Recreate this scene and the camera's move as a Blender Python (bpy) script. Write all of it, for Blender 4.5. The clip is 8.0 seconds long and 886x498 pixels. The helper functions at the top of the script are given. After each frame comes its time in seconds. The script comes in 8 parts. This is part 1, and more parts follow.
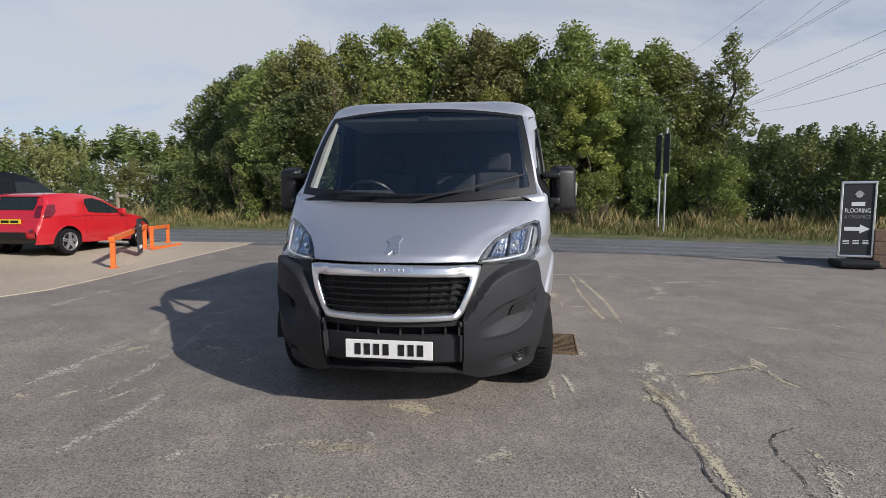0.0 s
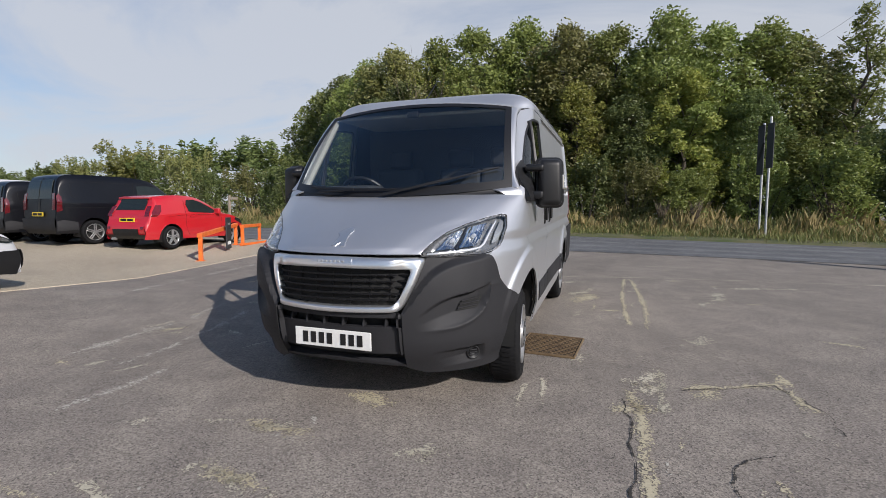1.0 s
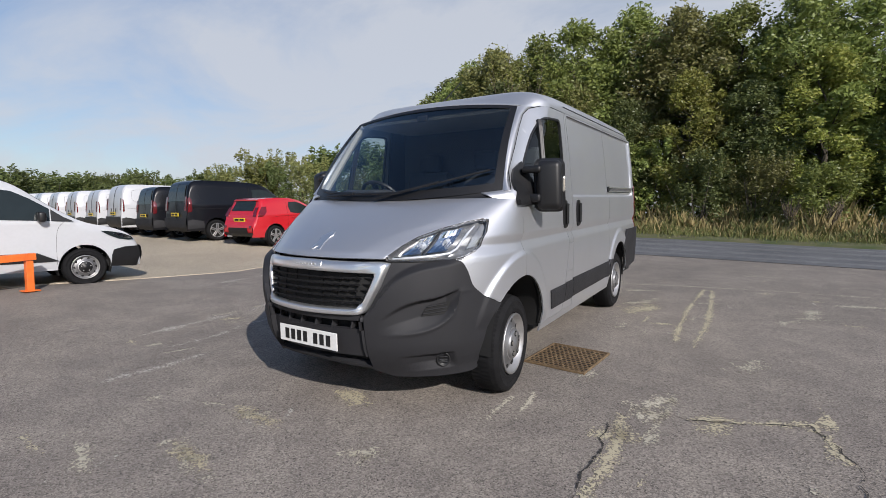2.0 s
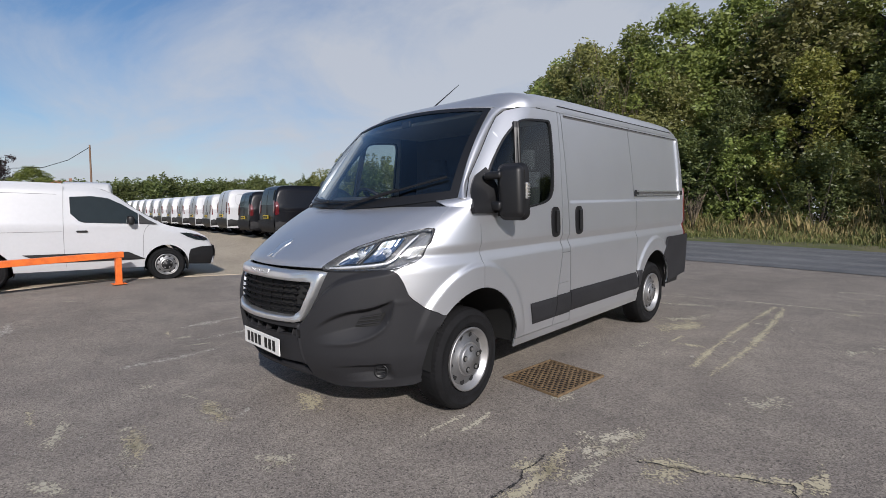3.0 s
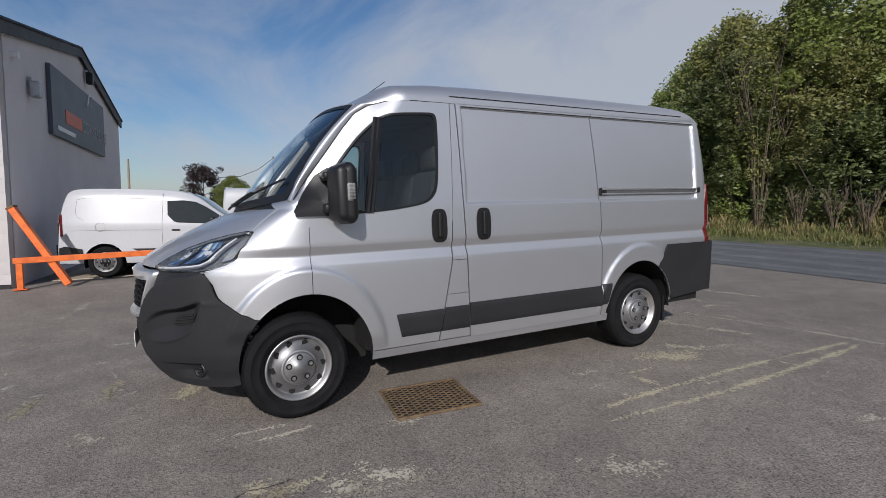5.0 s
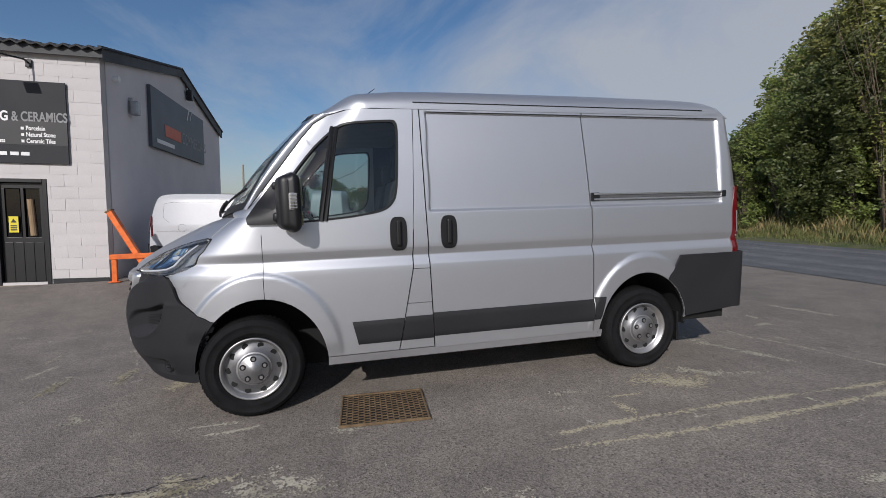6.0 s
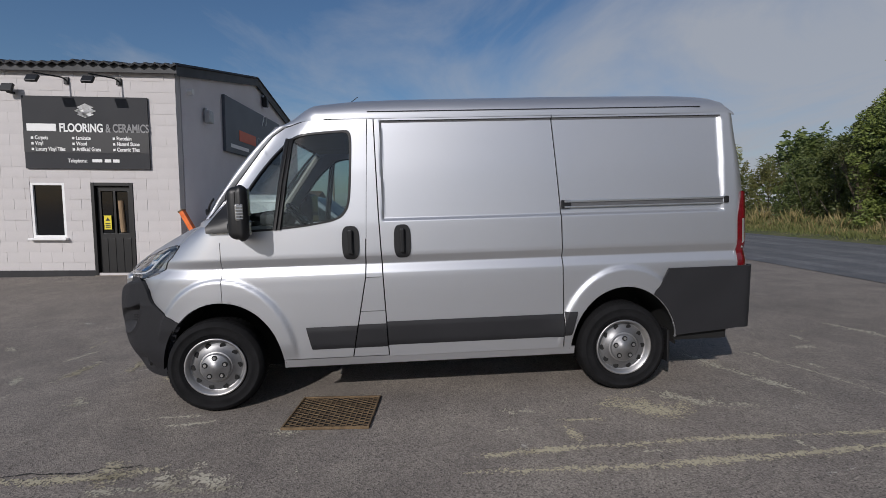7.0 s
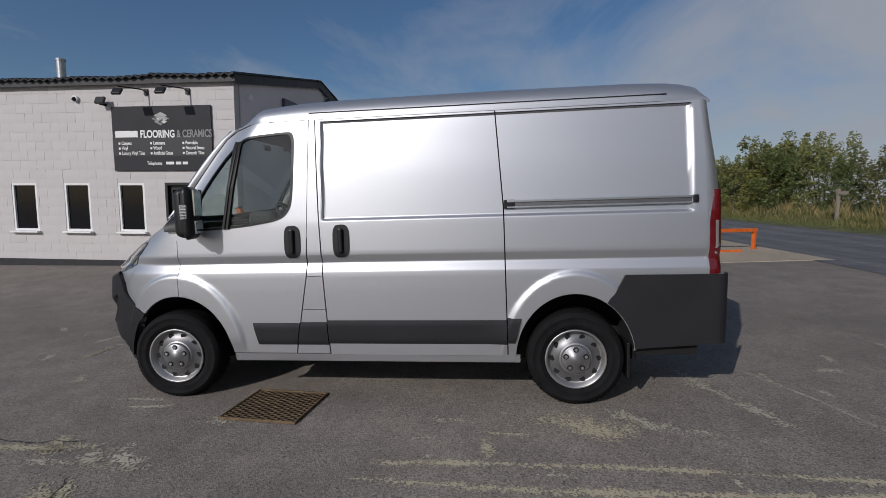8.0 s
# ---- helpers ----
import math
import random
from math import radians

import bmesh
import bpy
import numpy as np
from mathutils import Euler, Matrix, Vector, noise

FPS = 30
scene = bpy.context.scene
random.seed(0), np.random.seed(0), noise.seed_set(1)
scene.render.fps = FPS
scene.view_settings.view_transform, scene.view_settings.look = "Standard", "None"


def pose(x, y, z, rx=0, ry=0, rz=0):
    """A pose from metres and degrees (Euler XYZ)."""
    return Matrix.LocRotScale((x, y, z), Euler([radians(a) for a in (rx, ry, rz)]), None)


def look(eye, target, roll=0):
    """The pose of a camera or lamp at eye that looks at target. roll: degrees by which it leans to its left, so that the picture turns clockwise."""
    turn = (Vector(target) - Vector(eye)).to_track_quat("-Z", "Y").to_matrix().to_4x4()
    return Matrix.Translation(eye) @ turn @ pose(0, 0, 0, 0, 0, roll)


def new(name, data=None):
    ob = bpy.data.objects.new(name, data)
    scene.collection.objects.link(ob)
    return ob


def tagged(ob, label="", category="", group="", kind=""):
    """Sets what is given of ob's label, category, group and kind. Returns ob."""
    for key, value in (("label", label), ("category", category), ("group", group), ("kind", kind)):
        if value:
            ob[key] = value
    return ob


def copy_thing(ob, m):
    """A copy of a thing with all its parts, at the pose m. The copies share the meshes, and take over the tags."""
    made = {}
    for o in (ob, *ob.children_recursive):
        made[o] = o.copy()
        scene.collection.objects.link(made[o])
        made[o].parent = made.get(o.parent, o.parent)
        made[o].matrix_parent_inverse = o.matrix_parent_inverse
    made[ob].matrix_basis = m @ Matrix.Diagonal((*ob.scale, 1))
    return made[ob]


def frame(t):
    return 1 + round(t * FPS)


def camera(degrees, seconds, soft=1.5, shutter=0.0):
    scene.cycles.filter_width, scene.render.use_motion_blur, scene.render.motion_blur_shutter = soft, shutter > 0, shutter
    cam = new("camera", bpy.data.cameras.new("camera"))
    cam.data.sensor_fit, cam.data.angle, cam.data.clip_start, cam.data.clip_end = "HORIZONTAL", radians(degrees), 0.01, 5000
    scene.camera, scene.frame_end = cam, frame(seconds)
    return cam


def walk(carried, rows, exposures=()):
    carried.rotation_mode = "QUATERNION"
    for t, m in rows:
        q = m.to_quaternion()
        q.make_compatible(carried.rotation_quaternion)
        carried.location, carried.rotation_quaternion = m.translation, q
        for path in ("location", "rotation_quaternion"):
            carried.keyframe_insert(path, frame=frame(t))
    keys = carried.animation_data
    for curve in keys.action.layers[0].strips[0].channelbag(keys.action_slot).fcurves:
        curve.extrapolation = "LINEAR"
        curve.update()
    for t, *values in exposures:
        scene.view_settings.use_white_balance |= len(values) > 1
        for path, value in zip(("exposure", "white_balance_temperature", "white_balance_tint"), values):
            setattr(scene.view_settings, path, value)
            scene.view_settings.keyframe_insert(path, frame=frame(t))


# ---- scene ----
cam = camera(86.05, 8.0, soft=0.7)
PATH = [
    (0, (0.641, -3.624, 1.250), (0.399, -1.645, 1.096), 0.33),
    (0.5, (1.095, -3.560, 1.246), (0.635, -1.620, 1.092), 0.30),
    (1, (1.533, -3.401, 1.200), (0.887, -1.514, 1.051), 0.29),
    (1.5, (1.952, -3.227, 1.210), (1.133, -1.409, 1.060), 0.25),
    (2, (2.310, -2.989, 1.236), (1.234, -1.309, 1.083), 0.35),
    (3.5, (3.368, -1.871, 1.311), (1.844, -0.585, 1.163), 0.32),
    (4, (3.680, -1.414, 1.316), (2.048, -0.267, 1.170), 0.32),
    (4.5, (3.876, -0.946, 1.317), (2.166, 0.079, 1.165), 0.36),
    (6, (4.275, 0.428, 1.383), (2.346, 0.933, 1.226), 0.32),
    (6.5, (4.374, 0.910, 1.460), (2.404, 1.211, 1.288), 0.30),
    (7, (4.376, 1.383, 1.490), (2.389, 1.520, 1.309), 0.30),
    (7.5, (4.368, 1.969, 1.535), (2.379, 1.902, 1.339), 0.24),
    (8, (4.272, 2.435, 1.525), (2.295, 2.207, 1.325), 0.21),
]
walk(cam, [(t, look(eye, target, roll)) for t, eye, target, roll in PATH],
     exposures=[(0, 0.36, 6380, 13), (2, 0.37, 6330, 13), (3.5, 0.10, 6270, 13), (4.5, 0.0, 6240, 13), (6, -0.17, 6220, 13), (7, -0.38, 6200, 13), (8, -0.58, 6180, 13)])

# ---- light: low morning sun, thin high cloud ----
SLOPE = 0.034
SUN_FROM = Vector((1.6, -0.92, 1.02)).normalized()
SUN_EL = math.asin(SUN_FROM.z)
SUN_AZ = math.atan2(SUN_FROM.x, SUN_FROM.y)

world = bpy.data.worlds.new("sky")
scene.world = world
world.use_nodes = True
wn, wl = world.node_tree.nodes, world.node_tree.links
wn.clear()
w_out = wn.new("ShaderNodeOutputWorld")
w_bg = wn.new("ShaderNodeBackground")
w_sky = wn.new("ShaderNodeTexSky")
w_sky.sky_type, w_sky.sun_disc = "NISHITA", False
w_sky.sun_elevation, w_sky.sun_rotation = SUN_EL, SUN_AZ
w_sky.air_density, w_sky.dust_density, w_sky.ozone_density = 1.0, 0.9, 2.6
w_co = wn.new("ShaderNodeTexCoord")
# cloud layer: the direction is divided by its height, so that the cloud lies in a flat sheet
w_sep = wn.new("ShaderNodeSeparateXYZ")
wl.new(w_co.outputs["Generated"], w_sep.inputs[0])
w_h = wn.new("ShaderNodeMath"); w_h.operation = "MAXIMUM"; w_h.inputs[1].default_value = 0.0
wl.new(w_sep.outputs["Z"], w_h.inputs[0])
w_h2 = wn.new("ShaderNodeMath"); w_h2.operation = "ADD"; w_h2.inputs[1].default_value = 0.16
wl.new(w_h.outputs[0], w_h2.inputs[0])
w_div = wn.new("ShaderNodeVectorMath"); w_div.operation = "DIVIDE"
w_cmb = wn.new("ShaderNodeCombineXYZ"); w_cmb.inputs[2].default_value = 1.0
for k in (0, 1):
    wl.new(w_h2.outputs[0], w_cmb.inputs[k])
wl.new(w_co.outputs["Generated"], w_div.inputs[0])
wl.new(w_cmb.outputs[0], w_div.inputs[1])
w_map = wn.new("ShaderNodeMapping")
w_map.inputs["Rotation"].default_value = (0, 0, 0.5)
w_map.inputs["Scale"].default_value = (0.55, 1.0, 0.2)
w_map.inputs["Location"].default_value = (2.6, 1.9, 0.4)
wl.new(w_div.outputs[0], w_map.inputs[0])
w_n1 = wn.new("ShaderNodeTexNoise")
w_n1.inputs["Scale"].default_value, w_n1.inputs["Detail"].default_value = 1.15, 9.0
w_n1.inputs["Roughness"].default_value, w_n1.inputs["Distortion"].default_value = 0.60, 0.55
wl.new(w_map.outputs[0], w_n1.inputs[0])
w_ramp = wn.new("ShaderNodeValToRGB")
w_ramp.color_ramp.elements[0].position, w_ramp.color_ramp.elements[0].color = 0.40, (0.04, 0.04, 0.04, 1)
w_ramp.color_ramp.elements[1].position, w_ramp.color_ramp.elements[1].color = 0.80, (0.9, 0.9, 0.9, 1)
# more cloud towards the road side of the sky
w_bank = wn.new("ShaderNodeMath"); w_bank.operation = "MULTIPLY_ADD"
w_bank.inputs[1].default_value, w_bank.inputs[2].default_value = 0.36, 0.0
wl.new(w_sep.outputs["Y"], w_bank.inputs[0])
w_sum = wn.new("ShaderNodeMath"); w_sum.operation = "ADD"
wl.new(w_n1.outputs[0], w_sum.inputs[0]); wl.new(w_bank.outputs[0], w_sum.inputs[1])
# and more haze low down
w_low = wn.new("ShaderNodeMath"); w_low.operation = "MULTIPLY_ADD"
w_low.inputs[1].default_value, w_low.inputs[2].default_value = -0.55, 0.15
wl.new(w_h.outputs[0], w_low.inputs[0])
w_all = wn.new("ShaderNodeMath"); w_all.operation = "ADD"
wl.new(w_sum.outputs[0], w_all.inputs[0]); wl.new(w_low.outputs[0], w_all.inputs[1])
wl.new(w_all.outputs[0], w_ramp.inputs[0])
w_mix = wn.new("ShaderNodeMix"); w_mix.data_type = "RGBA"
w_mix.inputs[7].default_value = (5.25, 5.52, 5.85, 1)
wl.new(w_ramp.outputs[0], w_mix.inputs[0])
w_sat = wn.new("ShaderNodeHueSaturation")
w_sat.inputs["Saturation"].default_value = 1.18
wl.new(w_sky.outputs[0], w_sat.inputs["Color"])
wl.new(w_sat.outputs[0], w_mix.inputs[6])
wl.new(w_mix.outputs[2], w_bg.inputs[0])
w_bg.inputs[1].default_value = 0.089
wl.new(w_bg.outputs[0], w_out.inputs[0])

sun_data = bpy.data.lights.new("sun", "SUN")
sun_data.energy, sun_data.angle, sun_data.color = 3.95, radians(0.6), (1.0, 0.945, 0.87)
sun = new("sun", sun_data)
sun.matrix_world = look(SUN_FROM * 60, (0, 0, 0))


# ---- materials ----
def material(name, color, rough=0.6, metal=0.0, vary=0.12, scale=6.0, fine=60.0, bump=0.0, bump_scale=80.0,
             coat=0.0, spec=0.5, tint=None, island=False, obj=0.0, space="Object"):
    """A principled surface with variation at two scales; tint: a second colour that the coarse noise brings in."""
    m = bpy.data.materials.new(name)
    m.use_nodes = True
    nt = m.node_tree
    b = nt.nodes["Principled BSDF"]
    b.inputs["Metallic"].default_value = metal
    b.inputs["Specular IOR Level"].default_value = spec
    b.inputs["Coat Weight"].default_value = coat
    b.inputs["Coat Roughness"].default_value = 0.04
    co = nt.nodes.new("ShaderNodeTexCoord")
    n1 = nt.nodes.new("ShaderNodeTexNoise")
    n1.inputs["Scale"].default_value, n1.inputs["Detail"].default_value = scale, 5
    n2 = nt.nodes.new("ShaderNodeTexNoise")
    n2.inputs["Scale"].default_value, n2.inputs["Detail"].default_value = fine, 3
    for n in (n1, n2):
        nt.links.new(co.outputs[space], n.inputs["Vector"])
    mix = nt.nodes.new("ShaderNodeMix"); mix.data_type = "RGBA"
    c = Vector(color[:3])
    d = Vector(tint[:3]) if tint else c * (1 - vary)
    mix.inputs[6].default_value, mix.inputs[7].default_value = (*c, 1), (*d, 1)
    r1 = nt.nodes.new("ShaderNodeMapRange")
    r1.inputs[1].default_value, r1.inputs[2].default_value = 0.35, 0.65
    nt.links.new(n1.outputs[0], r1.inputs[0])
    nt.links.new(r1.outputs[0], mix.inputs[0])
    hsv = nt.nodes.new("ShaderNodeHueSaturation")
    add = nt.nodes.new("ShaderNodeMath"); add.operation = "MULTIPLY_ADD"
    add.inputs[1].default_value, add.inputs[2].default_value = vary * 1.6, 1 - vary * 0.8
    nt.links.new(n2.outputs[0], add.inputs[0])
    last = add.outputs[0]
    if island or obj:
        src = nt.nodes.new("ShaderNodeNewGeometry").outputs["Random Per Island"] if island else nt.nodes.new("ShaderNodeObjectInfo").outputs["Random"]
        k = obj or 0.3
        ma = nt.nodes.new("ShaderNodeMath"); ma.operation = "MULTIPLY_ADD"
        ma.inputs[1].default_value, ma.inputs[2].default_value = 2 * k, 1 - k
        nt.links.new(src, ma.inputs[0])
        mm = nt.nodes.new("ShaderNodeMath"); mm.operation = "MULTIPLY"
        nt.links.new(last, mm.inputs[0]); nt.links.new(ma.outputs[0], mm.inputs[1])
        last = mm.outputs[0]
        if island:
            hs = nt.nodes.new("ShaderNodeMath"); hs.operation = "MULTIPLY_ADD"
            hs.inputs[1].default_value, hs.inputs[2].default_value = 0.05, 0.475
            nt.links.new(src, hs.inputs[0]); nt.links.new(hs.outputs[0], hsv.inputs["Hue"])
    nt.links.new(last, hsv.inputs["Value"])
    nt.links.new(mix.outputs[2], hsv.inputs["Color"])
    nt.links.new(hsv.outputs[0], b.inputs["Base Color"])
    rr = nt.nodes.new("ShaderNodeMath"); rr.operation = "MULTIPLY_ADD"
    rr.inputs[1].default_value, rr.inputs[2].default_value = 0.12, max(0.0, rough - 0.06)
    nt.links.new(n1.outputs[0], rr.inputs[0])
    nt.links.new(rr.outputs[0], b.inputs["Roughness"])
    if bump:
        bp = nt.nodes.new("ShaderNodeBump")
        n3 = nt.nodes.new("ShaderNodeTexNoise")
        n3.inputs["Scale"].default_value, n3.inputs["Detail"].default_value = bump_scale, 4
        nt.links.new(co.outputs[space], n3.inputs["Vector"])
        bp.inputs["Strength"].default_value, bp.inputs["Distance"].default_value = bump, 0.01
        nt.links.new(n3.outputs[0], bp.inputs["Height"])
        nt.links.new(bp.outputs[0], b.inputs["Normal"])
    return m


def glass_material(name, tint, gloss=0.055, rough=0.0):
    """Tinted car glass: part clear, part mirror by its Fresnel gloss."""
    m = bpy.data.materials.new(name)
    m.use_nodes = True
    nt = m.node_tree
    nt.nodes.clear()
    out = nt.nodes.new("ShaderNodeOutputMaterial")
    tr = nt.nodes.new("ShaderNodeBsdfTransparent"); tr.inputs[0].default_value = (*tint, 1)
    gl = nt.nodes.new("ShaderNodeBsdfGlossy"); gl.inputs["Roughness"].default_value = rough
    gl.inputs[0].default_value = (1, 1, 1, 1)
    lw = nt.nodes.new("ShaderNodeLayerWeight"); lw.inputs["Blend"].default_value = 0.5
    pw = nt.nodes.new("ShaderNodeMath"); pw.operation = "POWER"; pw.inputs[1].default_value = 4.0
    fr = nt.nodes.new("ShaderNodeMath"); fr.operation = "MULTIPLY_ADD"
    fr.inputs[1].default_value, fr.inputs[2].default_value = 0.85, gloss
    nt.links.new(lw.outputs["Facing"], pw.inputs[0]); nt.links.new(pw.outputs[0], fr.inputs[0])
    mx = nt.nodes.new("ShaderNodeMixShader")
    nt.links.new(fr.outputs[0], mx.inputs[0])
    nt.links.new(tr.outputs[0], mx.inputs[1]); nt.links.new(gl.outputs[0], mx.inputs[2])
    nt.links.new(mx.outputs[0], out.inputs[0])
    return m


SILVER = material("silver_paint", (0.535, 0.545, 0.57), 0.45, 0.80, vary=0.04, scale=1.5, fine=900, coat=0.4)
WHITE = material("white_paint", (0.475, 0.485, 0.505), 0.35, 0.0, vary=0.05, scale=1.2, fine=20, coat=0.5)
RED = material("red_paint", (0.46, 0.012, 0.020), 0.3, 0.0, vary=0.08, scale=1.2, fine=30, coat=1.0)
BLACKPAINT = material("black_paint", (0.006, 0.0065, 0.009), 0.3, 0.0, vary=0.2, scale=1.5, fine=30, coat=0.3, spec=0.2)
PLASTIC = material("grey_bumper_plastic", (0.021, 0.021, 0.0235), 0.62, spec=0.28, vary=0.18, scale=3, fine=250, bump=0.12, bump_scale=900)
BLACK = material("black_plastic", (0.011, 0.011, 0.012), 0.45, spec=0.4, vary=0.2, scale=5, fine=120)
DARK = material("dark_void", (0.006, 0.006, 0.006), 0.85, vary=0.2)
GRILLE = material("matt_black_grille", (0.008, 0.008, 0.009), 0.6, spec=0.25, vary=0.2)
RUBBER = material("tyre_rubber", (0.010, 0.010, 0.011), 0.85, spec=0.2, vary=0.35, scale=9, fine=90, bump=0.2, bump_scale=200)
STEEL = material("silver_wheel", (0.33, 0.33, 0.34), 0.42, 0.8, vary=0.15, scale=8, fine=60, tint=(0.42, 0.41, 0.40))
STEELD = material("dull_wheel_dish", (0.22, 0.22, 0.225), 0.45, 0.75, vary=0.2, scale=8, fine=60)
CAPMAT = material("dull_hub_cap", (0.27, 0.27, 0.275), 0.42, 0.7, vary=0.2, scale=14, fine=80)
CHROME = material("chrome", (0.78, 0.79, 0.80), 0.12, 1.0, vary=0.05)
SATIN = material("satin_silver", (0.66, 0.67, 0.68), 0.3, 0.85, vary=0.05)
GLASS = glass_material("tinted_glass", (0.56, 0.65, 0.64))
SCREEN = glass_material("windscreen_glass", (0.78, 0.83, 0.82), 0.085)
LENS = glass_material("clear_lens", (0.86, 0.88, 0.90))
PANEGLASS = material("black_shop_pane", (0.006, 0.007, 0.009), 0.12, 0.0, vary=0.1, spec=0.25)
DARKGLASS = material("dark_privacy_glass", (0.016, 0.022, 0.023), 0.05, 0.0, vary=0.1, spec=0.35)
REDLENS = material("red_lamp_lens", (0.125, 0.006, 0.010), 0.12, vary=0.25, fine=25, coat=1.0)
DARKRED = material("dark_red_lens", (0.10, 0.006, 0.008), 0.12, vary=0.25, fine=25, coat=1.0)
SEAMGREY = material("panel_seam", (0.22, 0.22, 0.225), 0.8, vary=0.1)
AMBER = material("clear_indicator_lens", (0.48, 0.48, 0.47), 0.15, 0.4, vary=0.4, fine=120, coat=1.0)
LAMPBOWL = material("lamp_housing", (0.27, 0.27, 0.27), 0.28, 0.5, vary=0.35, scale=30, fine=160)
LED = material("white_lamp_element", (0.62, 0.64, 0.67), 0.2, 0.2, vary=0.1)
PLATEW = material("white_plate", (0.72, 0.72, 0.70), 0.35, vary=0.08, scale=20)
PLATEY = material("yellow_plate", (0.72, 0.52, 0.03), 0.35, vary=0.08, scale=20)
SEAT = material("seat_cloth", (0.03, 0.032, 0.036), 0.9, vary=0.25, fine=200, bump=0.2, bump_scale=400)
TRIM = material("pale_cab_trim", (0.34, 0.33, 0.30), 0.8, vary=0.12)
DASH = material("dash_plastic", (0.035, 0.036, 0.038), 0.7, vary=0.2)
ORANGE = material("orange_painted_steel", (0.78, 0.17, 0.025), 0.5, vary=0.15, scale=9, fine=70, tint=(0.62, 0.12, 0.02), bump=0.15, bump_scale=60)
RUST = material("rusty_iron", (0.17, 0.115, 0.060), 0.85, vary=0.35, scale=16, fine=120, tint=(0.10, 0.065, 0.035), bump=0.5, bump_scale=120)
GALV = material("galvanised_steel", (0.45, 0.46, 0.47), 0.45, 0.7, vary=0.2, scale=12)
TIMBER = material("weathered_timber", (0.30, 0.25, 0.19), 0.85, vary=0.25, scale=14, fine=120, bump=0.3)
BROWN = material("brown_timber", (0.19, 0.12, 0.08), 0.85, vary=0.25, scale=14, fine=120, bump=0.3)


# ---- builders ----
def mesh_of(name, verts, faces, mat, smooth=True):
    me = bpy.data.meshes.new(name)
    me.from_pydata([tuple(v) for v in verts], [], faces)
    me.materials.append(mat)
    if smooth:
        me.polygons.foreach_set("use_smooth", [True] * len(me.polygons))
    me.update()
    return me


def add(name, me, parent=None, label="", m=None):
    ob = new(name, me)
    if parent is not None:
        ob.parent = parent
    if m is not None:
        ob.matrix_basis = m
    if label:
        ob["label"] = label
    return ob


def part(name, bm, mat, parent=None, label="", smooth=False, m=None):
    me = bpy.data.meshes.new(name)
    bm.normal_update()
    bm.to_mesh(me)
    bm.free()
    me.materials.append(mat)
    if smooth:
        me.polygons.foreach_set("use_smooth", [True] * len(me.polygons))
    return add(name, me, parent, label, m)


def thing(name, m=None):
    ob = new(name)
    ob.empty_display_size = 0.2
    if m is not None:
        ob.matrix_basis = m
    return ob


def box_bm(size, at=(0, 0, 0), bevel=0.0, rot=None, segments=2):
    bm = bmesh.new()
    bmesh.ops.create_cube(bm, size=1)
    bmesh.ops.scale(bm, vec=size, verts=bm.verts)
    if bevel:
        bmesh.ops.bevel(bm, geom=bm.edges[:], offset=bevel, segments=segments, profile=0.5, affect="EDGES")
    if rot is not None:
        bmesh.ops.transform(bm, matrix=rot, verts=bm.verts)
    bmesh.ops.translate(bm, vec=at, verts=bm.verts)
    return bm


def rod_bm(a, b, r, n=10, r2=None):
    a, b = Vector(a), Vector(b)
    bm = bmesh.new()
    bmesh.ops.create_cone(bm, cap_ends=True, segments=n, radius1=r, radius2=r if r2 is None else r2, depth=(b - a).length)
    q = (b - a).to_track_quat("Z", "Y").to_matrix().to_4x4()
    bmesh.ops.transform(bm, matrix=Matrix.Translation((a + b) / 2) @ q, verts=bm.verts)
    return bm


def join_bm(*some):
    out = bmesh.new()
    for b in some:
        me = bpy.data.meshes.new("joining")
        b.to_mesh(me)
        b.free()
        out.from_mesh(me)
        bpy.data.meshes.remove(me)
    return out


def tube_bm(points, r, n=8):
    """A round bar along a broken line."""
    bm = bmesh.new()
    pts = [Vector(p) for p in points]
    rings = []
    for i, p in enumerate(pts):
        d = (pts[min(i + 1, len(pts) - 1)] - pts[max(i - 1, 0)]).normalized()
        q = d.to_track_quat("Z", "Y").to_matrix()
        rad = r[i] if isinstance(r, (list, tuple)) else r
        rings.append([bm.verts.new(p + q @ Vector((math.cos(2 * math.pi * k / n) * rad, math.sin(2 * math.pi * k / n) * rad, 0))) for k in range(n)])
    for a, b in zip(rings, rings[1:]):
        for k in range(n):
            bm.faces.new((a[k], a[(k + 1) % n], b[(k + 1) % n], b[k]))
    bm.faces.new(rings[0][::-1]); bm.faces.new(rings[-1])
    return bm


def lathe(profile, n=36):
    """A turned shape about the x axis: profile of (x, radius)."""
    verts, faces = [], []
    for x, r in profile:
        for k in range(n):
            a = 2 * math.pi * k / n
            verts.append((x, r * math.cos(a), r * math.sin(a)))
    for i in range(len(profile) - 1):
        for k in range(n):
            a, b = i * n + k, i * n + (k + 1) % n
            faces.append((a, b, b + n, a + n))
    return verts, faces


def grid_faces(nu, nv):
    return [(i * (nv + 1) + j, (i + 1) * (nv + 1) + j, (i + 1) * (nv + 1) + j + 1, i * (nv + 1) + j + 1) for i in range(nu) for j in range(nv)]


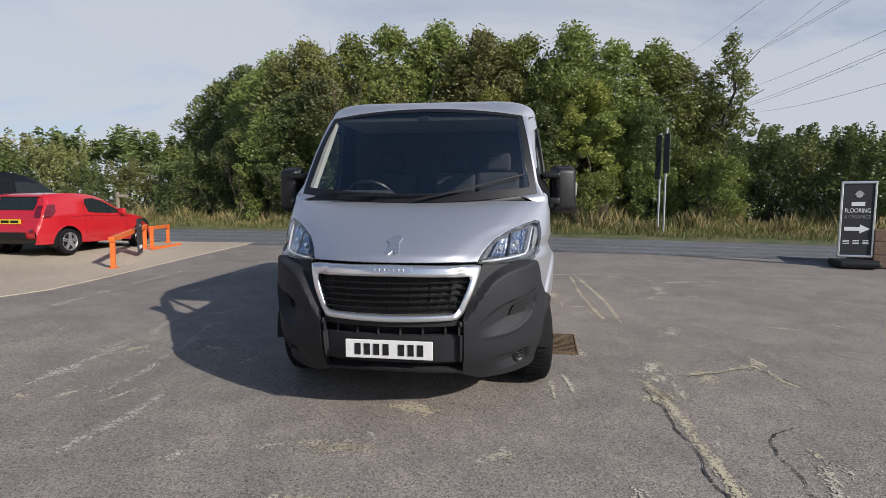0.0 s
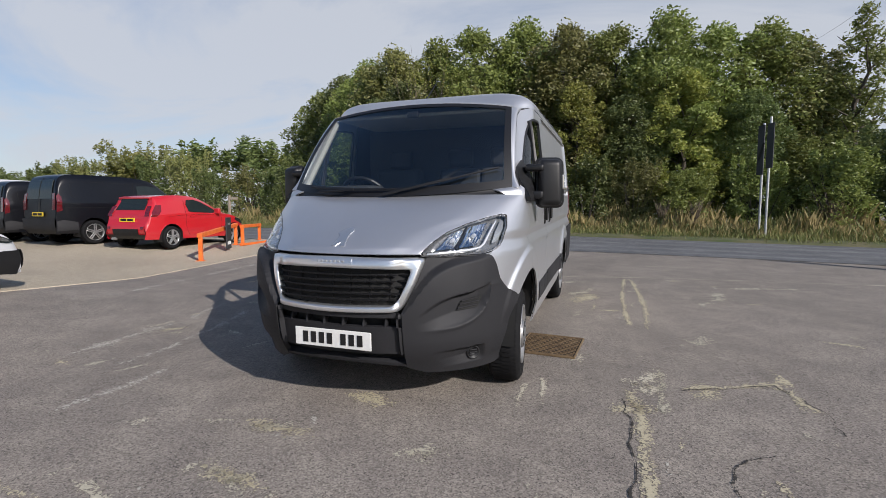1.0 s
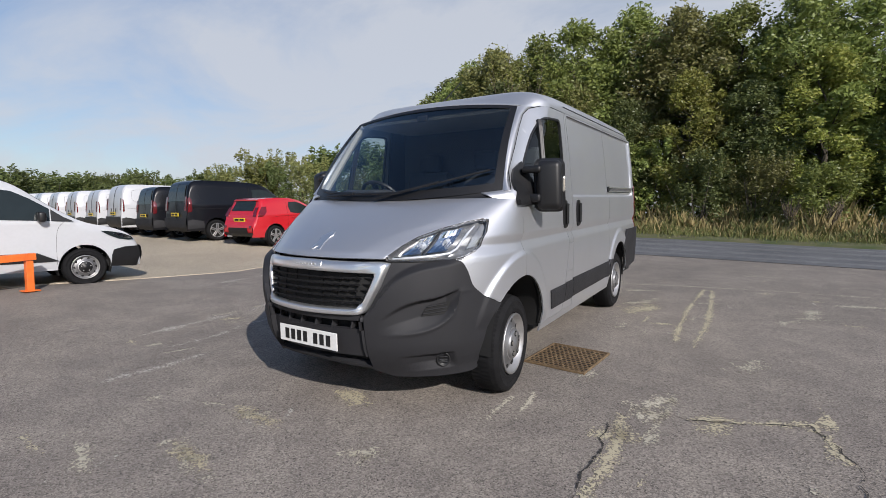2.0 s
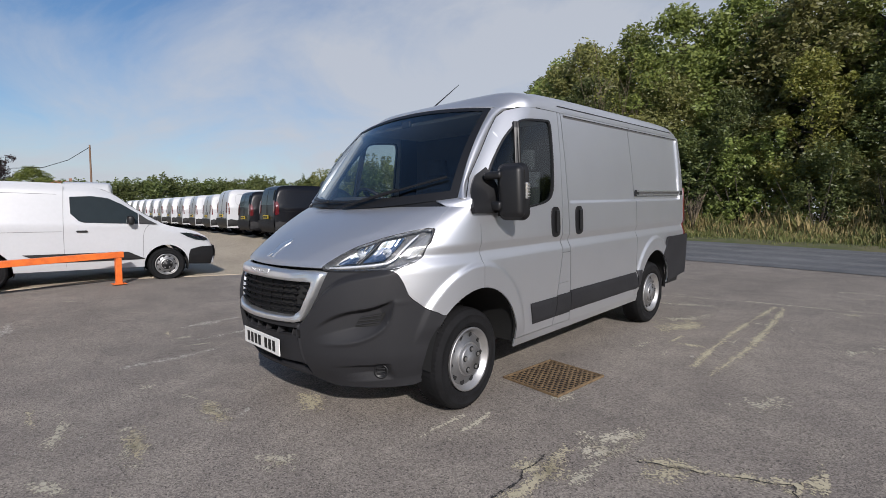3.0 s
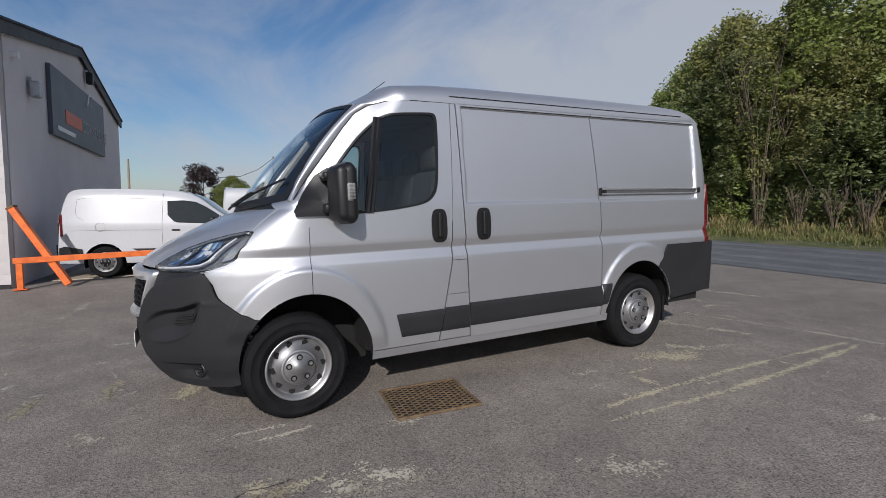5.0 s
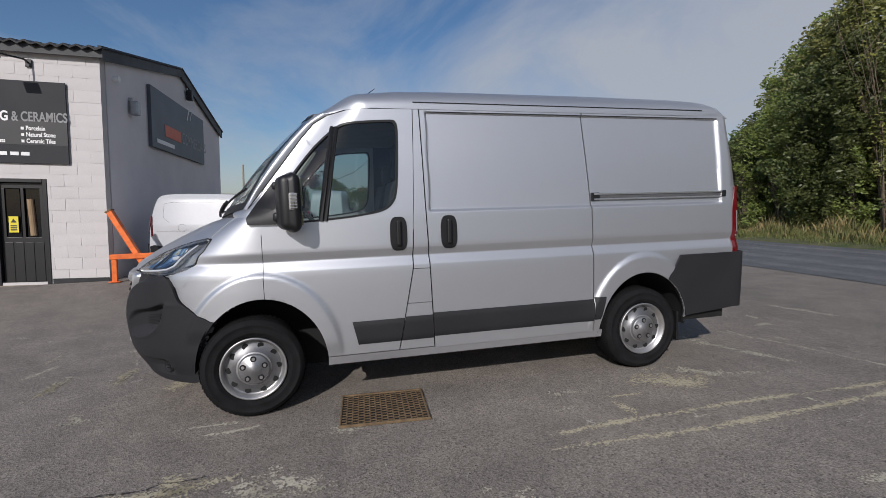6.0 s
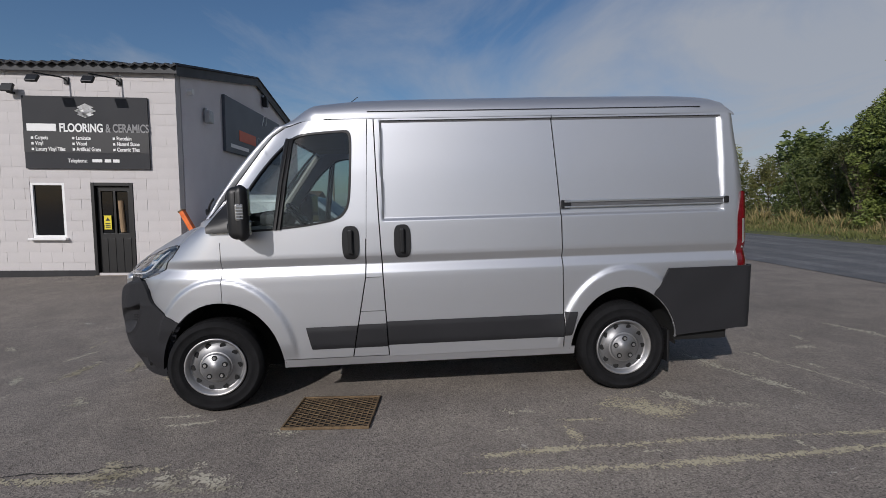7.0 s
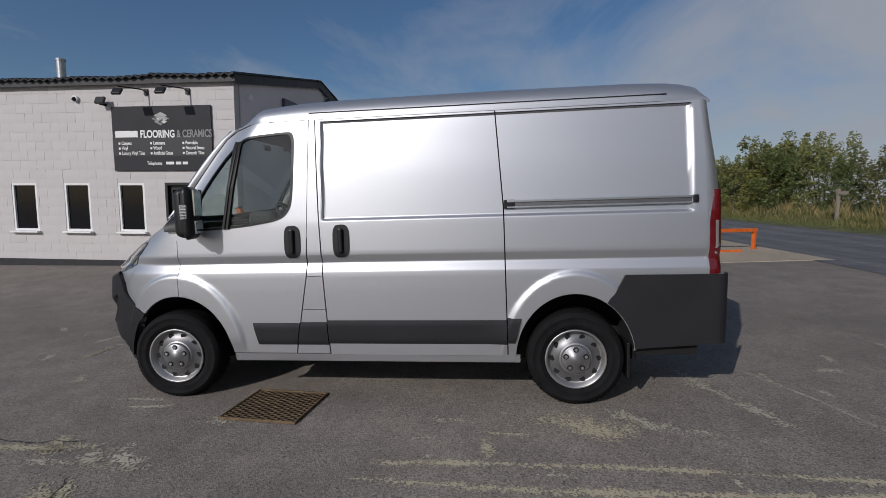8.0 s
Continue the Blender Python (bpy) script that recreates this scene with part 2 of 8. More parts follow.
def sheet(name, fn, nu, nv, mat, parent, label="", holes=(), thick=0.0, flip=False):
    """A curved sheet fn(u, v); holes: (axis a, axis b, centre a, centre b, radius a, radius b), cut clean to an ellipse."""
    P = [Vector(fn(i / nu, j / nv)) for i in range(nu + 1) for j in range(nv + 1)]
    faces = grid_faces(nu, nv)
    for hole in holes:
        if len(hole) == 2:
            # a hole of any star shape, in x and z, on the nose
            poly, c = hole
            hit = {}
            for k, p in enumerate(P):
                d = Vector((p.x - c.x, p.z - c.y))
                if d.length < 0.45 and p.y < 0.1:
                    e = poly_hit(poly, c, math.atan2(d.y, d.x))
                    if d.length < (e - c).length:
                        hit[k] = e
            faces = [f for f in faces if not all(k in hit for k in f)]
            for k in {k for f in faces for k in f} & set(hit):
                e = hit[k]
                P[k] = Vector((e.x, front_y(e.x, e.y) - 0.002, e.y))
            continue
        ax, bx, ca, cb, ra, rb = hole
        inside = [((p[ax] - ca) / ra) ** 2 + ((p[bx] - cb) / rb) ** 2 < 1 for p in P]
        faces = [f for f in faces if not all(inside[k] for k in f)]
        used = {k for f in faces for k in f}
        for k in used:
            if inside[k]:
                p = P[k]
                d = math.hypot((p[ax] - ca) / ra, (p[bx] - cb) / rb) or 1e-6
                p[ax], p[bx] = ca + (p[ax] - ca) / d, cb + (p[bx] - cb) / d
    used = sorted({k for f in faces for k in f})
    back = {k: i for i, k in enumerate(used)}
    faces = [tuple(back[k] for k in (f[::-1] if flip else f)) for f in faces]
    me = mesh_of(name, [P[k] for k in used], faces, mat)
    ob = add(name, me, parent, label)
    if thick:
        md = ob.modifiers.new("thickness", "SOLIDIFY")
        md.thickness, md.offset = thick, -1
        ob.modifiers.new("crisp_rim", "EDGE_SPLIT").split_angle = radians(38)
    return ob


def lerp_table(tab, x):
    if x <= tab[0][0]:
        return tab[0][1]
    for (a, fa), (b, fb) in zip(tab, tab[1:]):
        if x <= b:
            return fa + (fb - fa) * (x - a) / (b - a)
    return tab[-1][1]


def smooth_table(tab, x):
    """Catmull-Rom through the table."""
    if x <= tab[0][0]:
        return tab[0][1]
    if x >= tab[-1][0]:
        return tab[-1][1]
    for i in range(len(tab) - 1):
        if x <= tab[i + 1][0]:
            break
    (x1, y1), (x2, y2) = tab[i], tab[i + 1]
    (x0, y0) = tab[i - 1] if i else (2 * x1 - x2, 2 * y1 - y2)
    (x3, y3) = tab[i + 2] if i + 2 < len(tab) else (2 * x2 - x1, 2 * y2 - y1)
    t = (x - x1) / (x2 - x1)
    m1, m2 = (y2 - y0) / (x2 - x0) * (x2 - x1), (y3 - y1) / (x3 - x1) * (x2 - x1)
    return (2 * t**3 - 3 * t**2 + 1) * y1 + (t**3 - 2 * t**2 + t) * m1 + (-2 * t**3 + 3 * t**2) * y2 + (t**3 - t**2) * m2


def step(a, b, x):
    t = min(1, max(0, (x - a) / (b - a)))
    return t * t * (3 - 2 * t)


def text_bm(words, size, mat, parent, m, name="lettering", label="", wide=1.0, depth=0.002, align="LEFT", bold=0.0):
    """Raised lettering in the built-in font, turned into a mesh."""
    cu = bpy.data.curves.new(name, "FONT")
    cu.body, cu.size, cu.extrude, cu.align_x, cu.offset = words, size, depth, align, bold
    tmp = bpy.data.objects.new("lettering_source", cu)
    scene.collection.objects.link(tmp)
    bpy.context.view_layer.update()
    me = bpy.data.meshes.new_from_object(tmp.evaluated_get(bpy.context.evaluated_depsgraph_get()))
    bpy.data.objects.remove(tmp)
    bpy.data.curves.remove(cu)
    me.materials.clear()
    me.materials.append(mat)
    ob = add(name, me, parent, label, m @ Matrix.Diagonal((wide, 1, 1, 1)))
    return ob


# ---- the ground: one sheet that falls gently from the road to the yard ----
def gz(x, y):
    yy = min(max(y, -14.0), 20.0)
    # the vehicle yard lies a little higher
    rise = 0.20 * min(1.0, max(0.0, (-6.8 - x) / 3.9)) * min(1.0, max(0.0, (9.1 - y) / 2.1)) * min(1.0, max(0.0, (y - 2.0) / 3.0))
    # and so does the ground before the shop
    rise += 0.17 * min(1.0, max(0.0, (-2.5 - x) / 3.0)) * min(1.0, max(0.0, (2.5 - y) / 3.0)) * (1.0 + 0.12 * min(9.0, max(0.0, -4.5 - y)))
    return SLOPE * yy + rise


def ground_axis():
    far = [-900, -400, -200, -120, -80, -60]
    near = [0.5 * v for v in range(-28, 21)]
    return far + [v for v in range(-50, 51, 2)] + near + [-v for v in far[::-1]]


def asphalt(name, base, warm, scale=1.0, patch=0.15):
    m = bpy.data.materials.new(name)
    m.use_nodes = True
    nt = m.node_tree
    L, N = nt.links, nt.nodes
    b = N["Principled BSDF"]
    co = N.new("ShaderNodeTexCoord")

    def noise_node(s, d, rough=0.5):
        n = N.new("ShaderNodeTexNoise")
        n.inputs["Scale"].default_value, n.inputs["Detail"].default_value, n.inputs["Roughness"].default_value = s, d, rough
        L.new(co.outputs["Object"], n.inputs["Vector"])
        return n

    def ranged(sock, a, c, lo, hi):
        r = N.new("ShaderNodeMapRange")
        r.inputs[1].default_value, r.inputs[2].default_value, r.inputs[3].default_value, r.inputs[4].default_value = a, c, lo, hi
        L.new(sock, r.inputs[0])
        return r.outputs[0]

    def mult(a, c):
        k = N.new("ShaderNodeMath"); k.operation = "MULTIPLY"
        L.new(a, k.inputs[0]); L.new(c, k.inputs[1])
        return k.outputs[0]

    big, mid, fine = noise_node(0.35 * scale, 6, 0.6), noise_node(2.6 * scale, 6, 0.65), noise_node(60 * scale, 4, 0.7)
    vor = N.new("ShaderNodeTexVoronoi")
    vor.inputs["Scale"].default_value = 135 * scale
    L.new(co.outputs["Object"], vor.inputs["Vector"])
    sep = N.new("ShaderNodeSeparateColor")
    L.new(vor.outputs["Color"], sep.inputs[0])
    val = mult(ranged(big.outputs[0], 0.3, 0.7, 1 - patch, 1 + patch), ranged(mid.outputs[0], 0.3, 0.7, 0.86, 1.14))
    val = mult(val, ranged(sep.outputs[0], 0, 1, 0.62, 1.37))
    # open pits between the stones
    val = mult(val, ranged(sep.outputs[1], 0.05, 0.07, 0.45, 1.03))
    val = mult(val, ranged(fine.outputs[0], 0.3, 0.7, 0.86, 1.14))
    mix = N.new("ShaderNodeMix"); mix.data_type = "RGBA"
    mix.inputs[6].default_value, mix.inputs[7].default_value = (*base, 1), (*warm, 1)
    L.new(ranged(mid.outputs[0], 0.42, 0.68, 0, 1), mix.inputs[0])
    hs = N.new("ShaderNodeHueSaturation")
    L.new(mix.outputs[2], hs.inputs["Color"]); L.new(val, hs.inputs["Value"])
    L.new(hs.outputs[0], b.inputs["Base Color"])
    b.inputs["Roughness"].default_value = 0.82
    b.inputs["Specular IOR Level"].default_value = 0.35
    bp = N.new("ShaderNodeBump")
    bp.inputs["Strength"].default_value, bp.inputs["Distance"].default_value = 0.40, 0.004
    L.new(vor.outputs["Distance"], bp.inputs["Height"])
    L.new(bp.outputs[0], b.inputs["Normal"])
    return m


def worn_paint(name, color, cover=0.5, scale=7.0):
    """Paint worn through to the tarmac: it is left in flakes between the stones."""
    m = bpy.data.materials.new(name)
    m.use_nodes = True
    nt = m.node_tree
    N, L = nt.nodes, nt.links
    b, out = N["Principled BSDF"], N["Material Output"]
    co = N.new("ShaderNodeTexCoord")

    def math_node(op, a, c):
        k = N.new("ShaderNodeMath"); k.operation = op
        for i, v in enumerate((a, c)):
            if isinstance(v, float):
                k.inputs[i].default_value = v
            else:
                L.new(v, k.inputs[i])
        return k.outputs[0]
    n = N.new("ShaderNodeTexNoise")
    n.inputs["Scale"].default_value, n.inputs["Detail"].default_value, n.inputs["Roughness"].default_value = scale, 7, 0.72
    L.new(co.outputs["Object"], n.inputs["Vector"])
    vor = N.new("ShaderNodeTexVoronoi")
    vor.inputs["Scale"].default_value = 90.0
    L.new(co.outputs["Object"], vor.inputs["Vector"])
    rgb = N.new("ShaderNodeSeparateColor")
    L.new(vor.outputs["Color"], rgb.inputs[0])
    low = N.new("ShaderNodeTexNoise")
    low.inputs["Scale"].default_value, low.inputs["Detail"].default_value = 3.2, 3
    L.new(co.outputs["Object"], low.inputs["Vector"])
    total = math_node("ADD", math_node("MULTIPLY", n.outputs[0], 0.95), math_node("MULTIPLY", rgb.outputs[0], 0.36))
    total = math_node("ADD", total, math_node("MULTIPLY", low.outputs[0], 0.75))
    # thinner towards the strip's own edges, held in the mesh's UV map
    sep = N.new("ShaderNodeSeparateXYZ")
    L.new(co.outputs["UV"], sep.inputs[0])
    total = math_node("ADD", total, math_node("MULTIPLY", sep.outputs["X"], 0.34))
    r = N.new("ShaderNodeMapRange")
    t0 = 1.555 - 0.40 * cover
    r.inputs[1].default_value, r.inputs[2].default_value, r.inputs[4].default_value = t0, t0 + 0.06, 0.95
    L.new(total, r.inputs[0])
    n2 = N.new("ShaderNodeTexNoise")
    n2.inputs["Scale"].default_value, n2.inputs["Detail"].default_value = 60, 3
    L.new(co.outputs["Object"], n2.inputs["Vector"])
    c = N.new("ShaderNodeMix"); c.data_type = "RGBA"
    c.inputs[6].default_value = (*[v * 0.60 for v in color], 1)
    c.inputs[7].default_value = (*color, 1)
    L.new(n2.outputs[0], c.inputs[0])
    L.new(c.outputs[2], b.inputs["Base Color"])
    b.inputs["Roughness"].default_value = 0.85
    tr = N.new("ShaderNodeBsdfTransparent")
    mx = N.new("ShaderNodeMixShader")
    L.new(r.outputs[0], mx.inputs[0])
    L.new(tr.outputs[0], mx.inputs[1]); L.new(b.outputs[0], mx.inputs[2])
    L.new(mx.outputs[0], out.inputs[0])
    return m


TARMAC = asphalt("weathered_tarmac", (0.206, 0.181, 0.158), (0.218, 0.193, 0.164))
ROADMAT = asphalt("road_asphalt", (0.115, 0.119, 0.126), (0.130, 0.132, 0.135), 0.8, 0.18)
CONCRETE = asphalt("yard_concrete", (0.405, 0.348, 0.262), (0.35, 0.302, 0.232), 0.9, 0.15)
SOIL = material("verge_soil", (0.12, 0.11, 0.055), 0.95, vary=0.4, scale=1.6, fine=30, tint=(0.06, 0.08, 0.025))
FADED = worn_paint("worn_yellow_paint", (0.56, 0.50, 0.35), 0.80, 34)
FADEDW = worn_paint("worn_white_paint", (0.55, 0.51, 0.40), 0.68, 32)
STRONG = worn_paint("pale_worn_paint", (0.62, 0.57, 0.45), 1.0, 36)
FAINT = worn_paint("almost_gone_paint", (0.53, 0.50, 0.44), 0.46, 32)
CRACKMAT = worn_paint("open_crack", (0.035, 0.033, 0.030), 0.9, 6)

ax = sorted(set(ground_axis()))
gverts = [(x, y, gz(x, y)) for x in ax for y in ax]
ground = add("ground", mesh_of("ground", gverts, grid_faces(len(ax) - 1, len(ax) - 1), TARMAC, False))
tagged(ground, "weathered grey tarmac yard, patched and cracked", "ground", kind="structure")


def laid(name, fn, nu, nv, mat, lift, label, category, kind="structure"):
    verts = []
    for i in range(nu + 1):
        for j in range(nv + 1):
            x, y = fn(i / nu, j / nv)
            verts.append((x, y, gz(x, y) + lift))
    ob = add(name, mesh_of(name, verts, grid_faces(nu, nv), mat, False))
    return tagged(ob, label, category, kind=kind)


ROAD_N = [(-200, 23.0), (-60, 12.4), (-30, 9.9), (-14, 9.3), (-4, 8.95), (2, 8.45), (6, 7.8), (14, 6.2), (60, -5), (200, -40)]
ROAD_F = [(-200, 31.0), (-60, 19.0), (-30, 15.8), (-14, 14.5), (-8, 14.2), (-3, 13.8), (0, 13.3), (4, 12.3), (8, 11.4), (14, 10.0), (60, 0), (200, -35)]
ROADX = [-200, -120, -60, -45, -30, -22, -14, -7, 0, 6, 14, 24, 40, 60, 110, 200]


def along_road(u, v):
    k = u * (len(ROADX) - 1)
    i = min(int(k), len(ROADX) - 2)
    x = ROADX[i] + (ROADX[i + 1] - ROADX[i]) * (k - i)
    a, b = smooth_table(ROAD_N, x), smooth_table(ROAD_F, x)
    return x, a + (b - a) * v


laid("road", lambda u, v: along_road(u, v), 120, 6, ROADMAT, 0.008, "grey asphalt country road past the yard", "road")
laid("road_edge_line", lambda u, v: along_road(0.3 + 0.5 * u, 0.035 + 0.012 * v), 100, 1, FADEDW, 0.013, "worn pale line along the road's edge", "road marking")

laid("road_edge_line", lambda u, v: along_road(0.3 + 0.5 * u, 0.93 + 0.014 * v), 100, 1, FADEDW, 0.013, "worn pale line along the road's far edge", "road marking")
ROADWORN = asphalt("worn_road_asphalt", (0.150, 0.153, 0.158), (0.165, 0.165, 0.165), 0.8, 0.18)
for v0, v1 in ((0.10, 0.17), (0.30, 0.40), (0.56, 0.66), (0.80, 0.87)):
    laid("road_wear", lambda u, v: along_road(0.25 + 0.6 * u, v0 + (v1 - v0) * v), 110, 1, ROADWORN, 0.011, "paler worn wheel track along the road", "road")
APRON_X = [(-3.2, -6.5), (-0.8, -6.38), (0.2, -6.18), (0.7, -6.02), (1.3, -5.97), (2.2, -5.88), (3.6, -5.96), (5.5, -6.2), (9.3, -6.55)]


APRON_Y = [-3.0 + 0.5 * k for k in range(26)]
APRON_U = [-70, -50, -40, -30, -24, -20, -18, -16, -14] + [-13.5 + 0.5 * k for k in range(14)] + [0]


def apron(u, v):
    x, y = APRON_U[round(u * 23)], APRON_Y[round(v * 25)]
    return (x if u < 0.99 else lerp_table(APRON_X, y)), y


laid("pavement_apron", apron, 23, 25, CONCRETE, 0.012, "tan concrete apron of the vehicle yard", "pavement")
vs_ = [(lerp_table(APRON_X, y) + 0.001 + 0.012 * (1 - j), y, gz(lerp_table(APRON_X, y), y) - 0.03 + 0.042 * j) for y in APRON_Y for j in (0, 1)]
ob = add("pavement_edge", mesh_of("pavement_edge", vs_, grid_faces(25, 1), CONCRETE, False))
tagged(ob, "broken edge of the tan concrete apron", "pavement", kind="structure")


def strip(points, width, mat, name, label, category="paint mark", lift=0.004, jag=0.15, parent=None):
    """A flat worn strip along a broken line on the ground."""
    pts = [Vector(p) for p in points]
    rnd = random.Random(int(abs(pts[0].x * 931 + pts[0].y * 377)) + 5)
    fine = []
    for a, b in zip(pts, pts[1:]):
        n = max(2, int((b - a).length / 0.06))
        fine += [a.lerp(b, k / n) for k in range(n)]
    fine.append(pts[-1])
    verts, uv = [], []
    for i, p in enumerate(fine):
        d = (fine[min(i + 1, len(fine) - 1)] - fine[max(i - 1, 0)]).normalized()
        s = Vector((-d.y, d.x))
        w = width / 2
        end = min(1.0, min(i, len(fine) - 1 - i) / 2 + 0.05)
        for k, e in ((-1, 0.0), (0, 1.0), (1, 0.0)):
            q = p + s * (w * k * (1 + rnd.uniform(-jag, jag)) + rnd.uniform(-jag, jag) * w * 0.3)
            verts.append((q.x, q.y, gz(q.x, q.y) + lift))
            uv.append(e * end)
    faces = []
    for i in range(len(fine) - 1):
        for k in (0, 1):
            faces.append((i * 3 + k, i * 3 + k + 1, i * 3 + k + 4, i * 3 + k + 3))
    me = mesh_of(name, verts, faces, mat, False)
    lay = me.uv_layers.new(name="UVMap")
    for loop in me.loops:
        lay.data[loop.index].uv = (uv[loop.vertex_index], 0.5)
    return tagged(add(name, me), label, category, kind="structure")


# ---- the flooring shop: painted block walls, shallow gable ----
CX, CY = -6.14, -3.88                      # the corner by the orange rail
FU = Vector((0.0, -1.0)).normalized()  # along the front
GU = Vector((-1.0, 0.032)).normalized()  # along the gable
EAVE, APEX, SPAN, LONG = 4.50, 5.48, 9.6, 34.0
BASE = -0.45
BLOCKW = material("white_painted_block", (0.565, 0.538, 0.530), 0.85, vary=0.06, scale=1.4, fine=45, tint=(0.52, 0.495, 0.487), bump=0.35, bump_scale=70, obj=0.025)
BLOCKG = material("grey_painted_render", (0.72, 0.695, 0.715), 0.85, vary=0.06, scale=1.1, fine=35, tint=(0.66, 0.635, 0.655), bump=0.3, bump_scale=50)
PLINTH = material("black_plinth_paint", (0.022, 0.022, 0.024), 0.7, vary=0.3, scale=5)
ROOFING = material("dark_roof_sheet", (0.035, 0.036, 0.040), 0.6, vary=0.3, scale=3)
SIGNGREY = material("charcoal_sign_panel", (0.034, 0.035, 0.039), 0.65, spec=0.25, vary=0.06, scale=2)
SIGNPALE = material("sign_white", (0.78, 0.78, 0.77), 0.5, vary=0.04)
SIGNMID = material("sign_mid_grey", (0.23, 0.23, 0.235), 0.5, vary=0.04)
SIGNBLACK = material("sign_black_band", (0.02, 0.02, 0.022), 0.5, vary=0.04)
SIGNORANGE = material("sign_orange", (0.6, 0.10, 0.03), 0.5, vary=0.04)
FRAMEW = material("white_upvc", (0.8, 0.8, 0.79), 0.4, vary=0.04)
DOORBLACK = material("black_door_paint", (0.012, 0.012, 0.013), 0.4, vary=0.25, scale=6)
YELLOW = material("yellow_notice", (0.75, 0.62, 0.03), 0.5, vary=0.05)
ROOMDARK = material("room_shade_black", (0.02, 0.02, 0.022), 0.9, vary=0.2)
CARD = material("cardboard_tube", (0.28, 0.19, 0.11), 0.8, vary=0.15)

# the shop's own plan, set into the yard
SHOP_K = 0.960
SHOP = Matrix.Translation((-7.606, -4.161, 2.589)) @ Matrix.Rotation(0.0008, 4, "Z") @ Matrix.Scale(SHOP_K, 4) @ Matrix.Translation((7.976, 4.698, -2.869))
FRONT = Matrix(((FU.x, -FU.y, 0, CX), (FU.y, FU.x, 0, CY), (0, 0, 1, 0), (0, 0, 0, 1)))
# in FRONT: x runs along the wall from the corner, y points out of the wall to the yard, z up
if (FRONT.to_3x3() @ Vector((0, 1, 0))).x < 0:
    FRONT = FRONT @ Matrix.Diagonal((1, -1, 1, 1))
GABLE = SHOP @ Matrix(((GU.x, GU.y, 0, CX), (GU.y, -GU.x, 0, CY), (0, 0, 1, 0), (0, 0, 0, 1)))
FRONT = SHOP @ FRONT

shop = thing("shop_building")
tagged(shop, "flooring shop of white-painted blocks with a grey gable", "building")


def moved(bm, m):
    bmesh.ops.transform(bm, matrix=m, verts=bm.verts)
    if m.determinant() < 0:
        bmesh.ops.reverse_faces(bm, faces=bm.faces)
    return bm


WINDOWS = [(2.36 + 1.44 * k, 3.05 + 1.44 * k) for k in range(8)]
WZ0, WZ1 = 1.00, 2.17
DOOR_X0, DOOR_X1, DOOR_Z0, DOOR_Z1 = 0.96, 1.82, 0.17, 2.18
# front wall: pieces between the openings, each through the wall's thickness
cuts = [(DOOR_X0, DOOR_X1, DOOR_Z0, DOOR_Z1)] + [(a, b, WZ0, WZ1) for a, b in WINDOWS]
pieces = []
x = 0.0
for a, b, z0, z1 in cuts:
    pieces += [(x, a, BASE, EAVE), (a, b, z1, EAVE), (a, b, BASE, z0)]
    x = b
pieces.append((x, LONG, BASE, EAVE))
for a, b, z0, z1 in pieces:
    if b - a > 0.01 and z1 - z0 > 0.01:
        part("wall", moved(box_bm((b - a, 0.2, z1 - z0), ((a + b) / 2, -0.112, (z0 + z1) / 2)), FRONT), BLOCKW, shop, "white-painted concrete block wall")
# gable wall
bm = bmesh.new()
prof = [(0.24, BASE), (SPAN, BASE), (SPAN, EAVE), (SPAN / 2, APEX), (0.24, EAVE + 0.04)]
vs = [bm.verts.new((a, 0.0, z)) for a, z in prof] + [bm.verts.new((a, -0.2, z)) for a, z in prof]
n = len(prof)
bm.faces.new(vs[:n]); bm.faces.new(vs[n:][::-1])
for k in range(n):
    bm.faces.new((vs[k], vs[n + k], vs[n + (k + 1) % n], vs[(k + 1) % n]))
bmesh.ops.recalc_face_normals(bm, faces=bm.faces)
part("wall", moved(bm, GABLE), BLOCKG, shop, "grey-painted gable wall in shade")
# far walls that close the building
def plan_wall(s0, d0, s1, d1, nudge):
    """A wall between two places of the plan (s along the front, d along the gable)."""
    a = Vector((CX, CY)) + FU * s0 + GU * d0
    b = Vector((CX, CY)) + FU * s1 + GU * d1
    m = SHOP @ Matrix.Translation(((a.x + b.x) / 2, (a.y + b.y) / 2, (EAVE + BASE) / 2)) @ Matrix.Rotation(math.atan2(b.y - a.y, b.x - a.x), 4, "Z")
    part("wall", moved(box_bm(((b - a).length - 0.3, 0.2, EAVE - BASE), (0, nudge, 0)), m), BLOCKG, shop)


plan_wall(0.2, SPAN - 0.2, LONG, SPAN - 0.2, 0.0)
plan_wall(LONG - 0.2, 0.2, LONG - 0.2, SPAN - 0.4, 0.0)
# near-black sheet behind the openings, standing in for the room's shade
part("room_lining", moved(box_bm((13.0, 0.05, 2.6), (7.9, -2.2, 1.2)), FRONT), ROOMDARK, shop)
part("plinth", moved(join_bm(box_bm((DOOR_X0 - 0.02, 0.03, 0.62), (DOOR_X0 / 2 - 0.01, -0.010, -0.01)),
                             box_bm((LONG - DOOR_X1, 0.03, 0.62), ((LONG + DOOR_X1) / 2, -0.010, -0.01))), FRONT), PLINTH, shop)

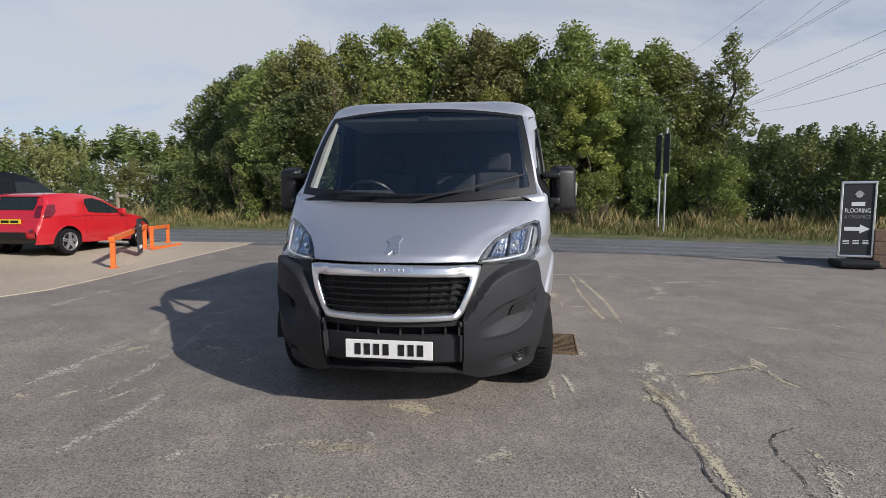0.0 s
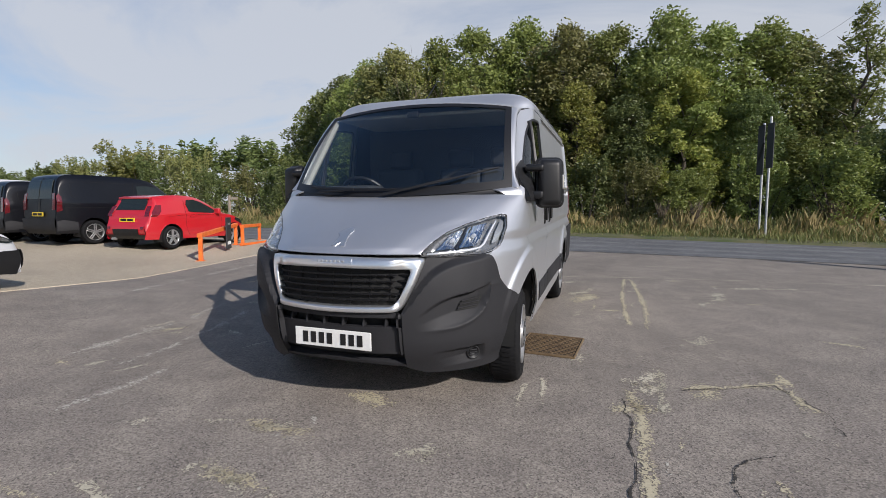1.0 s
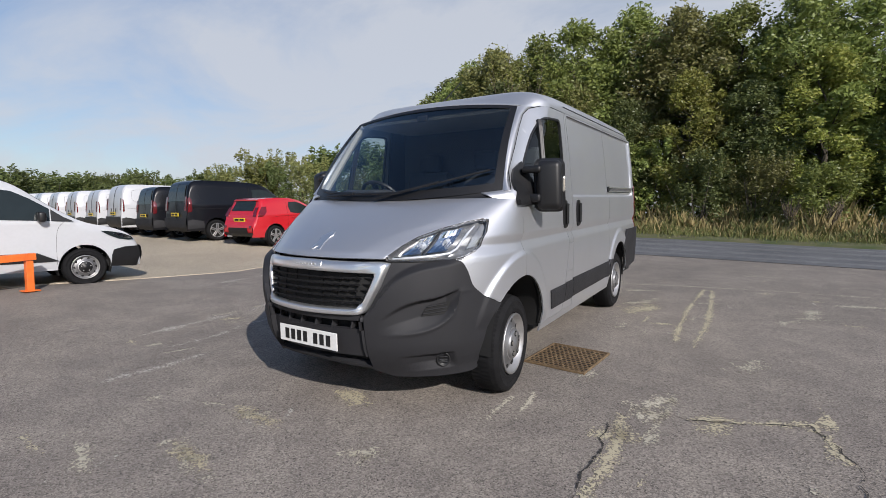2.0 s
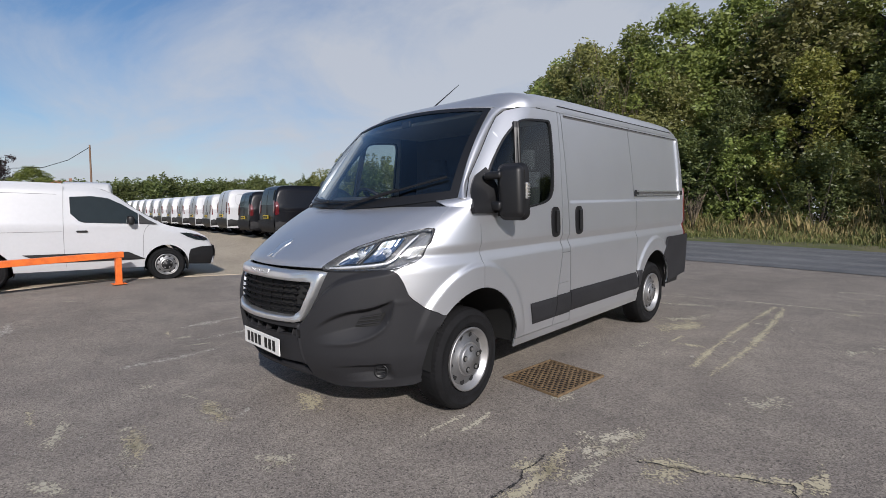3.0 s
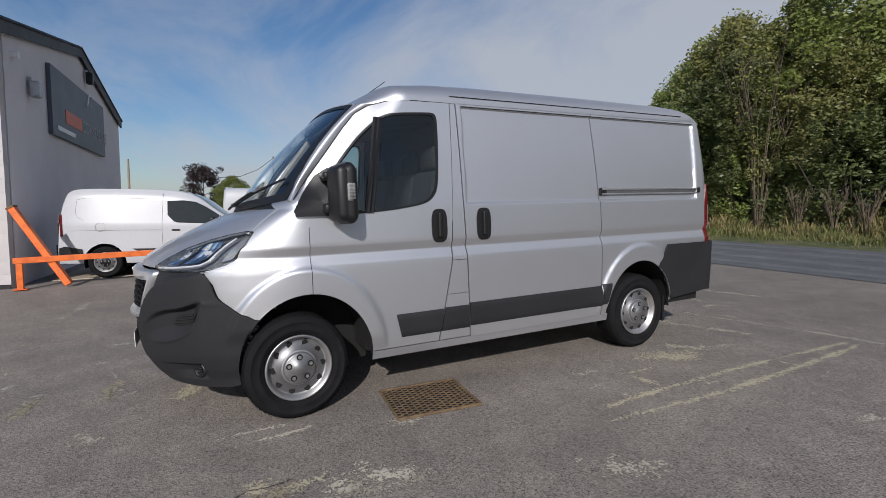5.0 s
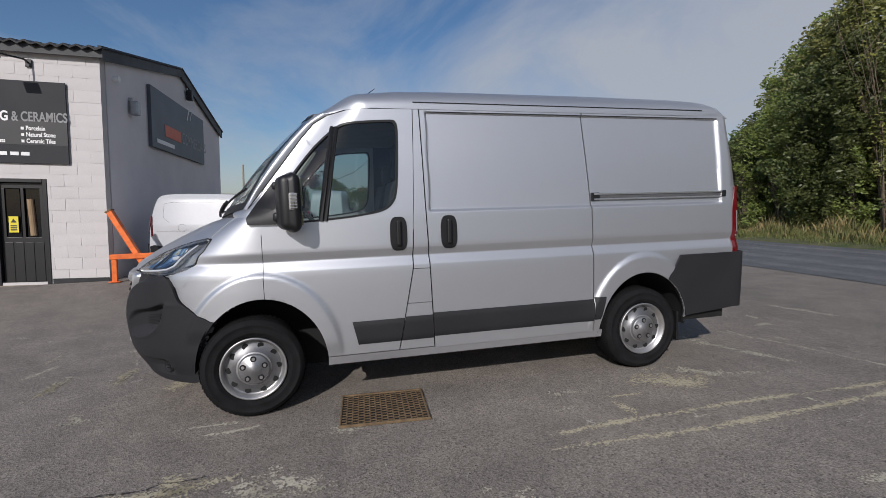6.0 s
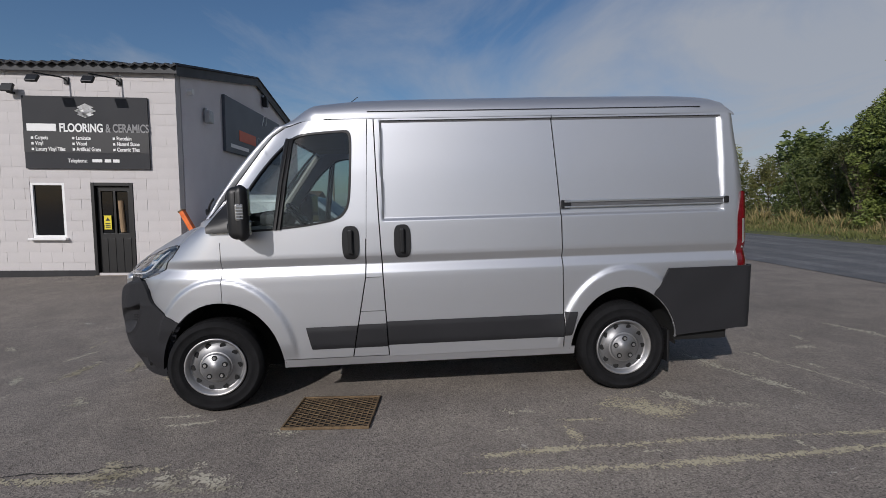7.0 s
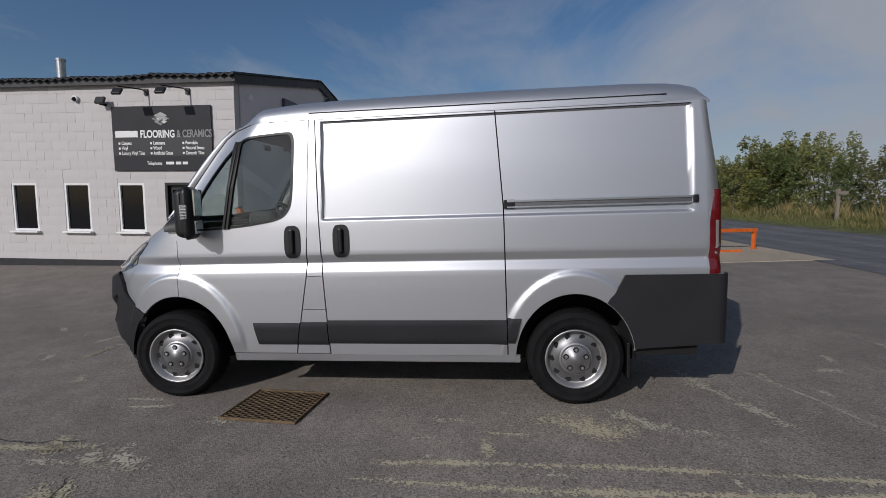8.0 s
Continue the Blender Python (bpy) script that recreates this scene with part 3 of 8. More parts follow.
# roof: two slopes of corrugated sheet, drawn as ridged strips, with a fascia and verge boards
def roof_slope(sign):
    nx, verts, faces = 340, [], []
    for i in range(nx + 1):
        s = -0.12 + (LONG + 0.2) * i / nx
        lift = 0.055 * (0.5 + 0.5 * math.cos(i * math.pi)) + 0.012 * math.sin(i * 0.37) + 0.03 * (math.sin(i // 11 * 2.3) > 0.6)
        for k in range(2):
            d = (0.12 if sign > 0 else SPAN - 0.12) + 0.0
            dd = [-0.20, SPAN / 2][k] if sign > 0 else [SPAN + 0.14, SPAN / 2][k]
            z = EAVE + 0.11 + (APEX - EAVE) * (1 - abs(dd - SPAN / 2) / (SPAN / 2)) + lift
            p2 = Vector((CX, CY)) + FU * s + GU * dd
            verts.append(SHOP @ Vector((p2.x, p2.y, z)))
    for i in range(nx):
        faces.append((2 * i, 2 * i + 1, 2 * i + 3, 2 * i + 2))
    ob = add("roof", mesh_of("roof", verts, faces, ROOFING, False), shop, "dark corrugated sheet roof")
    md = ob.modifiers.new("thickness", "SOLIDIFY"); md.thickness = 0.03


roof_slope(1)
roof_slope(-1)
part("fascia", moved(box_bm((LONG + 0.2, 0.03, 0.18), (LONG / 2, 0.10, EAVE + 0.03)), FRONT), ROOFING, shop, "black fascia board")
for a, b in (((-0.1, EAVE + 0.03), (SPAN / 2, APEX + 0.05)), ((SPAN / 2, APEX + 0.05), (SPAN + 0.1, EAVE + 0.03))):
    d = Vector((b[0] - a[0], 0, b[1] - a[1]))
    ang = -math.atan2(d.z, d.x)
    bm = box_bm((d.length, 0.05, 0.26), ((a[0] + b[0]) / 2, 0.06, (a[1] + b[1]) / 2), rot=Matrix.Rotation(ang, 4, "Y"))
    part("verge_board", moved(bm, GABLE), ROOFING, shop, "dark verge board")


# ---- the silver van ----
VAN = pose(0, 0, 0, math.degrees(math.atan(SLOPE)))
van = thing("van", VAN)
tagged(van, "silver panel van with grey bumpers parked on the tarmac", "van")

W_TAB = [(0.30, 0.978), (0.36, 0.992), (0.45, 1.000), (0.62, 1.009), (0.85, 1.016), (0.945, 1.017), (0.970, 1.0155), (0.978, 1.0145), (1.034, 0.990), (1.040, 0.9885), (1.046, 0.990),
         (1.092, 1.0085), (1.100, 1.010), (1.33, 1.001), (1.40, 0.995), (1.70, 0.970), (2.0, 0.935), (2.06, 0.925), (2.10, 0.912)]
YF = [(0.18, -0.80), (0.26, -0.85), (0.40, -0.910), (0.60, -0.943), (0.78, -0.945), (0.93, -0.915), (0.985, -0.89), (1.03, -0.845),
      (1.10, -0.735), (1.17, -0.61), (1.24, -0.47), (1.30, -0.33), (1.345, -0.20)]
YB = 0.105
FRONT_N = 2.12


def van_w(z):
    return lerp_table(W_TAB, z)


CREASE = [(0.40, 0.64), (0.44, 0.675), (0.517, 0.79), (0.58, 0.87), (0.67, 0.922), (0.81, 0.955), (1.0, 0.99)]
LEDGE = [(0.45, 0.535), (0.58, 0.545), (0.66, 0.552), (0.72, 0.568), (0.775, 0.602), (0.815, 0.655), (0.835, 0.715), (0.85, 0.79)]
BROW = [(0.45, 0.575), (0.52, 0.645), (0.60, 0.705), (0.68, 0.738), (0.77, 0.758), (0.85, 0.80)]
SEAM = [(0.80, 0.976), (0.845, 0.962), (0.872, 0.90), (0.893, 0.815), (0.922, 0.757), (0.95, 0.706), (1.0, 0.665)]


def ramp(a, b, x):
    return min(1.0, max(0.0, (x - a) / (b - a)))


def cheek_edge(z):
    """How far out the bumper's cheek begins at that height, beside the grille's frame."""
    return lerp_table([(0.20, 0.418), (0.655, 0.418), (0.70, 0.445), (0.82, 0.502), (0.965, 0.545)], z)


def sculpt(x, z):
    """Relief of the bumper's cheeks: a creased upper edge, vent pockets, fog-lamp hollows, a tucked-under bottom."""
    x = abs(x)
    if z > 0.985 or x < 0.40:
        return 0.0
    fade = step(0.98, 0.80, x)
    o = 0.034 * fade
    zc = smooth_table(CREASE, x)
    o -= 0.058 * fade * step(zc - 0.012, zc + 0.030, z) * step(0.88, 0.74, x)
    zl, zt = smooth_table(LEDGE, x), smooth_table(BROW, x)
    f = (z - zl) / max(0.02, zt - zl)
    deep = 0.055 * step(0.47, 0.74, x) * ramp(0.848, 0.805, x)
    o -= deep * ramp(0.0, 0.42, f) * (1 - ramp(0.88, 1.02, f))
    o += 0.006 * math.exp(-((z - zl + 0.006) / 0.012) ** 2) * step(0.50, 0.66, x) * step(0.93, 0.82, x)
    g = (z - 0.285 - 0.06 * (x - 0.6)) / 0.115
    o -= 0.040 * step(0.55, 0.74, x) * ramp(0.812, 0.785, x) * ramp(0.0, 0.5, g) * (1 - ramp(0.88, 1.0, g))
    o -= 0.030 * step(0.48, 0.24, z)
    return o


def front_y(x, z, out=0.0):
    """The nose: where its surface lies at x across and z up."""
    w, n = van_w(z) + 0.0, FRONT_N
    k = max(0.0, 1 - min(1.0, abs(x) / w) ** n) ** (1 / n)
    return YB - (YB - smooth_table(YF, z) + out + sculpt(x, z)) * k


def nose(phi, z, sgn=1, out=0.0):
    w, n = van_w(z), FRONT_N
    s, c = math.sin(phi) ** (2 / n), max(0.0, math.cos(phi)) ** (2 / n)
    x, y = (w + out) * s, YB - (YB - smooth_table(YF, z) + out) * c
    # swell over the wheel arch
    d = math.hypot((y - 0.08) / 0.46, (z - 0.34) / 0.56)
    x += 0.020 * step(1.145, 1.085, d) * step(0.6, 0.9, s) * step(0.5, 0.62, z)
    return Vector((sgn * x, y, z))


ARCH_F = (1, 2, 0.08, 0.34, 0.415, 0.465)
ARCH_R = (1, 2, 2.99, 0.34, 0.40, 0.465)


def side_x(y, z):
    x = van_w(z)
    # the recessed upper panel behind the doors
    r = step(1.232, 1.246, y) * step(3.655, 3.64, y) * step(1.336, 1.360, z) * step(2.05, 2.035, z)
    x -= 0.020 * r
    d = math.hypot((y - 2.99) / 0.44, (z - 0.34) / 0.54)
    x += 0.020 * step(1.16, 1.10, d) * step(0.35, 0.5, z)
    d = math.hypot((y - 0.08) / 0.46, (z - 0.34) / 0.56)
    x += 0.020 * step(1.145, 1.085, d) * step(0.35, 0.5, z)
    # inwards to the windscreen pillar
    ya = 0.02 + max(0, z - 1.39) / 0.64 * 0.46
    if z > 1.3:
        x -= 0.10 * step(0.30, 0.0, y - ya) * step(1.30, 1.5, z)
    return x


Z_ROWS = sorted({0.978, 1.010, 1.034, 1.040, 1.046, 1.07, 1.092, 1.100, 1.336, 1.342, 1.354, 1.360, 2.035, 0.38, 0.42, 0.475, 0.53, 0.59, 0.65, 0.71, 0.76, 0.78, 0.82, 0.835, 0.865, 0.88, 0.91, 0.33, 0.345, 0.36, 0.40, 0.45, 0.50, 0.56, 0.62, 0.68, 0.74, 0.80, 0.85, 0.90, 0.925, 0.94, 0.955, 0.97, 1.0, 1.02, 1.06,
                 1.13, 1.18, 1.24, 1.29, 1.33, 1.348, 1.366, 1.40, 1.48, 1.56, 1.64, 1.72, 1.80, 1.88, 1.95, 2.0, 2.03, 2.04, 2.05, 2.065})


def side_panel(name, ya, yb, z0, z1, sgn, mat, label="", holes=(), nu=24, out=0.0):
    """A panel of the van's side between two seams ya(z) and yb(z)."""
    rows = [z0] + [z for z in Z_ROWS if z0 + 0.004 < z < z1 - 0.004] + [z1]

    def fn(u, v):
        z = rows[round(v * (len(rows) - 1))]
        y = ya(z) + (yb(z) - ya(z)) * u
        return sgn * (side_x(y, z) + out), y, z
    return sheet(name, fn, nu, len(rows) - 1, mat, van, label, holes, thick=0.012, flip=sgn < 0)


GAP = 0.0042
HL = [(0.500, 0.978), (0.522, 1.010), (0.555, 1.055), (0.61, 1.105), (0.70, 1.150), (0.80, 1.185), (0.875, 1.204), (0.902, 1.192), (0.913, 1.12),
      (0.893, 1.02), (0.86, 0.985), (0.815, 0.972), (0.68, 0.970), (0.56, 0.968)]
HL_C = (0.76, 1.06)


def lamp_hole(sgn):
    return [(sgn * x, z) for x, z in HL], Vector((sgn * HL_C[0], HL_C[1]))


def wing_cut(sgn):
    """The lamp's opening in the wing, open towards the bumper."""
    return [(sgn * x, z if z > 0.99 or x > 0.85 else 0.93) for x, z in HL], Vector((sgn * HL_C[0], HL_C[1]))


door_rear = lambda z: lerp_table([(0.36, 0.985), (0.95, 1.10), (1.4, 1.118), (2.09, 1.145)], z)
slide_front = lambda z: lerp_table([(0.34, 1.245), (0.95, 1.222), (1.4, 1.205), (2.1, 1.19)], z)
slide_rear = lambda z: lerp_table([(0.34, 2.535), (1.4, 2.52), (2.1, 2.47)], z)
rear_edge = lambda z: lerp_table([(0.3, 3.74), (1.2, 3.735), (1.7, 3.73), (2.1, 3.70)], z)
BELT = 1.22

WIN = [(0.16, 1.355), (0.30, 1.60), (0.46, 1.80), (0.60, 1.925), (0.70, 1.965), (0.98, 1.985), (1.025, 1.965), (1.034, 1.90), (1.026, 1.70),
       (1.014, 1.53), (0.996, 1.44), (0.95, 1.378), (0.87, 1.345), (0.70, 1.318), (0.53, 1.302), (0.35, 1.292), (0.22, 1.305)]
DOOR_TOP = [(0.105, BELT), (0.105, 1.30), (0.03, 1.395), (0.13, 1.53), (0.26, 1.70), (0.38, 1.86), (0.47, 1.965), (0.56, 2.02), (0.68, 2.05), (0.85, 2.062),
            (1.142, 2.066), (1.13, 1.7), (1.118, 1.4), (1.112, BELT)]


def rounded(poly, n=4):
    """A closed outline drawn smooth through its corners."""
    out = []
    for i in range(len(poly)):
        a, b, c, d = (Vector(poly[(i + k) % len(poly)]) for k in (-1, 0, 1, 2))
        for j in range(n):
            t = j / n
            m1, m2 = (c - a) * 0.38, (d - b) * 0.38
            p = b * (2 * t**3 - 3 * t**2 + 1) + m1 * (t**3 - 2 * t**2 + t) + c * (-2 * t**3 + 3 * t**2) + m2 * (t**3 - t**2)
            out.append((p.x, p.y))
    return out


WIN = rounded(WIN)


def poly_hit(poly, c, ang):
    """Where a ray from c at that angle leaves the polygon."""
    d = Vector((math.cos(ang), math.sin(ang)))
    best = None
    for (ax_, ay_), (bx_, by_) in zip(poly, poly[1:] + poly[:1]):
        a, e = Vector((ax_, ay_)) - c, Vector((bx_ - ax_, by_ - ay_))
        den = d.x * e.y - d.y * e.x
        if abs(den) < 1e-9:
            continue
        t = (a.x * e.y - a.y * e.x) / den
        s = (a.x * d.y - a.y * d.x) / den
        if t > 0 and -1e-4 <= s <= 1 + 1e-4 and (best is None or t > best):
            best = t
    return c + d * best


def corner_angles(c, n, *polys):
    """Even steps round c, and the bearing of every corner."""
    tau = 2 * math.pi
    out = {round(tau * k / n, 6) for k in range(n)}
    for poly in polys:
        out |= {round(math.atan2(q[1] - c[1], q[0] - c[0]) % tau, 6) for q in poly}
    out = sorted(out)
    return out + [out[0] + tau]


def ring(name, inner, outer, c, sgn, mat, parent, label="", n=120, k=5, out=0.0, fn=side_x, thick=0.012):
    c = Vector(c)
    turns = corner_angles(c, n, inner, outer)

    def f(u, v):
        a = turns[round(u * (len(turns) - 1))]
        p = poly_hit(inner, c, a).lerp(poly_hit(outer, c, a), v)
        return sgn * (fn(p.x, p.y) + out), p.x, p.y
    return sheet(name, f, len(turns) - 1, k, mat, parent, label, thick=thick, flip=sgn > 0)


def fill(name, poly, c, sgn, mat, parent, label="", out=0.0, n=96, k=4, fn=side_x, thick=0.0):
    c = Vector(c)
    turns = corner_angles(c, n, poly)

    def f(u, v):
        p = c.lerp(poly_hit(poly, c, turns[round(u * (len(turns) - 1))]), v)
        return sgn * (fn(p.x, p.y) + out), p.x, p.y
    return sheet(name, f, len(turns) - 1, k, mat, parent, label, thick=thick, flip=sgn > 0)


for sgn in (1, -1):
    # cab door: lower skin and the frame round the window
    side_panel("door", lambda z: 0.105 + GAP, lambda z: door_rear(z) - GAP, 0.37, BELT, sgn, SILVER, "silver cab door", (ARCH_F,), 70)
    ring("door_frame", WIN, DOOR_TOP, (0.66, 1.60), sgn, SILVER, van)
    inner = [((x - 0.66) * 0.955 + 0.66, (z - 1.62) * 0.955 + 1.62) for x, z in WIN]
    ring("window_seal", inner, WIN, (0.66, 1.60), sgn, BLACK, van, "black rubber window surround", k=2, out=0.003, thick=0.02)
    glass = fill("window", [((x - 0.66) * 0.97 + 0.66, (z - 1.62) * 0.97 + 1.62) for x, z in WIN], (0.66, 1.60), sgn, GLASS, van, "tinted cab side window", out=-0.008)
    glass.visible_shadow = False
    # divider between quarter light and drop window
    for off_ in (-0.014, 0.014):
        pts = [(sgn * (side_x(y_, z_) + 0.002), y_ + off_, z_) for y_, z_ in ((0.502, 1.30), (0.548, 1.60), (0.594, 1.885), (0.606, 1.93))]
        part("window_divider", tube_bm(pts, 0.017, 6), BLACK, van)
    for z0, z1, nm, lb in ((0.37, 0.698, "pillar_panel", ""), (0.702, 0.943, "fuel_flap", "silver flap in the door pillar"), (0.947, 2.065, "pillar_panel", "")):
        side_panel(nm, lambda z: door_rear(z) + GAP, lambda z: slide_front(z) - GAP, z0, z1, sgn, SILVER, lb, (), 4)
    side_panel("sliding_door" if sgn > 0 else "side_panel", lambda z: slide_front(z) + GAP, lambda z: slide_rear(z) - GAP, 0.36, 2.065, sgn, SILVER,
               "silver sliding load door" if sgn > 0 else "", (), 150)
    side_panel("rear_quarter", lambda z: slide_rear(z) + GAP, rear_edge, 0.36, 2.065, sgn, SILVER, "silver rear quarter panel", (ARCH_R, (1, 2, 3.74, 0.33, 0.40, 0.16)), 120)
    # sill
    side_panel("sill", lambda z: 0.44, lambda z: 2.62, 0.305, 0.362, sgn, SILVER, "", (ARCH_F,), 60, -0.006)
    # dark rubbing strips, proud of the paint
    for a0, a1, b0, b1 in ((0.72, 0.63, lambda z: door_rear(z) - GAP, 0), (None, None, lambda z: slide_front(z) - GAP, 1), (None, None, lambda z: slide_rear(z) - GAP, 2), (None, None, lambda z: 2.585 + (z - 0.45) * 0.25, 3)):
        za, zb = [(0.435, 0.60), (0.435, 0.607), (0.445, 0.62), (0.455, 0.635)][b1]
        left = [lambda z: 0.70 - (z - 0.435) * 0.22, lambda z: door_rear(z) + GAP, lambda z: slide_front(z) + GAP, lambda z: slide_rear(z) + GAP][b1]

        def fn(u, v, left=left, right=b0, za=za, zb=zb):
            z = za + (zb - za) * v
            y = left(z) + (right(z) - left(z)) * u
            bulge = 0.010 * (1 - abs(2 * v - 1) ** 6)
            return sgn * (side_x(y, z) + 0.003 + bulge), y, z
        sheet("rubbing_strip", fn, 12, 8, PLASTIC, van, "dark grey plastic rubbing strip", thick=0.012, flip=sgn < 0)
    pts = [(sgn * (side_x(y_, z_) + 0.001), y_, z_) for y_, z_ in DOOR_TOP[2:11]]
    part("door_seam", tube_bm(pts, 0.0035, 5), DARK, van)
    # door handles: an oval dish with an upright grip
    for yc in (1.005, 1.368):
        oval = [(yc + 0.060 * math.copysign(abs(math.cos(a)) ** 0.6, math.cos(a)), 1.195 + 0.118 * math.copysign(abs(math.sin(a)) ** 0.6, math.sin(a)))
                for a in [2 * math.pi * k / 32 for k in range(32)]]
        h = fill("door_handle", oval, (yc, 1.195), sgn, BLACK, van, "black plastic door handle", out=0.008, n=48, k=5, thick=0.02)
        part("grip", box_bm((0.022, 0.034, 0.175), (sgn * (side_x(yc, 1.195) + 0.022), yc, 1.20), 0.010), BLACK, h)
    # sliding-door rail
    rx_ = side_x(3.1, 1.425)
    rail = part("door_rail", box_bm((0.014, 1.13, 0.056), (sgn * (rx_ + 0.008), 3.105, 1.420), 0.003), STEELD, van, "metal sliding-door rail")
    for z_, h_ in ((1.440, 0.016), (1.399, 0.012)):
        part("rail_lip", box_bm((0.010, 1.12, h_), (sgn * (rx_ + 0.018), 3.105, z_), 0.003), SATIN, rail, "bright lip of the rail")
    part("rail_end", box_bm((0.018, 0.075, 0.062), (sgn * (side_x(2.55, 1.42) + 0.012), 2.56, 1.420), 0.006), BLACK, rail)
    part("rail_end", box_bm((0.016, 0.03, 0.05), (sgn * (side_x(3.66, 1.42) + 0.010), 3.665, 1.424), 0.006), BLACK, rail)
    # front wing from the bonnet's edge back to the door
    def wing(u, v, sgn=sgn):
        phi = 0.62 + (math.pi / 2 - 0.62) * u
        lo = smooth_table(SEAM, nose(phi, 0.82).x) + 0.003
        hi = 1.330 + 0.020 * step(0.95, 1.15, phi)
        return nose(phi, lo + (hi - lo) * v, sgn)
    sheet("front_wing", wing, 84, 64, SILVER, van, "silver front wing", (ARCH_F, wing_cut(sgn)), thick=0.012, flip=sgn < 0)
    # wheel-arch linings
    for cy, ra in ((0.08, 0.425), (2.99, 0.41)):
        def lining(u, v, cy=cy, ra=ra, sgn=sgn):
            a = math.pi * (0.0 + 1.0 * u)
            return sgn * (0.985 - 0.50 * v), cy + ra * math.cos(a), 0.34 + 0.475 * math.sin(a)
        sheet("arch_lining", lining, 24, 2, DARK, van)
        part("arch_wall", box_bm((0.02, 1.0, 0.75), (sgn * 0.50, cy, 0.56)), DARK, van)
    # tail lamp and rear bumper corner
    def tail(u, v, sgn=sgn):
        z = 0.93 + 0.55 * v
        lo = 3.750 + 0.030 * step(0.55, 1.0, v) ** 1.5
        a = u * math.pi / 2 * 0.9
        x = van_w(z) + 0.004
        if u < 0.5:
            return sgn * x, lo + (3.782 - lo) * u * 2, z
        t = (u - 0.5) * 2
        return sgn * (x - 0.07 * (1 - math.cos(t * math.pi / 2)) - 0.0), 3.782 + 0.06 * math.sin(t * math.pi / 2), z
    tl = sheet("tail_lamp", tail, 16, 14, REDLENS, van, "tall red tail lamp with a clear band", thick=0.02, flip=sgn < 0)
    def tailclear(u, v, sgn=sgn):
        z = 1.06 + 0.22 * v
        return sgn * (van_w(z) + 0.006 - 0.05 * u * u), 3.785 + 0.055 * u, z
    sheet("reversing_lens", tailclear, 6, 4, AMBER, tl, "clear lens band", flip=sgn < 0)
    def corner(u, v, sgn=sgn):
        z = 0.50 + (2.065 - 0.50) * v
        y0 = rear_edge(z)
        a = u * math.pi / 2
        r = 0.10 if z < 1.4 else 0.10 + 0.05 * (z - 1.4)
        return sgn * (van_w(z) - r * (1 - math.cos(a)) * 0.9), y0 + (3.84 - 0.06 * step(1.4, 2.1, z) - y0) * math.sin(a), z
    sheet("rear_corner", corner, 12, 40, SILVER, van, "", thick=0.01, flip=sgn < 0)
    def rbump(u, v, sgn=sgn):
        z = 0.46 + (0.93 - 0.46) * v - 0.04 * (1 - v) * (1 - min(1, u * 1.5))
        front = 2.99 + 0.402 * math.sqrt(max(0.0, 1 - ((z - 0.34) / 0.467) ** 2)) + 0.002
        front = max(front, lerp_table([(0.74, 3.10), (0.775, 3.235), (0.93, 3.315)], z)) if z > 0.74 else front
        if u < 0.75:
            return sgn * (van_w(z) + 0.024), front + (3.80 - front) * u / 0.75, z
        t = (u - 0.75) * 4 * math.pi / 2
        return sgn * (van_w(z) + 0.024 - 0.09 * (1 - math.cos(t))), 3.80 + 0.085 * math.sin(t), z
    sheet("rear_bumper", rbump, 30, 16, PLASTIC, van, "grey plastic rear bumper corner", (), thick=0.015, flip=sgn < 0)

# dark shell just inside the panels, seen in the seams
for sgn in (1, -1):
    side_panel("inner_shell", lambda z: 1.07, lambda z: 3.70, 0.37, 2.06, sgn, DARK, "", (ARCH_R,), 40, -0.02)
    side_panel("inner_shell", lambda z: 0.10, lambda z: 1.12, 0.37, BELT - 0.02, sgn, DARK, "", (ARCH_F,), 30, -0.02)

# roof
def roof_fn(u, v):
    k = math.sin((u * 2 - 1) * math.pi / 2)
    # the front edge follows the top of the windscreen
    yf, zf = 0.396 + 0.078 * abs(k) ** 2.2, 2.090 - 0.054 * k * k
    y = yf + (3.778 - yf) * v ** 1.25
    w = side_x(min(max(y, 0.50), 3.66), 2.06) + 0.003 - 0.03 * step(3.5, 3.75, y)
    w += (0.806 - w) * step(0.80, 0.42, y)
    top = lerp_table([(0.39, 2.094), (0.42, 2.108), (0.47, 2.130), (0.56, 2.164), (0.75, 2.206), (1.05, 2.236), (1.4, 2.246), (2.5, 2.252), (3.4, 2.246), (3.60, 2.234), (3.70, 2.208), (3.75, 2.165), (3.778, 2.10)], y)
    edge = lerp_table([(0.39, 2.030), (0.475, 2.038), (0.65, 2.052), (0.9, 2.063), (3.70, 2.066), (3.778, 2.055)], y)
    z = edge + (top - edge) * max(0.0, 1 - abs(k) ** 7.5) ** (1 / 2.1)
    z = zf + (z - zf) * step(0.0, 0.30, y - yf) ** 0.75
    # pressed ribs
    z -= 0.004 * max(0, math.cos(k * 26)) * step(0.9, 1.2, y) * step(0.8, 0.7, abs(k))
    return w * k, y, z


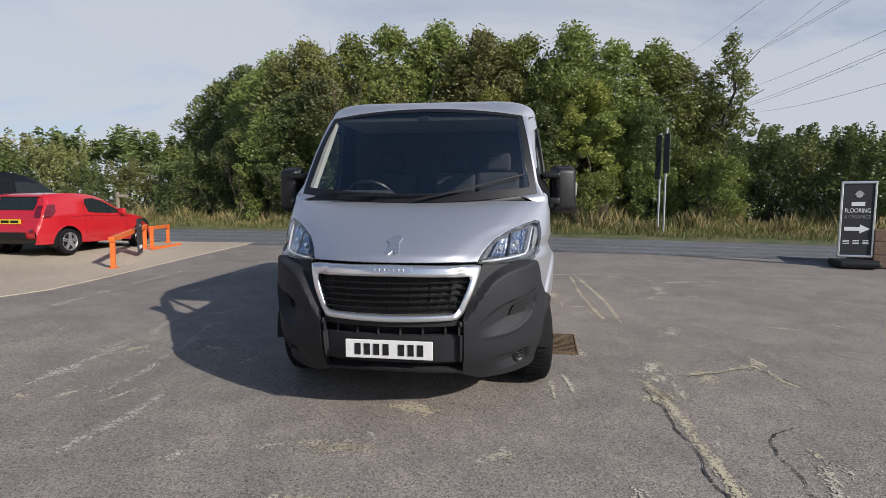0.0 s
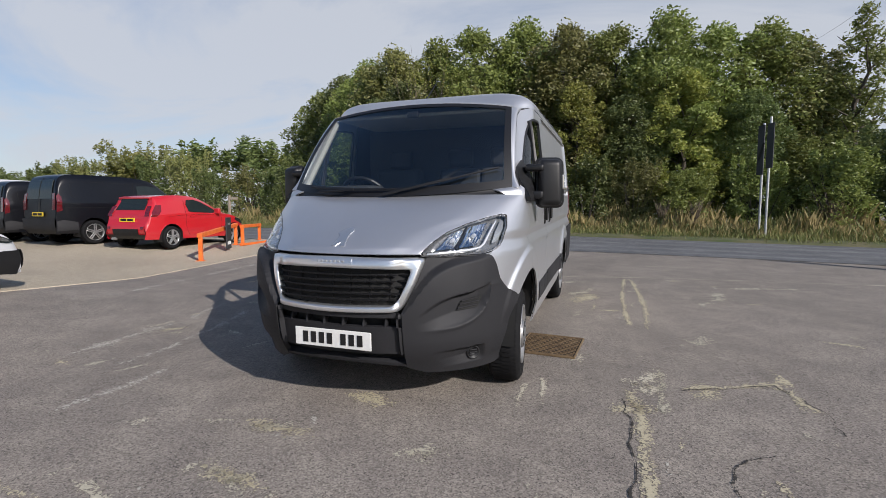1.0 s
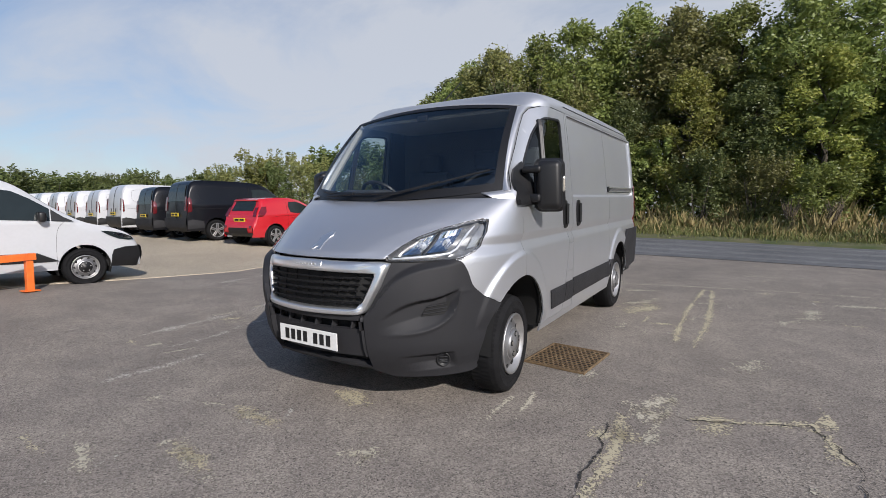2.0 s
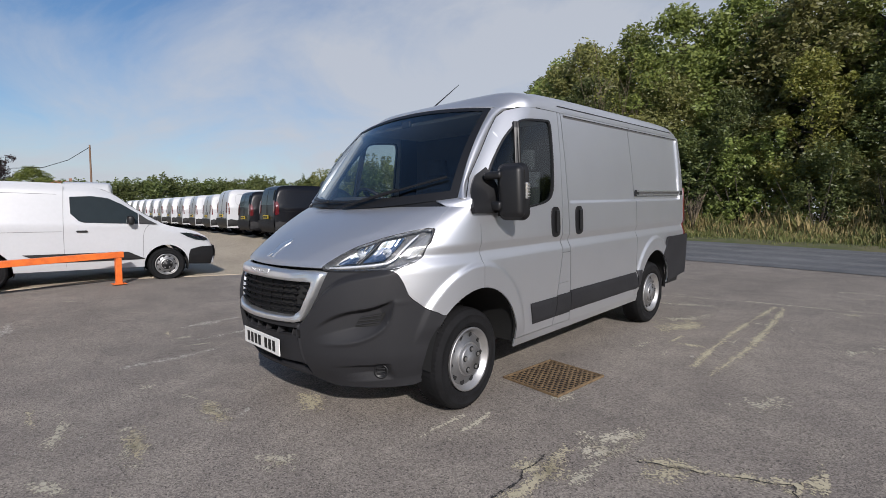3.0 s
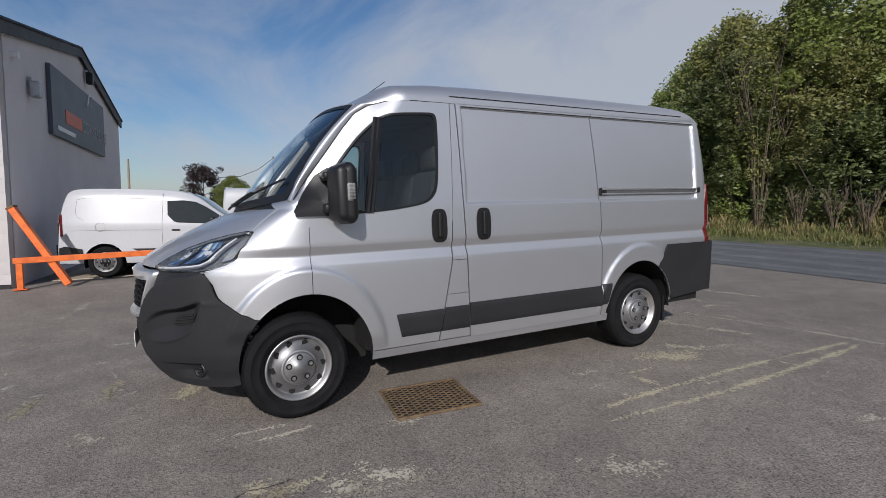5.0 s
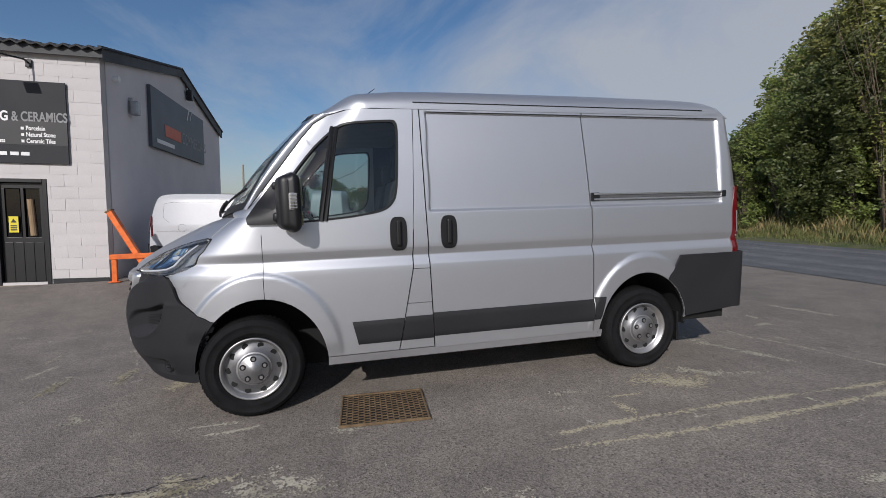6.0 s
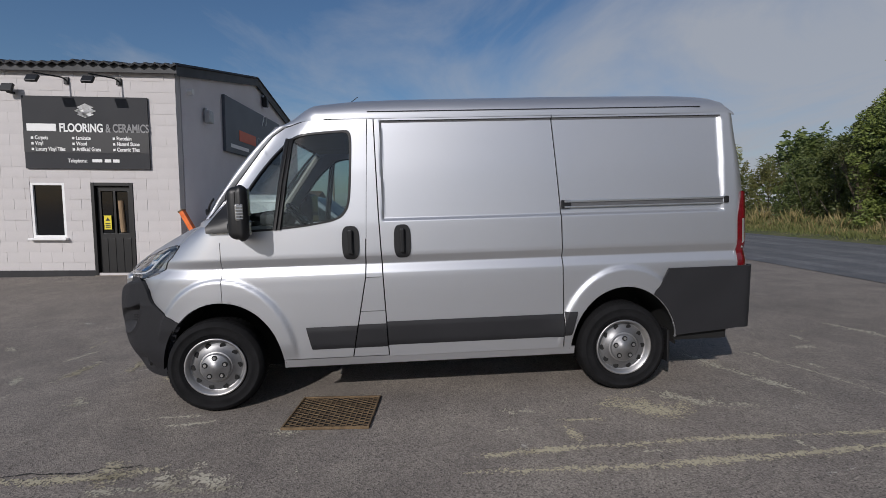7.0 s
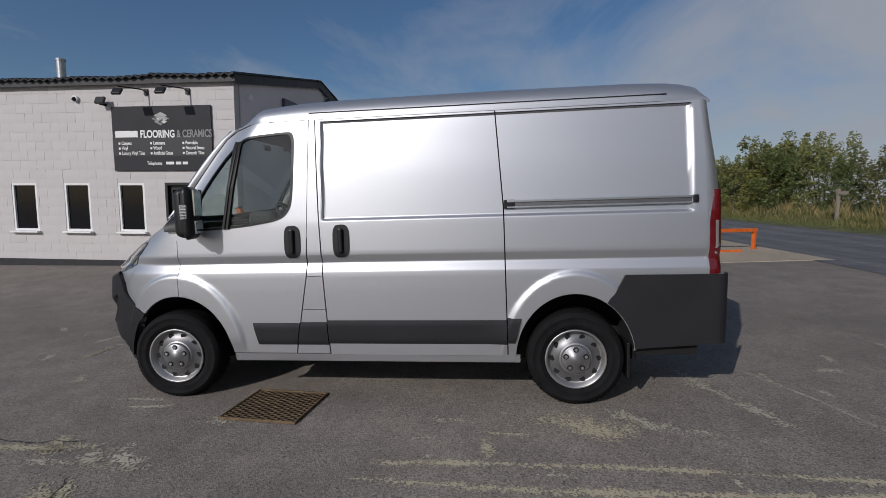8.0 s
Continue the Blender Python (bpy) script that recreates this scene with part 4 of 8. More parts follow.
sheet("roof", roof_fn, 64, 60, SILVER, van, "silver pressed-steel roof", thick=0.01, flip=False)
for sgn in (1, -1):
    # gutter seam along the roof's edge
    pts = [(sgn * (side_x(y, 2.06) + 0.003) * 0.9945, y, 2.112) for y in [1.15 + 0.24 * k for k in range(11)]]
    part("roof_gutter", tube_bm(pts, 0.004, 5), BLACK, van)
    # thin dark line drawn as the shade under the recess's top edge
    pts = [(sgn * (side_x(y, 2.045) + 0.001), y, 2.046) for y in [1.25 + 0.2 * k for k in range(13)]]
    part("panel_seam", tube_bm(pts, 0.003, 5), DARK, van)


# windscreen, from the scuttle up to the roof
def screen(u, v, out=0.0):
    k = u * 2 - 1
    xb, xt = 0.90 * k, 0.80 * k
    yb_, yt = -0.27 + 0.27 * abs(k) ** 2.2, 0.40 + 0.075 * abs(k) ** 2.2
    zb, zt = 1.325 + 0.065 * abs(k) ** 2, 2.085 - 0.055 * k * k
    x, y, z = xb + (xt - xb) * v, yb_ + (yt - yb_) * v, zb + (zt - zb) * v
    bul = 0.030 * math.sin(v * math.pi)
    return x, y - bul - out, z + bul * 0.8 + out * 0.6


ws = sheet("windscreen", screen, 32, 16, SCREEN, van, "large tinted windscreen")
ws.visible_shadow = False
# black printed border of the glass
for a0, a1, b0, b1 in ((0, 1, 0.0, 0.075), (0, 1, 0.955, 1.0), (0.0, 0.028, 0.07, 0.96), (0.972, 1.0, 0.07, 0.96)):
    sheet("screen_border", lambda u, v: screen(a0 + (a1 - a0) * u, b0 + (b1 - b0) * v, 0.004), 24, 8, BLACK, van)
# screen pillars
for sgn in (1, -1):
    def pillar(u, v, sgn=sgn):
        a = Vector(screen(1.0, v))
        zz = a.z
        yb2 = lerp_table([(1.38, 0.02), (1.53, 0.13), (1.70, 0.26), (1.86, 0.38), (1.965, 0.47), (2.02, 0.56), (2.05, 0.66)], zz)
        b = Vector((side_x(yb2, zz), yb2, zz))
        p = a.lerp(b, u)
        n_ = 0.018 * math.sin(u * math.pi)
        return sgn * (p.x + n_), p.y - n_ * 0.7, p.z
    sheet("screen_pillar", pillar, 8, 24, SILVER, van, "", thick=0.01, flip=sgn < 0)

# bonnet
def bonnet(u, v):
    k = u * 2 - 1
    half = 0.64
    z0, z1 = 0.988, 1.338
    z = z0 + (z1 - z0) * v
    phi = abs(k) * (half + 0.43 * step(0.01, 0.22, v))
    # a flat middle panel, creased along a line from the screen's corner to the grille
    foot = lerp_table([(0.0, 0.44), (0.19, 0.50), (0.33, 0.55), (0.46, 0.64), (0.56, 0.73), (1.0, 0.86)], v)
    raised = 0.012 * ramp(foot, foot - 0.12, nose(phi, z).x)
    return nose(phi, z, 1 if k >= 0 else -1, 0.004 + raised * step(0.0, 0.12, v) * step(1.0, 0.9, v))
sheet("bonnet", bonnet, 96, 48, SILVER, van, "short sloping silver bonnet", (lamp_hole(1), lamp_hole(-1)), thick=0.01)
# black scuttle between bonnet and glass
def scuttle(u, v):
    k = u * 2 - 1
    a = nose(abs(k) * 0.90, 1.336, 1 if k >= 0 else -1)
    b = Vector(screen(u, 0.02))
    p = a.lerp(b, v)
    return p.x, p.y, min(p.z, b.z) - 0.012 * math.sin(v * math.pi) + 0.006 * v - 0.008 * (1 - v)
for sgn in (1, -1):
    # painted shoulder from the bonnet's corner up to the screen pillar
    def shoulder(u, v, sgn=sgn):
        a = nose(1.04 + (math.pi / 2 - 1.04) * u, 1.336, 1)
        b = Vector(screen(0.93 + 0.07 * min(1.0, u * 1.6), 0.005)).lerp(Vector((side_x(0.04, 1.41), 0.04, 1.41)), max(0.0, u - 0.62) / 0.38)
        p = a.lerp(b, v)
        n_ = 0.012 * math.sin(v * math.pi)
        return sgn * (p.x + n_ * u), p.y - n_, p.z + n_ * 0.5
    sheet("wing_shoulder", shoulder, 24, 10, SILVER, van, "", thick=0.01, flip=sgn < 0)
sheet("scuttle", scuttle, 32, 6, BLACK, van, "black plastic scuttle panel")

# front bumper: a cheek at each side
for sgn in (1, -1):
    def cheek(u, v, sgn=sgn):
        def turn(z):
            a = math.asin(min(1.0, cheek_edge(z) / van_w(z)) ** (FRONT_N / 2))
            return a + (math.pi / 2 - a) * u ** 0.9
        hi = 0.82
        for _ in range(5):
            hi = smooth_table(SEAM, nose(turn(hi), 0.82).x) - 0.001
        lo = lerp_table([(0.40, 0.305), (0.52, 0.252), (0.70, 0.243), (0.86, 0.243), (1.0, 0.30)], nose(turn(0.3), 0.3).x)
        z = lo + (hi - lo) * v
        q = nose(turn(z), z, sgn)
        return nose(turn(z), z, sgn, 0.006 + sculpt(q.x, z))
    sheet("front_bumper", cheek, 110, 110, PLASTIC, van, "dark grey textured plastic bumper cheek", (ARCH_F,), thick=0.03, flip=sgn < 0)


def on_nose(poly, out, n=72, k=4, c=None):
    """A patch on the nose, from a polygon of (x, z)."""
    c = Vector(c or (sum(p[0] for p in poly) / len(poly), sum(p[1] for p in poly) / len(poly)))
    turns = corner_angles(c, n, poly)

    def f(u, v):
        # the even steps, each drawn to the nearest corner's bearing
        a = 2 * math.pi * u
        b = min(turns, key=lambda t: abs(t - a))
        p = c.lerp(poly_hit(poly, c, b if abs(b - a) < math.pi / n else a), v)
        return p.x, front_y(p.x, p.y) - out, p.y
    return f


def nose_ring(inner, outer, c, out_i, out_o):
    c = Vector(c)

    def f(u, v):
        a = 2 * math.pi * u
        p = poly_hit(inner, c, a).lerp(poly_hit(outer, c, a), v)
        return p.x, front_y(p.x, p.y) - (out_i + (out_o - out_i) * math.sin(v * math.pi) ** 0.5 if 0 < v < 1 else out_i), p.y
    return f


def band(x0, x1, z0, z1, out):
    """A curved strip across the nose; z0 and z1 may follow x."""
    def f(u, v):
        x = x0 + (x1 - x0) * u
        a, b = (z0(x) if callable(z0) else z0), (z1(x) if callable(z1) else z1)
        z = a + (b - a) * v
        return x, front_y(x, z) - out, z
    return f


sheet("bumper_void", band(-0.56, 0.56, 0.33, 0.99, -0.060), 24, 8, DARK, van)
G_OUT = [(-0.522, 0.966), (0.0, 0.974), (0.522, 0.966), (0.53, 0.95), (0.49, 0.82), (0.43, 0.69), (0.408, 0.662), (0.375, 0.655), (0.0, 0.650), (-0.375, 0.655), (-0.408, 0.662), (-0.43, 0.69), (-0.49, 0.82), (-0.53, 0.95)]
G_IN = [(-0.458, 0.905), (0.0, 0.912), (0.458, 0.905), (0.466, 0.89), (0.44, 0.81), (0.398, 0.715), (0.382, 0.698), (0.36, 0.692), (0.0, 0.688), (-0.36, 0.692), (-0.382, 0.698), (-0.398, 0.715), (-0.44, 0.81), (-0.466, 0.89)]
grille = sheet("grille", on_nose(G_IN, -0.022), 72, 4, DARK, van, "black slatted radiator grille", flip=True)


def surround(u, v):
    a = 2 * math.pi * u
    c = Vector((0, 0.81))
    p = poly_hit(G_IN, c, a).lerp(poly_hit(G_OUT, c, a), min(1.0, max(0.0, (v - 0.25) / 0.65)))
    out = lerp_table([(0.0, -0.02), (0.25, 0.026), (0.40, 0.034), (0.78, 0.036), (0.90, 0.028), (1.0, -0.01)], v)
    return p.x, front_y(p.x, p.y) - out, p.y


sheet("grille_frame", surround, 160, 12, SATIN, grille, "silver grille surround", flip=True)
for k in range(5):
    z = 0.725 + 0.036 * k
    w = lerp_table([(0.69, 0.375), (0.81, 0.435), (0.905, 0.455)], z)
    bm = join_bm(*[box_bm((w / 8 * 1.02, 0.022, 0.007), (w * ((i + 0.5) / 8 - 1), front_y(w * ((i + 0.5) / 8 - 1), z) + 0.004, z), 0.002) for i in range(16)])
    part("grille_slat", bm, GRILLE, grille)
for k in range(-3, 4):
    x = k * 0.118
    part("grille_bar", tube_bm([(x, front_y(x, 0.70) + 0.012, 0.70), (x, front_y(x, 0.90) + 0.012, 0.90)], 0.003, 5), GRILLE, grille)
# plain raised bar on the frame, and a plain badge on the bonnet
nb = sheet("name_bar", band(-0.135, 0.135, lambda x: 0.935 + 0.006 * (abs(x) / 0.135) ** 4, 0.968, 0.040), 24, 3, SATIN, grille, "plain chrome name bar", thick=0.006)
for k in range(7):
    x = -0.084 + 0.028 * k
    part("bar", box_bm((0.016, 0.004, 0.014), (x, front_y(x, 0.950) - 0.0415, 0.951), 0.002), SATIN, nb)
badge = [(0.0, 1.148), (0.036, 1.146), (0.058, 1.124), (0.040, 1.100), (0.048, 1.064), (0.066, 1.022), (0.030, 1.020), (0.008, 1.050), (-0.022, 1.020), (-0.058, 1.022), (-0.036, 1.064), (-0.040, 1.090), (-0.074, 1.106), (-0.040, 1.128)]
badge = [(x_ * 0.74, 1.085 + (z_ - 1.085) * 0.80) for x_, z_ in badge]
sheet("badge", on_nose(badge, 0.025, n=72, c=(0, 1.082)), 72, 3, SATIN, van, "plain chrome badge shape", thick=0.008, flip=True)

# middle panel with its row of slots, number plate, air dam
lower = sheet("bumper_panel", band(-0.414, 0.414, lambda x: 0.398 - 0.03 * x * x, 0.566, 0.010), 40, 14, PLASTIC, van, "dark grey number-plate panel", thick=0.03)
sheet("panel_strip", band(-0.414, 0.414, 0.620, 0.652, 0.010), 40, 4, PLASTIC, lower, thick=0.03)
for sgn in (1, -1):
    sheet("panel_side", band(min(sgn * 0.398, sgn * 0.414), max(sgn * 0.398, sgn * 0.414), 0.567, 0.619, 0.010), 3, 4, PLASTIC, lower, thick=0.03)
for k in range(6):
    x = -0.325 + 0.13 * k
    bm = box_bm((0.010, 0.05, 0.053), (x, front_y(x, 0.593) + 0.022, 0.593), 0.002)
    for v in bm.verts:
        if v.co.z > 0.6:
            v.co.y += 0.018
    part("slot_rib", bm, PLASTIC, lower)
sheet("air_dam", band(-0.50, 0.50, lambda x: 0.330 - 0.16 * x * x, lambda x: 0.349 - 0.16 * x * x, 0.006), 48, 5, PLASTIC, van, "dark grey lower lip of the bumper", thick=0.05)
plate = part("number_plate", box_bm((0.52, 0.006, 0.111), (0.0, front_y(0, 0.482) - 0.020, 0.482), 0.004), PLATEW, van, "white number plate with plain dark bars")
for k in range(7):
    x = -0.185 + 0.056 * k + (0.036 if k > 3 else 0)
    part("bar", box_bm((0.036, 0.003, 0.068), (x, front_y(0, 0.482) - 0.0255, 0.482), 0.001), BLACK, plate)

for sgn in (1, -1):
    # headlamps: housing set into the wing, two reflectors, a white light strip, clear lens
    hl, hc = lamp_hole(sgn)

    def housing(u, v, hl=hl, hc=hc):
        p = hc.lerp(poly_hit(hl, hc, 2 * math.pi * u), min(1.0, v / 0.9) * 0.985)
        return p.x, front_y(p.x, p.y) + 0.075 - 0.077 * step(0.86, 1.0, v), p.y
    lamp = sheet("headlamp", housing, 96, 10, LAMPBOWL, van, "wide swept headlamp with clear lens", flip=True)

    def reflector(quad):
        (ax_, az_), (bx_, bz_), (cx2, cz2), (dx_, dz_) = quad

        def f(u, v):
            x = (ax_ * (1 - u) + bx_ * u) * (1 - v) + (dx_ * (1 - u) + cx2 * u) * v
            z = (az_ * (1 - u) + bz_ * u) * (1 - v) + (dz_ * (1 - u) + cz2 * u) * v
            r2 = min(1.0, ((2 * u - 1) ** 2 + (2 * v - 1) ** 2) / 1.6)
            facet = 0.006 * abs(math.sin(u * math.pi * 4.5)) + 0.004 * abs(math.sin(v * math.pi * 3))
            return sgn * x, front_y(x, z) + 0.066 - 0.052 * r2 - facet, z
        return f
    for quad in (((0.575, 1.003), (0.665, 1.008), (0.690, 1.122), (0.628, 1.094)), ((0.690, 1.012), (0.775, 1.022), (0.805, 1.155), (0.712, 1.130))):
        rf = sheet("reflector", reflector(quad), 30, 22, CHROME, lamp, "faceted chrome reflector", flip=sgn < 0)
        cx_, cz_ = sum(q[0] for q in quad) / 4, sum(q[1] for q in quad) / 4
        part("bulb", rod_bm((sgn * cx_, front_y(cx_, cz_) + 0.060, cz_), (sgn * cx_, front_y(cx_, cz_) + 0.020, cz_ - 0.006), 0.012, 10), LED, rf)
    part("divider", tube_bm([(sgn * 0.678, front_y(0.678, 1.005) + 0.01, 1.005), (sgn * 0.70, front_y(0.70, 1.13) + 0.01, 1.130)], 0.007, 6), BLACK, lamp)
    strip_pts = [(0.530, 0.982), (0.60, 0.987), (0.68, 0.992), (0.75, 0.999), (0.795, 1.008), (0.812, 1.030), (0.824, 1.075), (0.838, 1.125), (0.850, 1.165)]
    part("running_light", tube_bm([(sgn * x, front_y(x, z) + 0.006, z) for x, z in strip_pts], [0.005] + [0.0075] * 7 + [0.005], 8), LED, lamp, "white running-light strip")
    ind = [(0.842, 1.02), (0.872, 1.04), (0.890, 1.11), (0.888, 1.165), (0.868, 1.165), (0.853, 1.09)]
    sheet("indicator", on_nose([(sgn * x, z) for x, z in ind], -0.035, c=(sgn * 0.868, 1.095)), 36, 4, AMBER, lamp, "clear indicator reflector", flip=True)
    rim_o = [(sgn * (HL_C[0] + (x - HL_C[0]) * 1.03), HL_C[1] + (z - HL_C[1]) * 1.07) for x, z in HL]
    sheet("lamp_rim", nose_ring(hl, rim_o, hc, 0.002, 0.007), 96, 3, BLACK, lamp, "black lamp rim", flip=True)
    lens = sheet("lens", on_nose(hl, 0.004, c=hc), 96, 8, LENS, lamp, "clear lamp lens", flip=True)
    lens.visible_shadow = False
    # the wing's lip below the lamp's outer end
    lip = [(0.812, 0.966), (0.846, 0.960), (0.864, 0.928), (0.876, 0.898), (0.905, 0.890), (0.925, 0.96), (0.926, 1.03), (0.897, 1.028), (0.862, 0.990), (0.83, 0.978)]

    def lip_fn(u, v, sgn=sgn, c=Vector((0.884, 0.955))):
        p = c.lerp(poly_hit(lip, c, 2 * math.pi * u), v)
        k = max(0.0, 1 - min(1.0, p.x / van_w(p.y)) ** FRONT_N) ** (1 / FRONT_N)
        return sgn * p.x, YB - (YB - smooth_table(YF, p.y) + 0.010) * k, p.y
    sheet("wing_lip", lip_fn, 60, 6, SILVER, van, "", flip=sgn > 0)
    # bumper vents and fog lamps
    vent = [(sgn * x, z) for x, z in ((0.695, 0.640), (0.715, 0.690), (0.77, 0.712), (0.820, 0.725), (0.818, 0.690), (0.800, 0.648))]
    vt = sheet("bumper_vent", on_nose(vent, 0.010), 48, 3, DARK, van, "black bumper vent", flip=True)
    for k in range(3):
        z = 0.655 + 0.020 * k
        part("vent_slat", tube_bm([(sgn * x, front_y(x, z + (x - 0.7) * 0.14) - 0.016, z + (x - 0.7) * 0.14) for x in (0.705 + 0.01 * k, 0.75, 0.805)], 0.0045, 5), PLASTIC, vt)
    rot = Matrix.Rotation(radians(-90 + sgn * 40), 4, "Z")
    fm = Matrix.Translation((sgn * 0.762, front_y(0.762, 0.352) - 0.002, 0.352)) @ rot
    v_, f_ = lathe([(0.0, 0.001), (0.002, 0.030), (0.012, 0.036), (0.014, 0.043), (-0.02, 0.048)], 28)
    fog = add("fog_lamp_cover", mesh_of("fog_lamp_cover", v_, f_, BLACK), van, "round black fog-lamp cover", fm)
    for k in range(3):
        part("cover_slat", box_bm((0.012, 0.052, 0.006), (0.008, 0, -0.016 + 0.016 * k), 0.002), PLASTIC, fog)

# underside and front valance
part("underbody", box_bm((1.60, 2.1, 0.10), (0, 1.55, 0.36), 0.02), DARK, van)
part("engine_tray", box_bm((1.0, 1.1, 0.06), (0, -0.15, 0.30), 0.02), DARK, van)
part("rear_axle", rod_bm((-0.8, 3.0, 0.335), (0.8, 3.0, 0.335), 0.06, 10), DARK, van)
part("rear_bumper_bar", box_bm((1.80, 0.10, 0.40), (0, 3.81, 0.70), 0.02), PLASTIC, van)
def rear_face(u, v):
    z = 0.86 + (2.10 - 0.86) * v
    w = van_w(z) - 0.07
    return (1 - 2 * u) * w, 3.825 - 0.06 * step(1.4, 2.1, z), z
sheet("rear_door", rear_face, 8, 16, SILVER, van, "silver rear doors", thick=0.02)
for sgn in (1, -1):
    part("mud_flap", box_bm((0.20, 0.02, 0.25), (sgn * 0.86, 3.36, 0.32), 0.004), BLACK, van)


# the tail runs on a little past the wheel arch
for ob in van.children_recursive:
    if ob.type == "MESH":
        for vtx in ob.data.vertices:
            vtx.co.y += 0.10 * ramp(3.46, 3.66, vtx.co.y)


# ---- wheels ----
def wheel_at(parent, m, r=0.335, rim=0.212, width=0.215, style="steel", rim_mat=STEEL, cap_mat=None):
    """A wheel with its outer face towards +x."""
    w = thing("wheel", m)
    w.parent = parent
    tyre = [(-width, rim * 0.98), (-width, r * 0.86), (-width + 0.02, r * 0.965), (-width + 0.05, r), (-0.05, r), (-0.018, r * 0.968), (-0.004, r * 0.90), (0.001, r * 0.885), (0.001, r * 0.868), (-0.002, r * 0.86), (0.0, r * 0.78), (0.002, r * 0.735), (0.002, r * 0.72), (-0.002, r * 0.71), (-0.008, rim * 1.03), (-0.02, rim)]
    v_, f_ = lathe(tyre, 56)
    ty = add("tyre", mesh_of("tyre", v_, f_, RUBBER), w, "black road tyre")
    # tread grooves
    tv, tf = [], []
    for k in range(64):
        a = 2 * math.pi * k / 64
        for x0, x1, off in ((-0.185, -0.125, 0.0), (-0.115, -0.055, 0.05), (-0.05, -0.022, 0.03)):
            rr = r + 0.004 if x1 < -0.04 else r * 0.985 + 0.004
            base = len(tv)
            for (xx, da) in ((x0, 0), (x1, 0.02), (x1, 0.082), (x0, 0.062)):
                aa = a + da + off
                rad = rr if xx < -0.03 else r * 0.972 + 0.004
                tv.append((xx, rad * math.cos(aa), rad * math.sin(aa)))
            tf.append((base, base + 1, base + 2, base + 3))
    add("tread", mesh_of("tread", tv, tf, RUBBER, False), ty)
    if style == "steel":
        prof = [(-0.15, rim * 0.97), (-0.03, rim * 0.95), (-0.004, rim * 1.0), (0.004, rim * 0.985), (0.002, rim * 0.93), (-0.035, rim * 0.88), (-0.045, rim * 0.80), (-0.028, rim * 0.62), (-0.012, rim * 0.52), (-0.012, 0.001)]
        v_, f_ = lathe(prof, 48)
        ri = add("rim", mesh_of("rim", v_, f_, rim_mat), w, "silver steel wheel")
        v_, f_ = lathe([(-0.041, rim * 0.87), (-0.0425, rim * 0.80), (-0.0262, rim * 0.62), (-0.0110, rim * 0.53)], 48)
        add("dish", mesh_of("dish", v_, f_, STEELD), ri, "duller dished ring of the wheel")
        # vent holes round the disc
        for k in range(10):
            a = 2 * math.pi * k / 10
            rr = rim * 0.735
            bm = bmesh.new()
            bmesh.ops.create_circle(bm, cap_ends=True, segments=14, radius=rim * 0.095)
            bmesh.ops.transform(bm, matrix=Matrix.Translation((-0.0325, rr * math.cos(a), rr * math.sin(a))) @ Matrix.Rotation(a, 4, "X") @ Matrix.Rotation(radians(90 + 10), 4, "Y"), verts=bm.verts)
            part("vent_hole", bm, DARK, ri)
        v_, f_ = lathe([(-0.014, rim * 0.48), (0.004, rim * 0.465), (0.010, rim * 0.43), (0.012, rim * 0.22), (0.018, rim * 0.20), (0.020, 0.001)], 40)
        add("hub_cap", mesh_of("hub_cap", v_, f_, cap_mat or rim_mat), ri, "silver hub cap")
        for k in range(5):
            a = 2 * math.pi * (k + 0.25) / 5
            rr = rim * 0.335
            part("bolt_recess", rod_bm((0.0095, rr * math.cos(a), rr * math.sin(a)), (0.0135, rr * math.cos(a), rr * math.sin(a)), rim * 0.092, 14), DARK, ri)
            part("wheel_bolt", rod_bm((0.010, rr * math.cos(a), rr * math.sin(a)), (0.019, rr * math.cos(a), rr * math.sin(a)), rim * 0.055, 6), STEEL, ri)
    else:
        prof = [(-0.15, rim * 0.97), (-0.02, rim * 0.94), (0.0, rim), (0.004, rim * 0.97), (-0.01, rim * 0.93)]
        v_, f_ = lathe(prof, 40)
        ri = add("rim", mesh_of("rim", v_, f_, rim_mat), w, "silver alloy wheel")
        v_, f_ = lathe([(-0.07, rim * 0.94), (-0.07, 0.001)], 32)
        add("brake_shade", mesh_of("brake_shade", v_, f_, DARK), ri)
        for k in range(5):
            a = 2 * math.pi * k / 5
            for s_ in (-1, 1):
                bm = box_bm((0.025, rim * 0.13, rim * 0.86), (-0.005, s_ * rim * 0.10, rim * 0.5), 0.006)
                bmesh.ops.transform(bm, matrix=Matrix.Rotation(a, 4, "X"), verts=bm.verts)
                part("spoke", bm, rim_mat, ri)
        part("hub", rod_bm((-0.02, 0, 0), (0.008, 0, 0), rim * 0.2, 16), rim_mat, ri)
    return w


for sgn in (1, -1):
    flip_ = Matrix.Identity(4) if sgn > 0 else Matrix.Rotation(math.pi, 4, "Z")
    wheel_at(van, Matrix.Translation((sgn * 0.985, 0.01, 0.335)) @ Matrix.Rotation(radians(5), 4, "Z") @ flip_, cap_mat=CAPMAT)
    wheel_at(van, Matrix.Translation((sgn * 0.985, 3.0, 0.335)) @ flip_, cap_mat=CAPMAT)

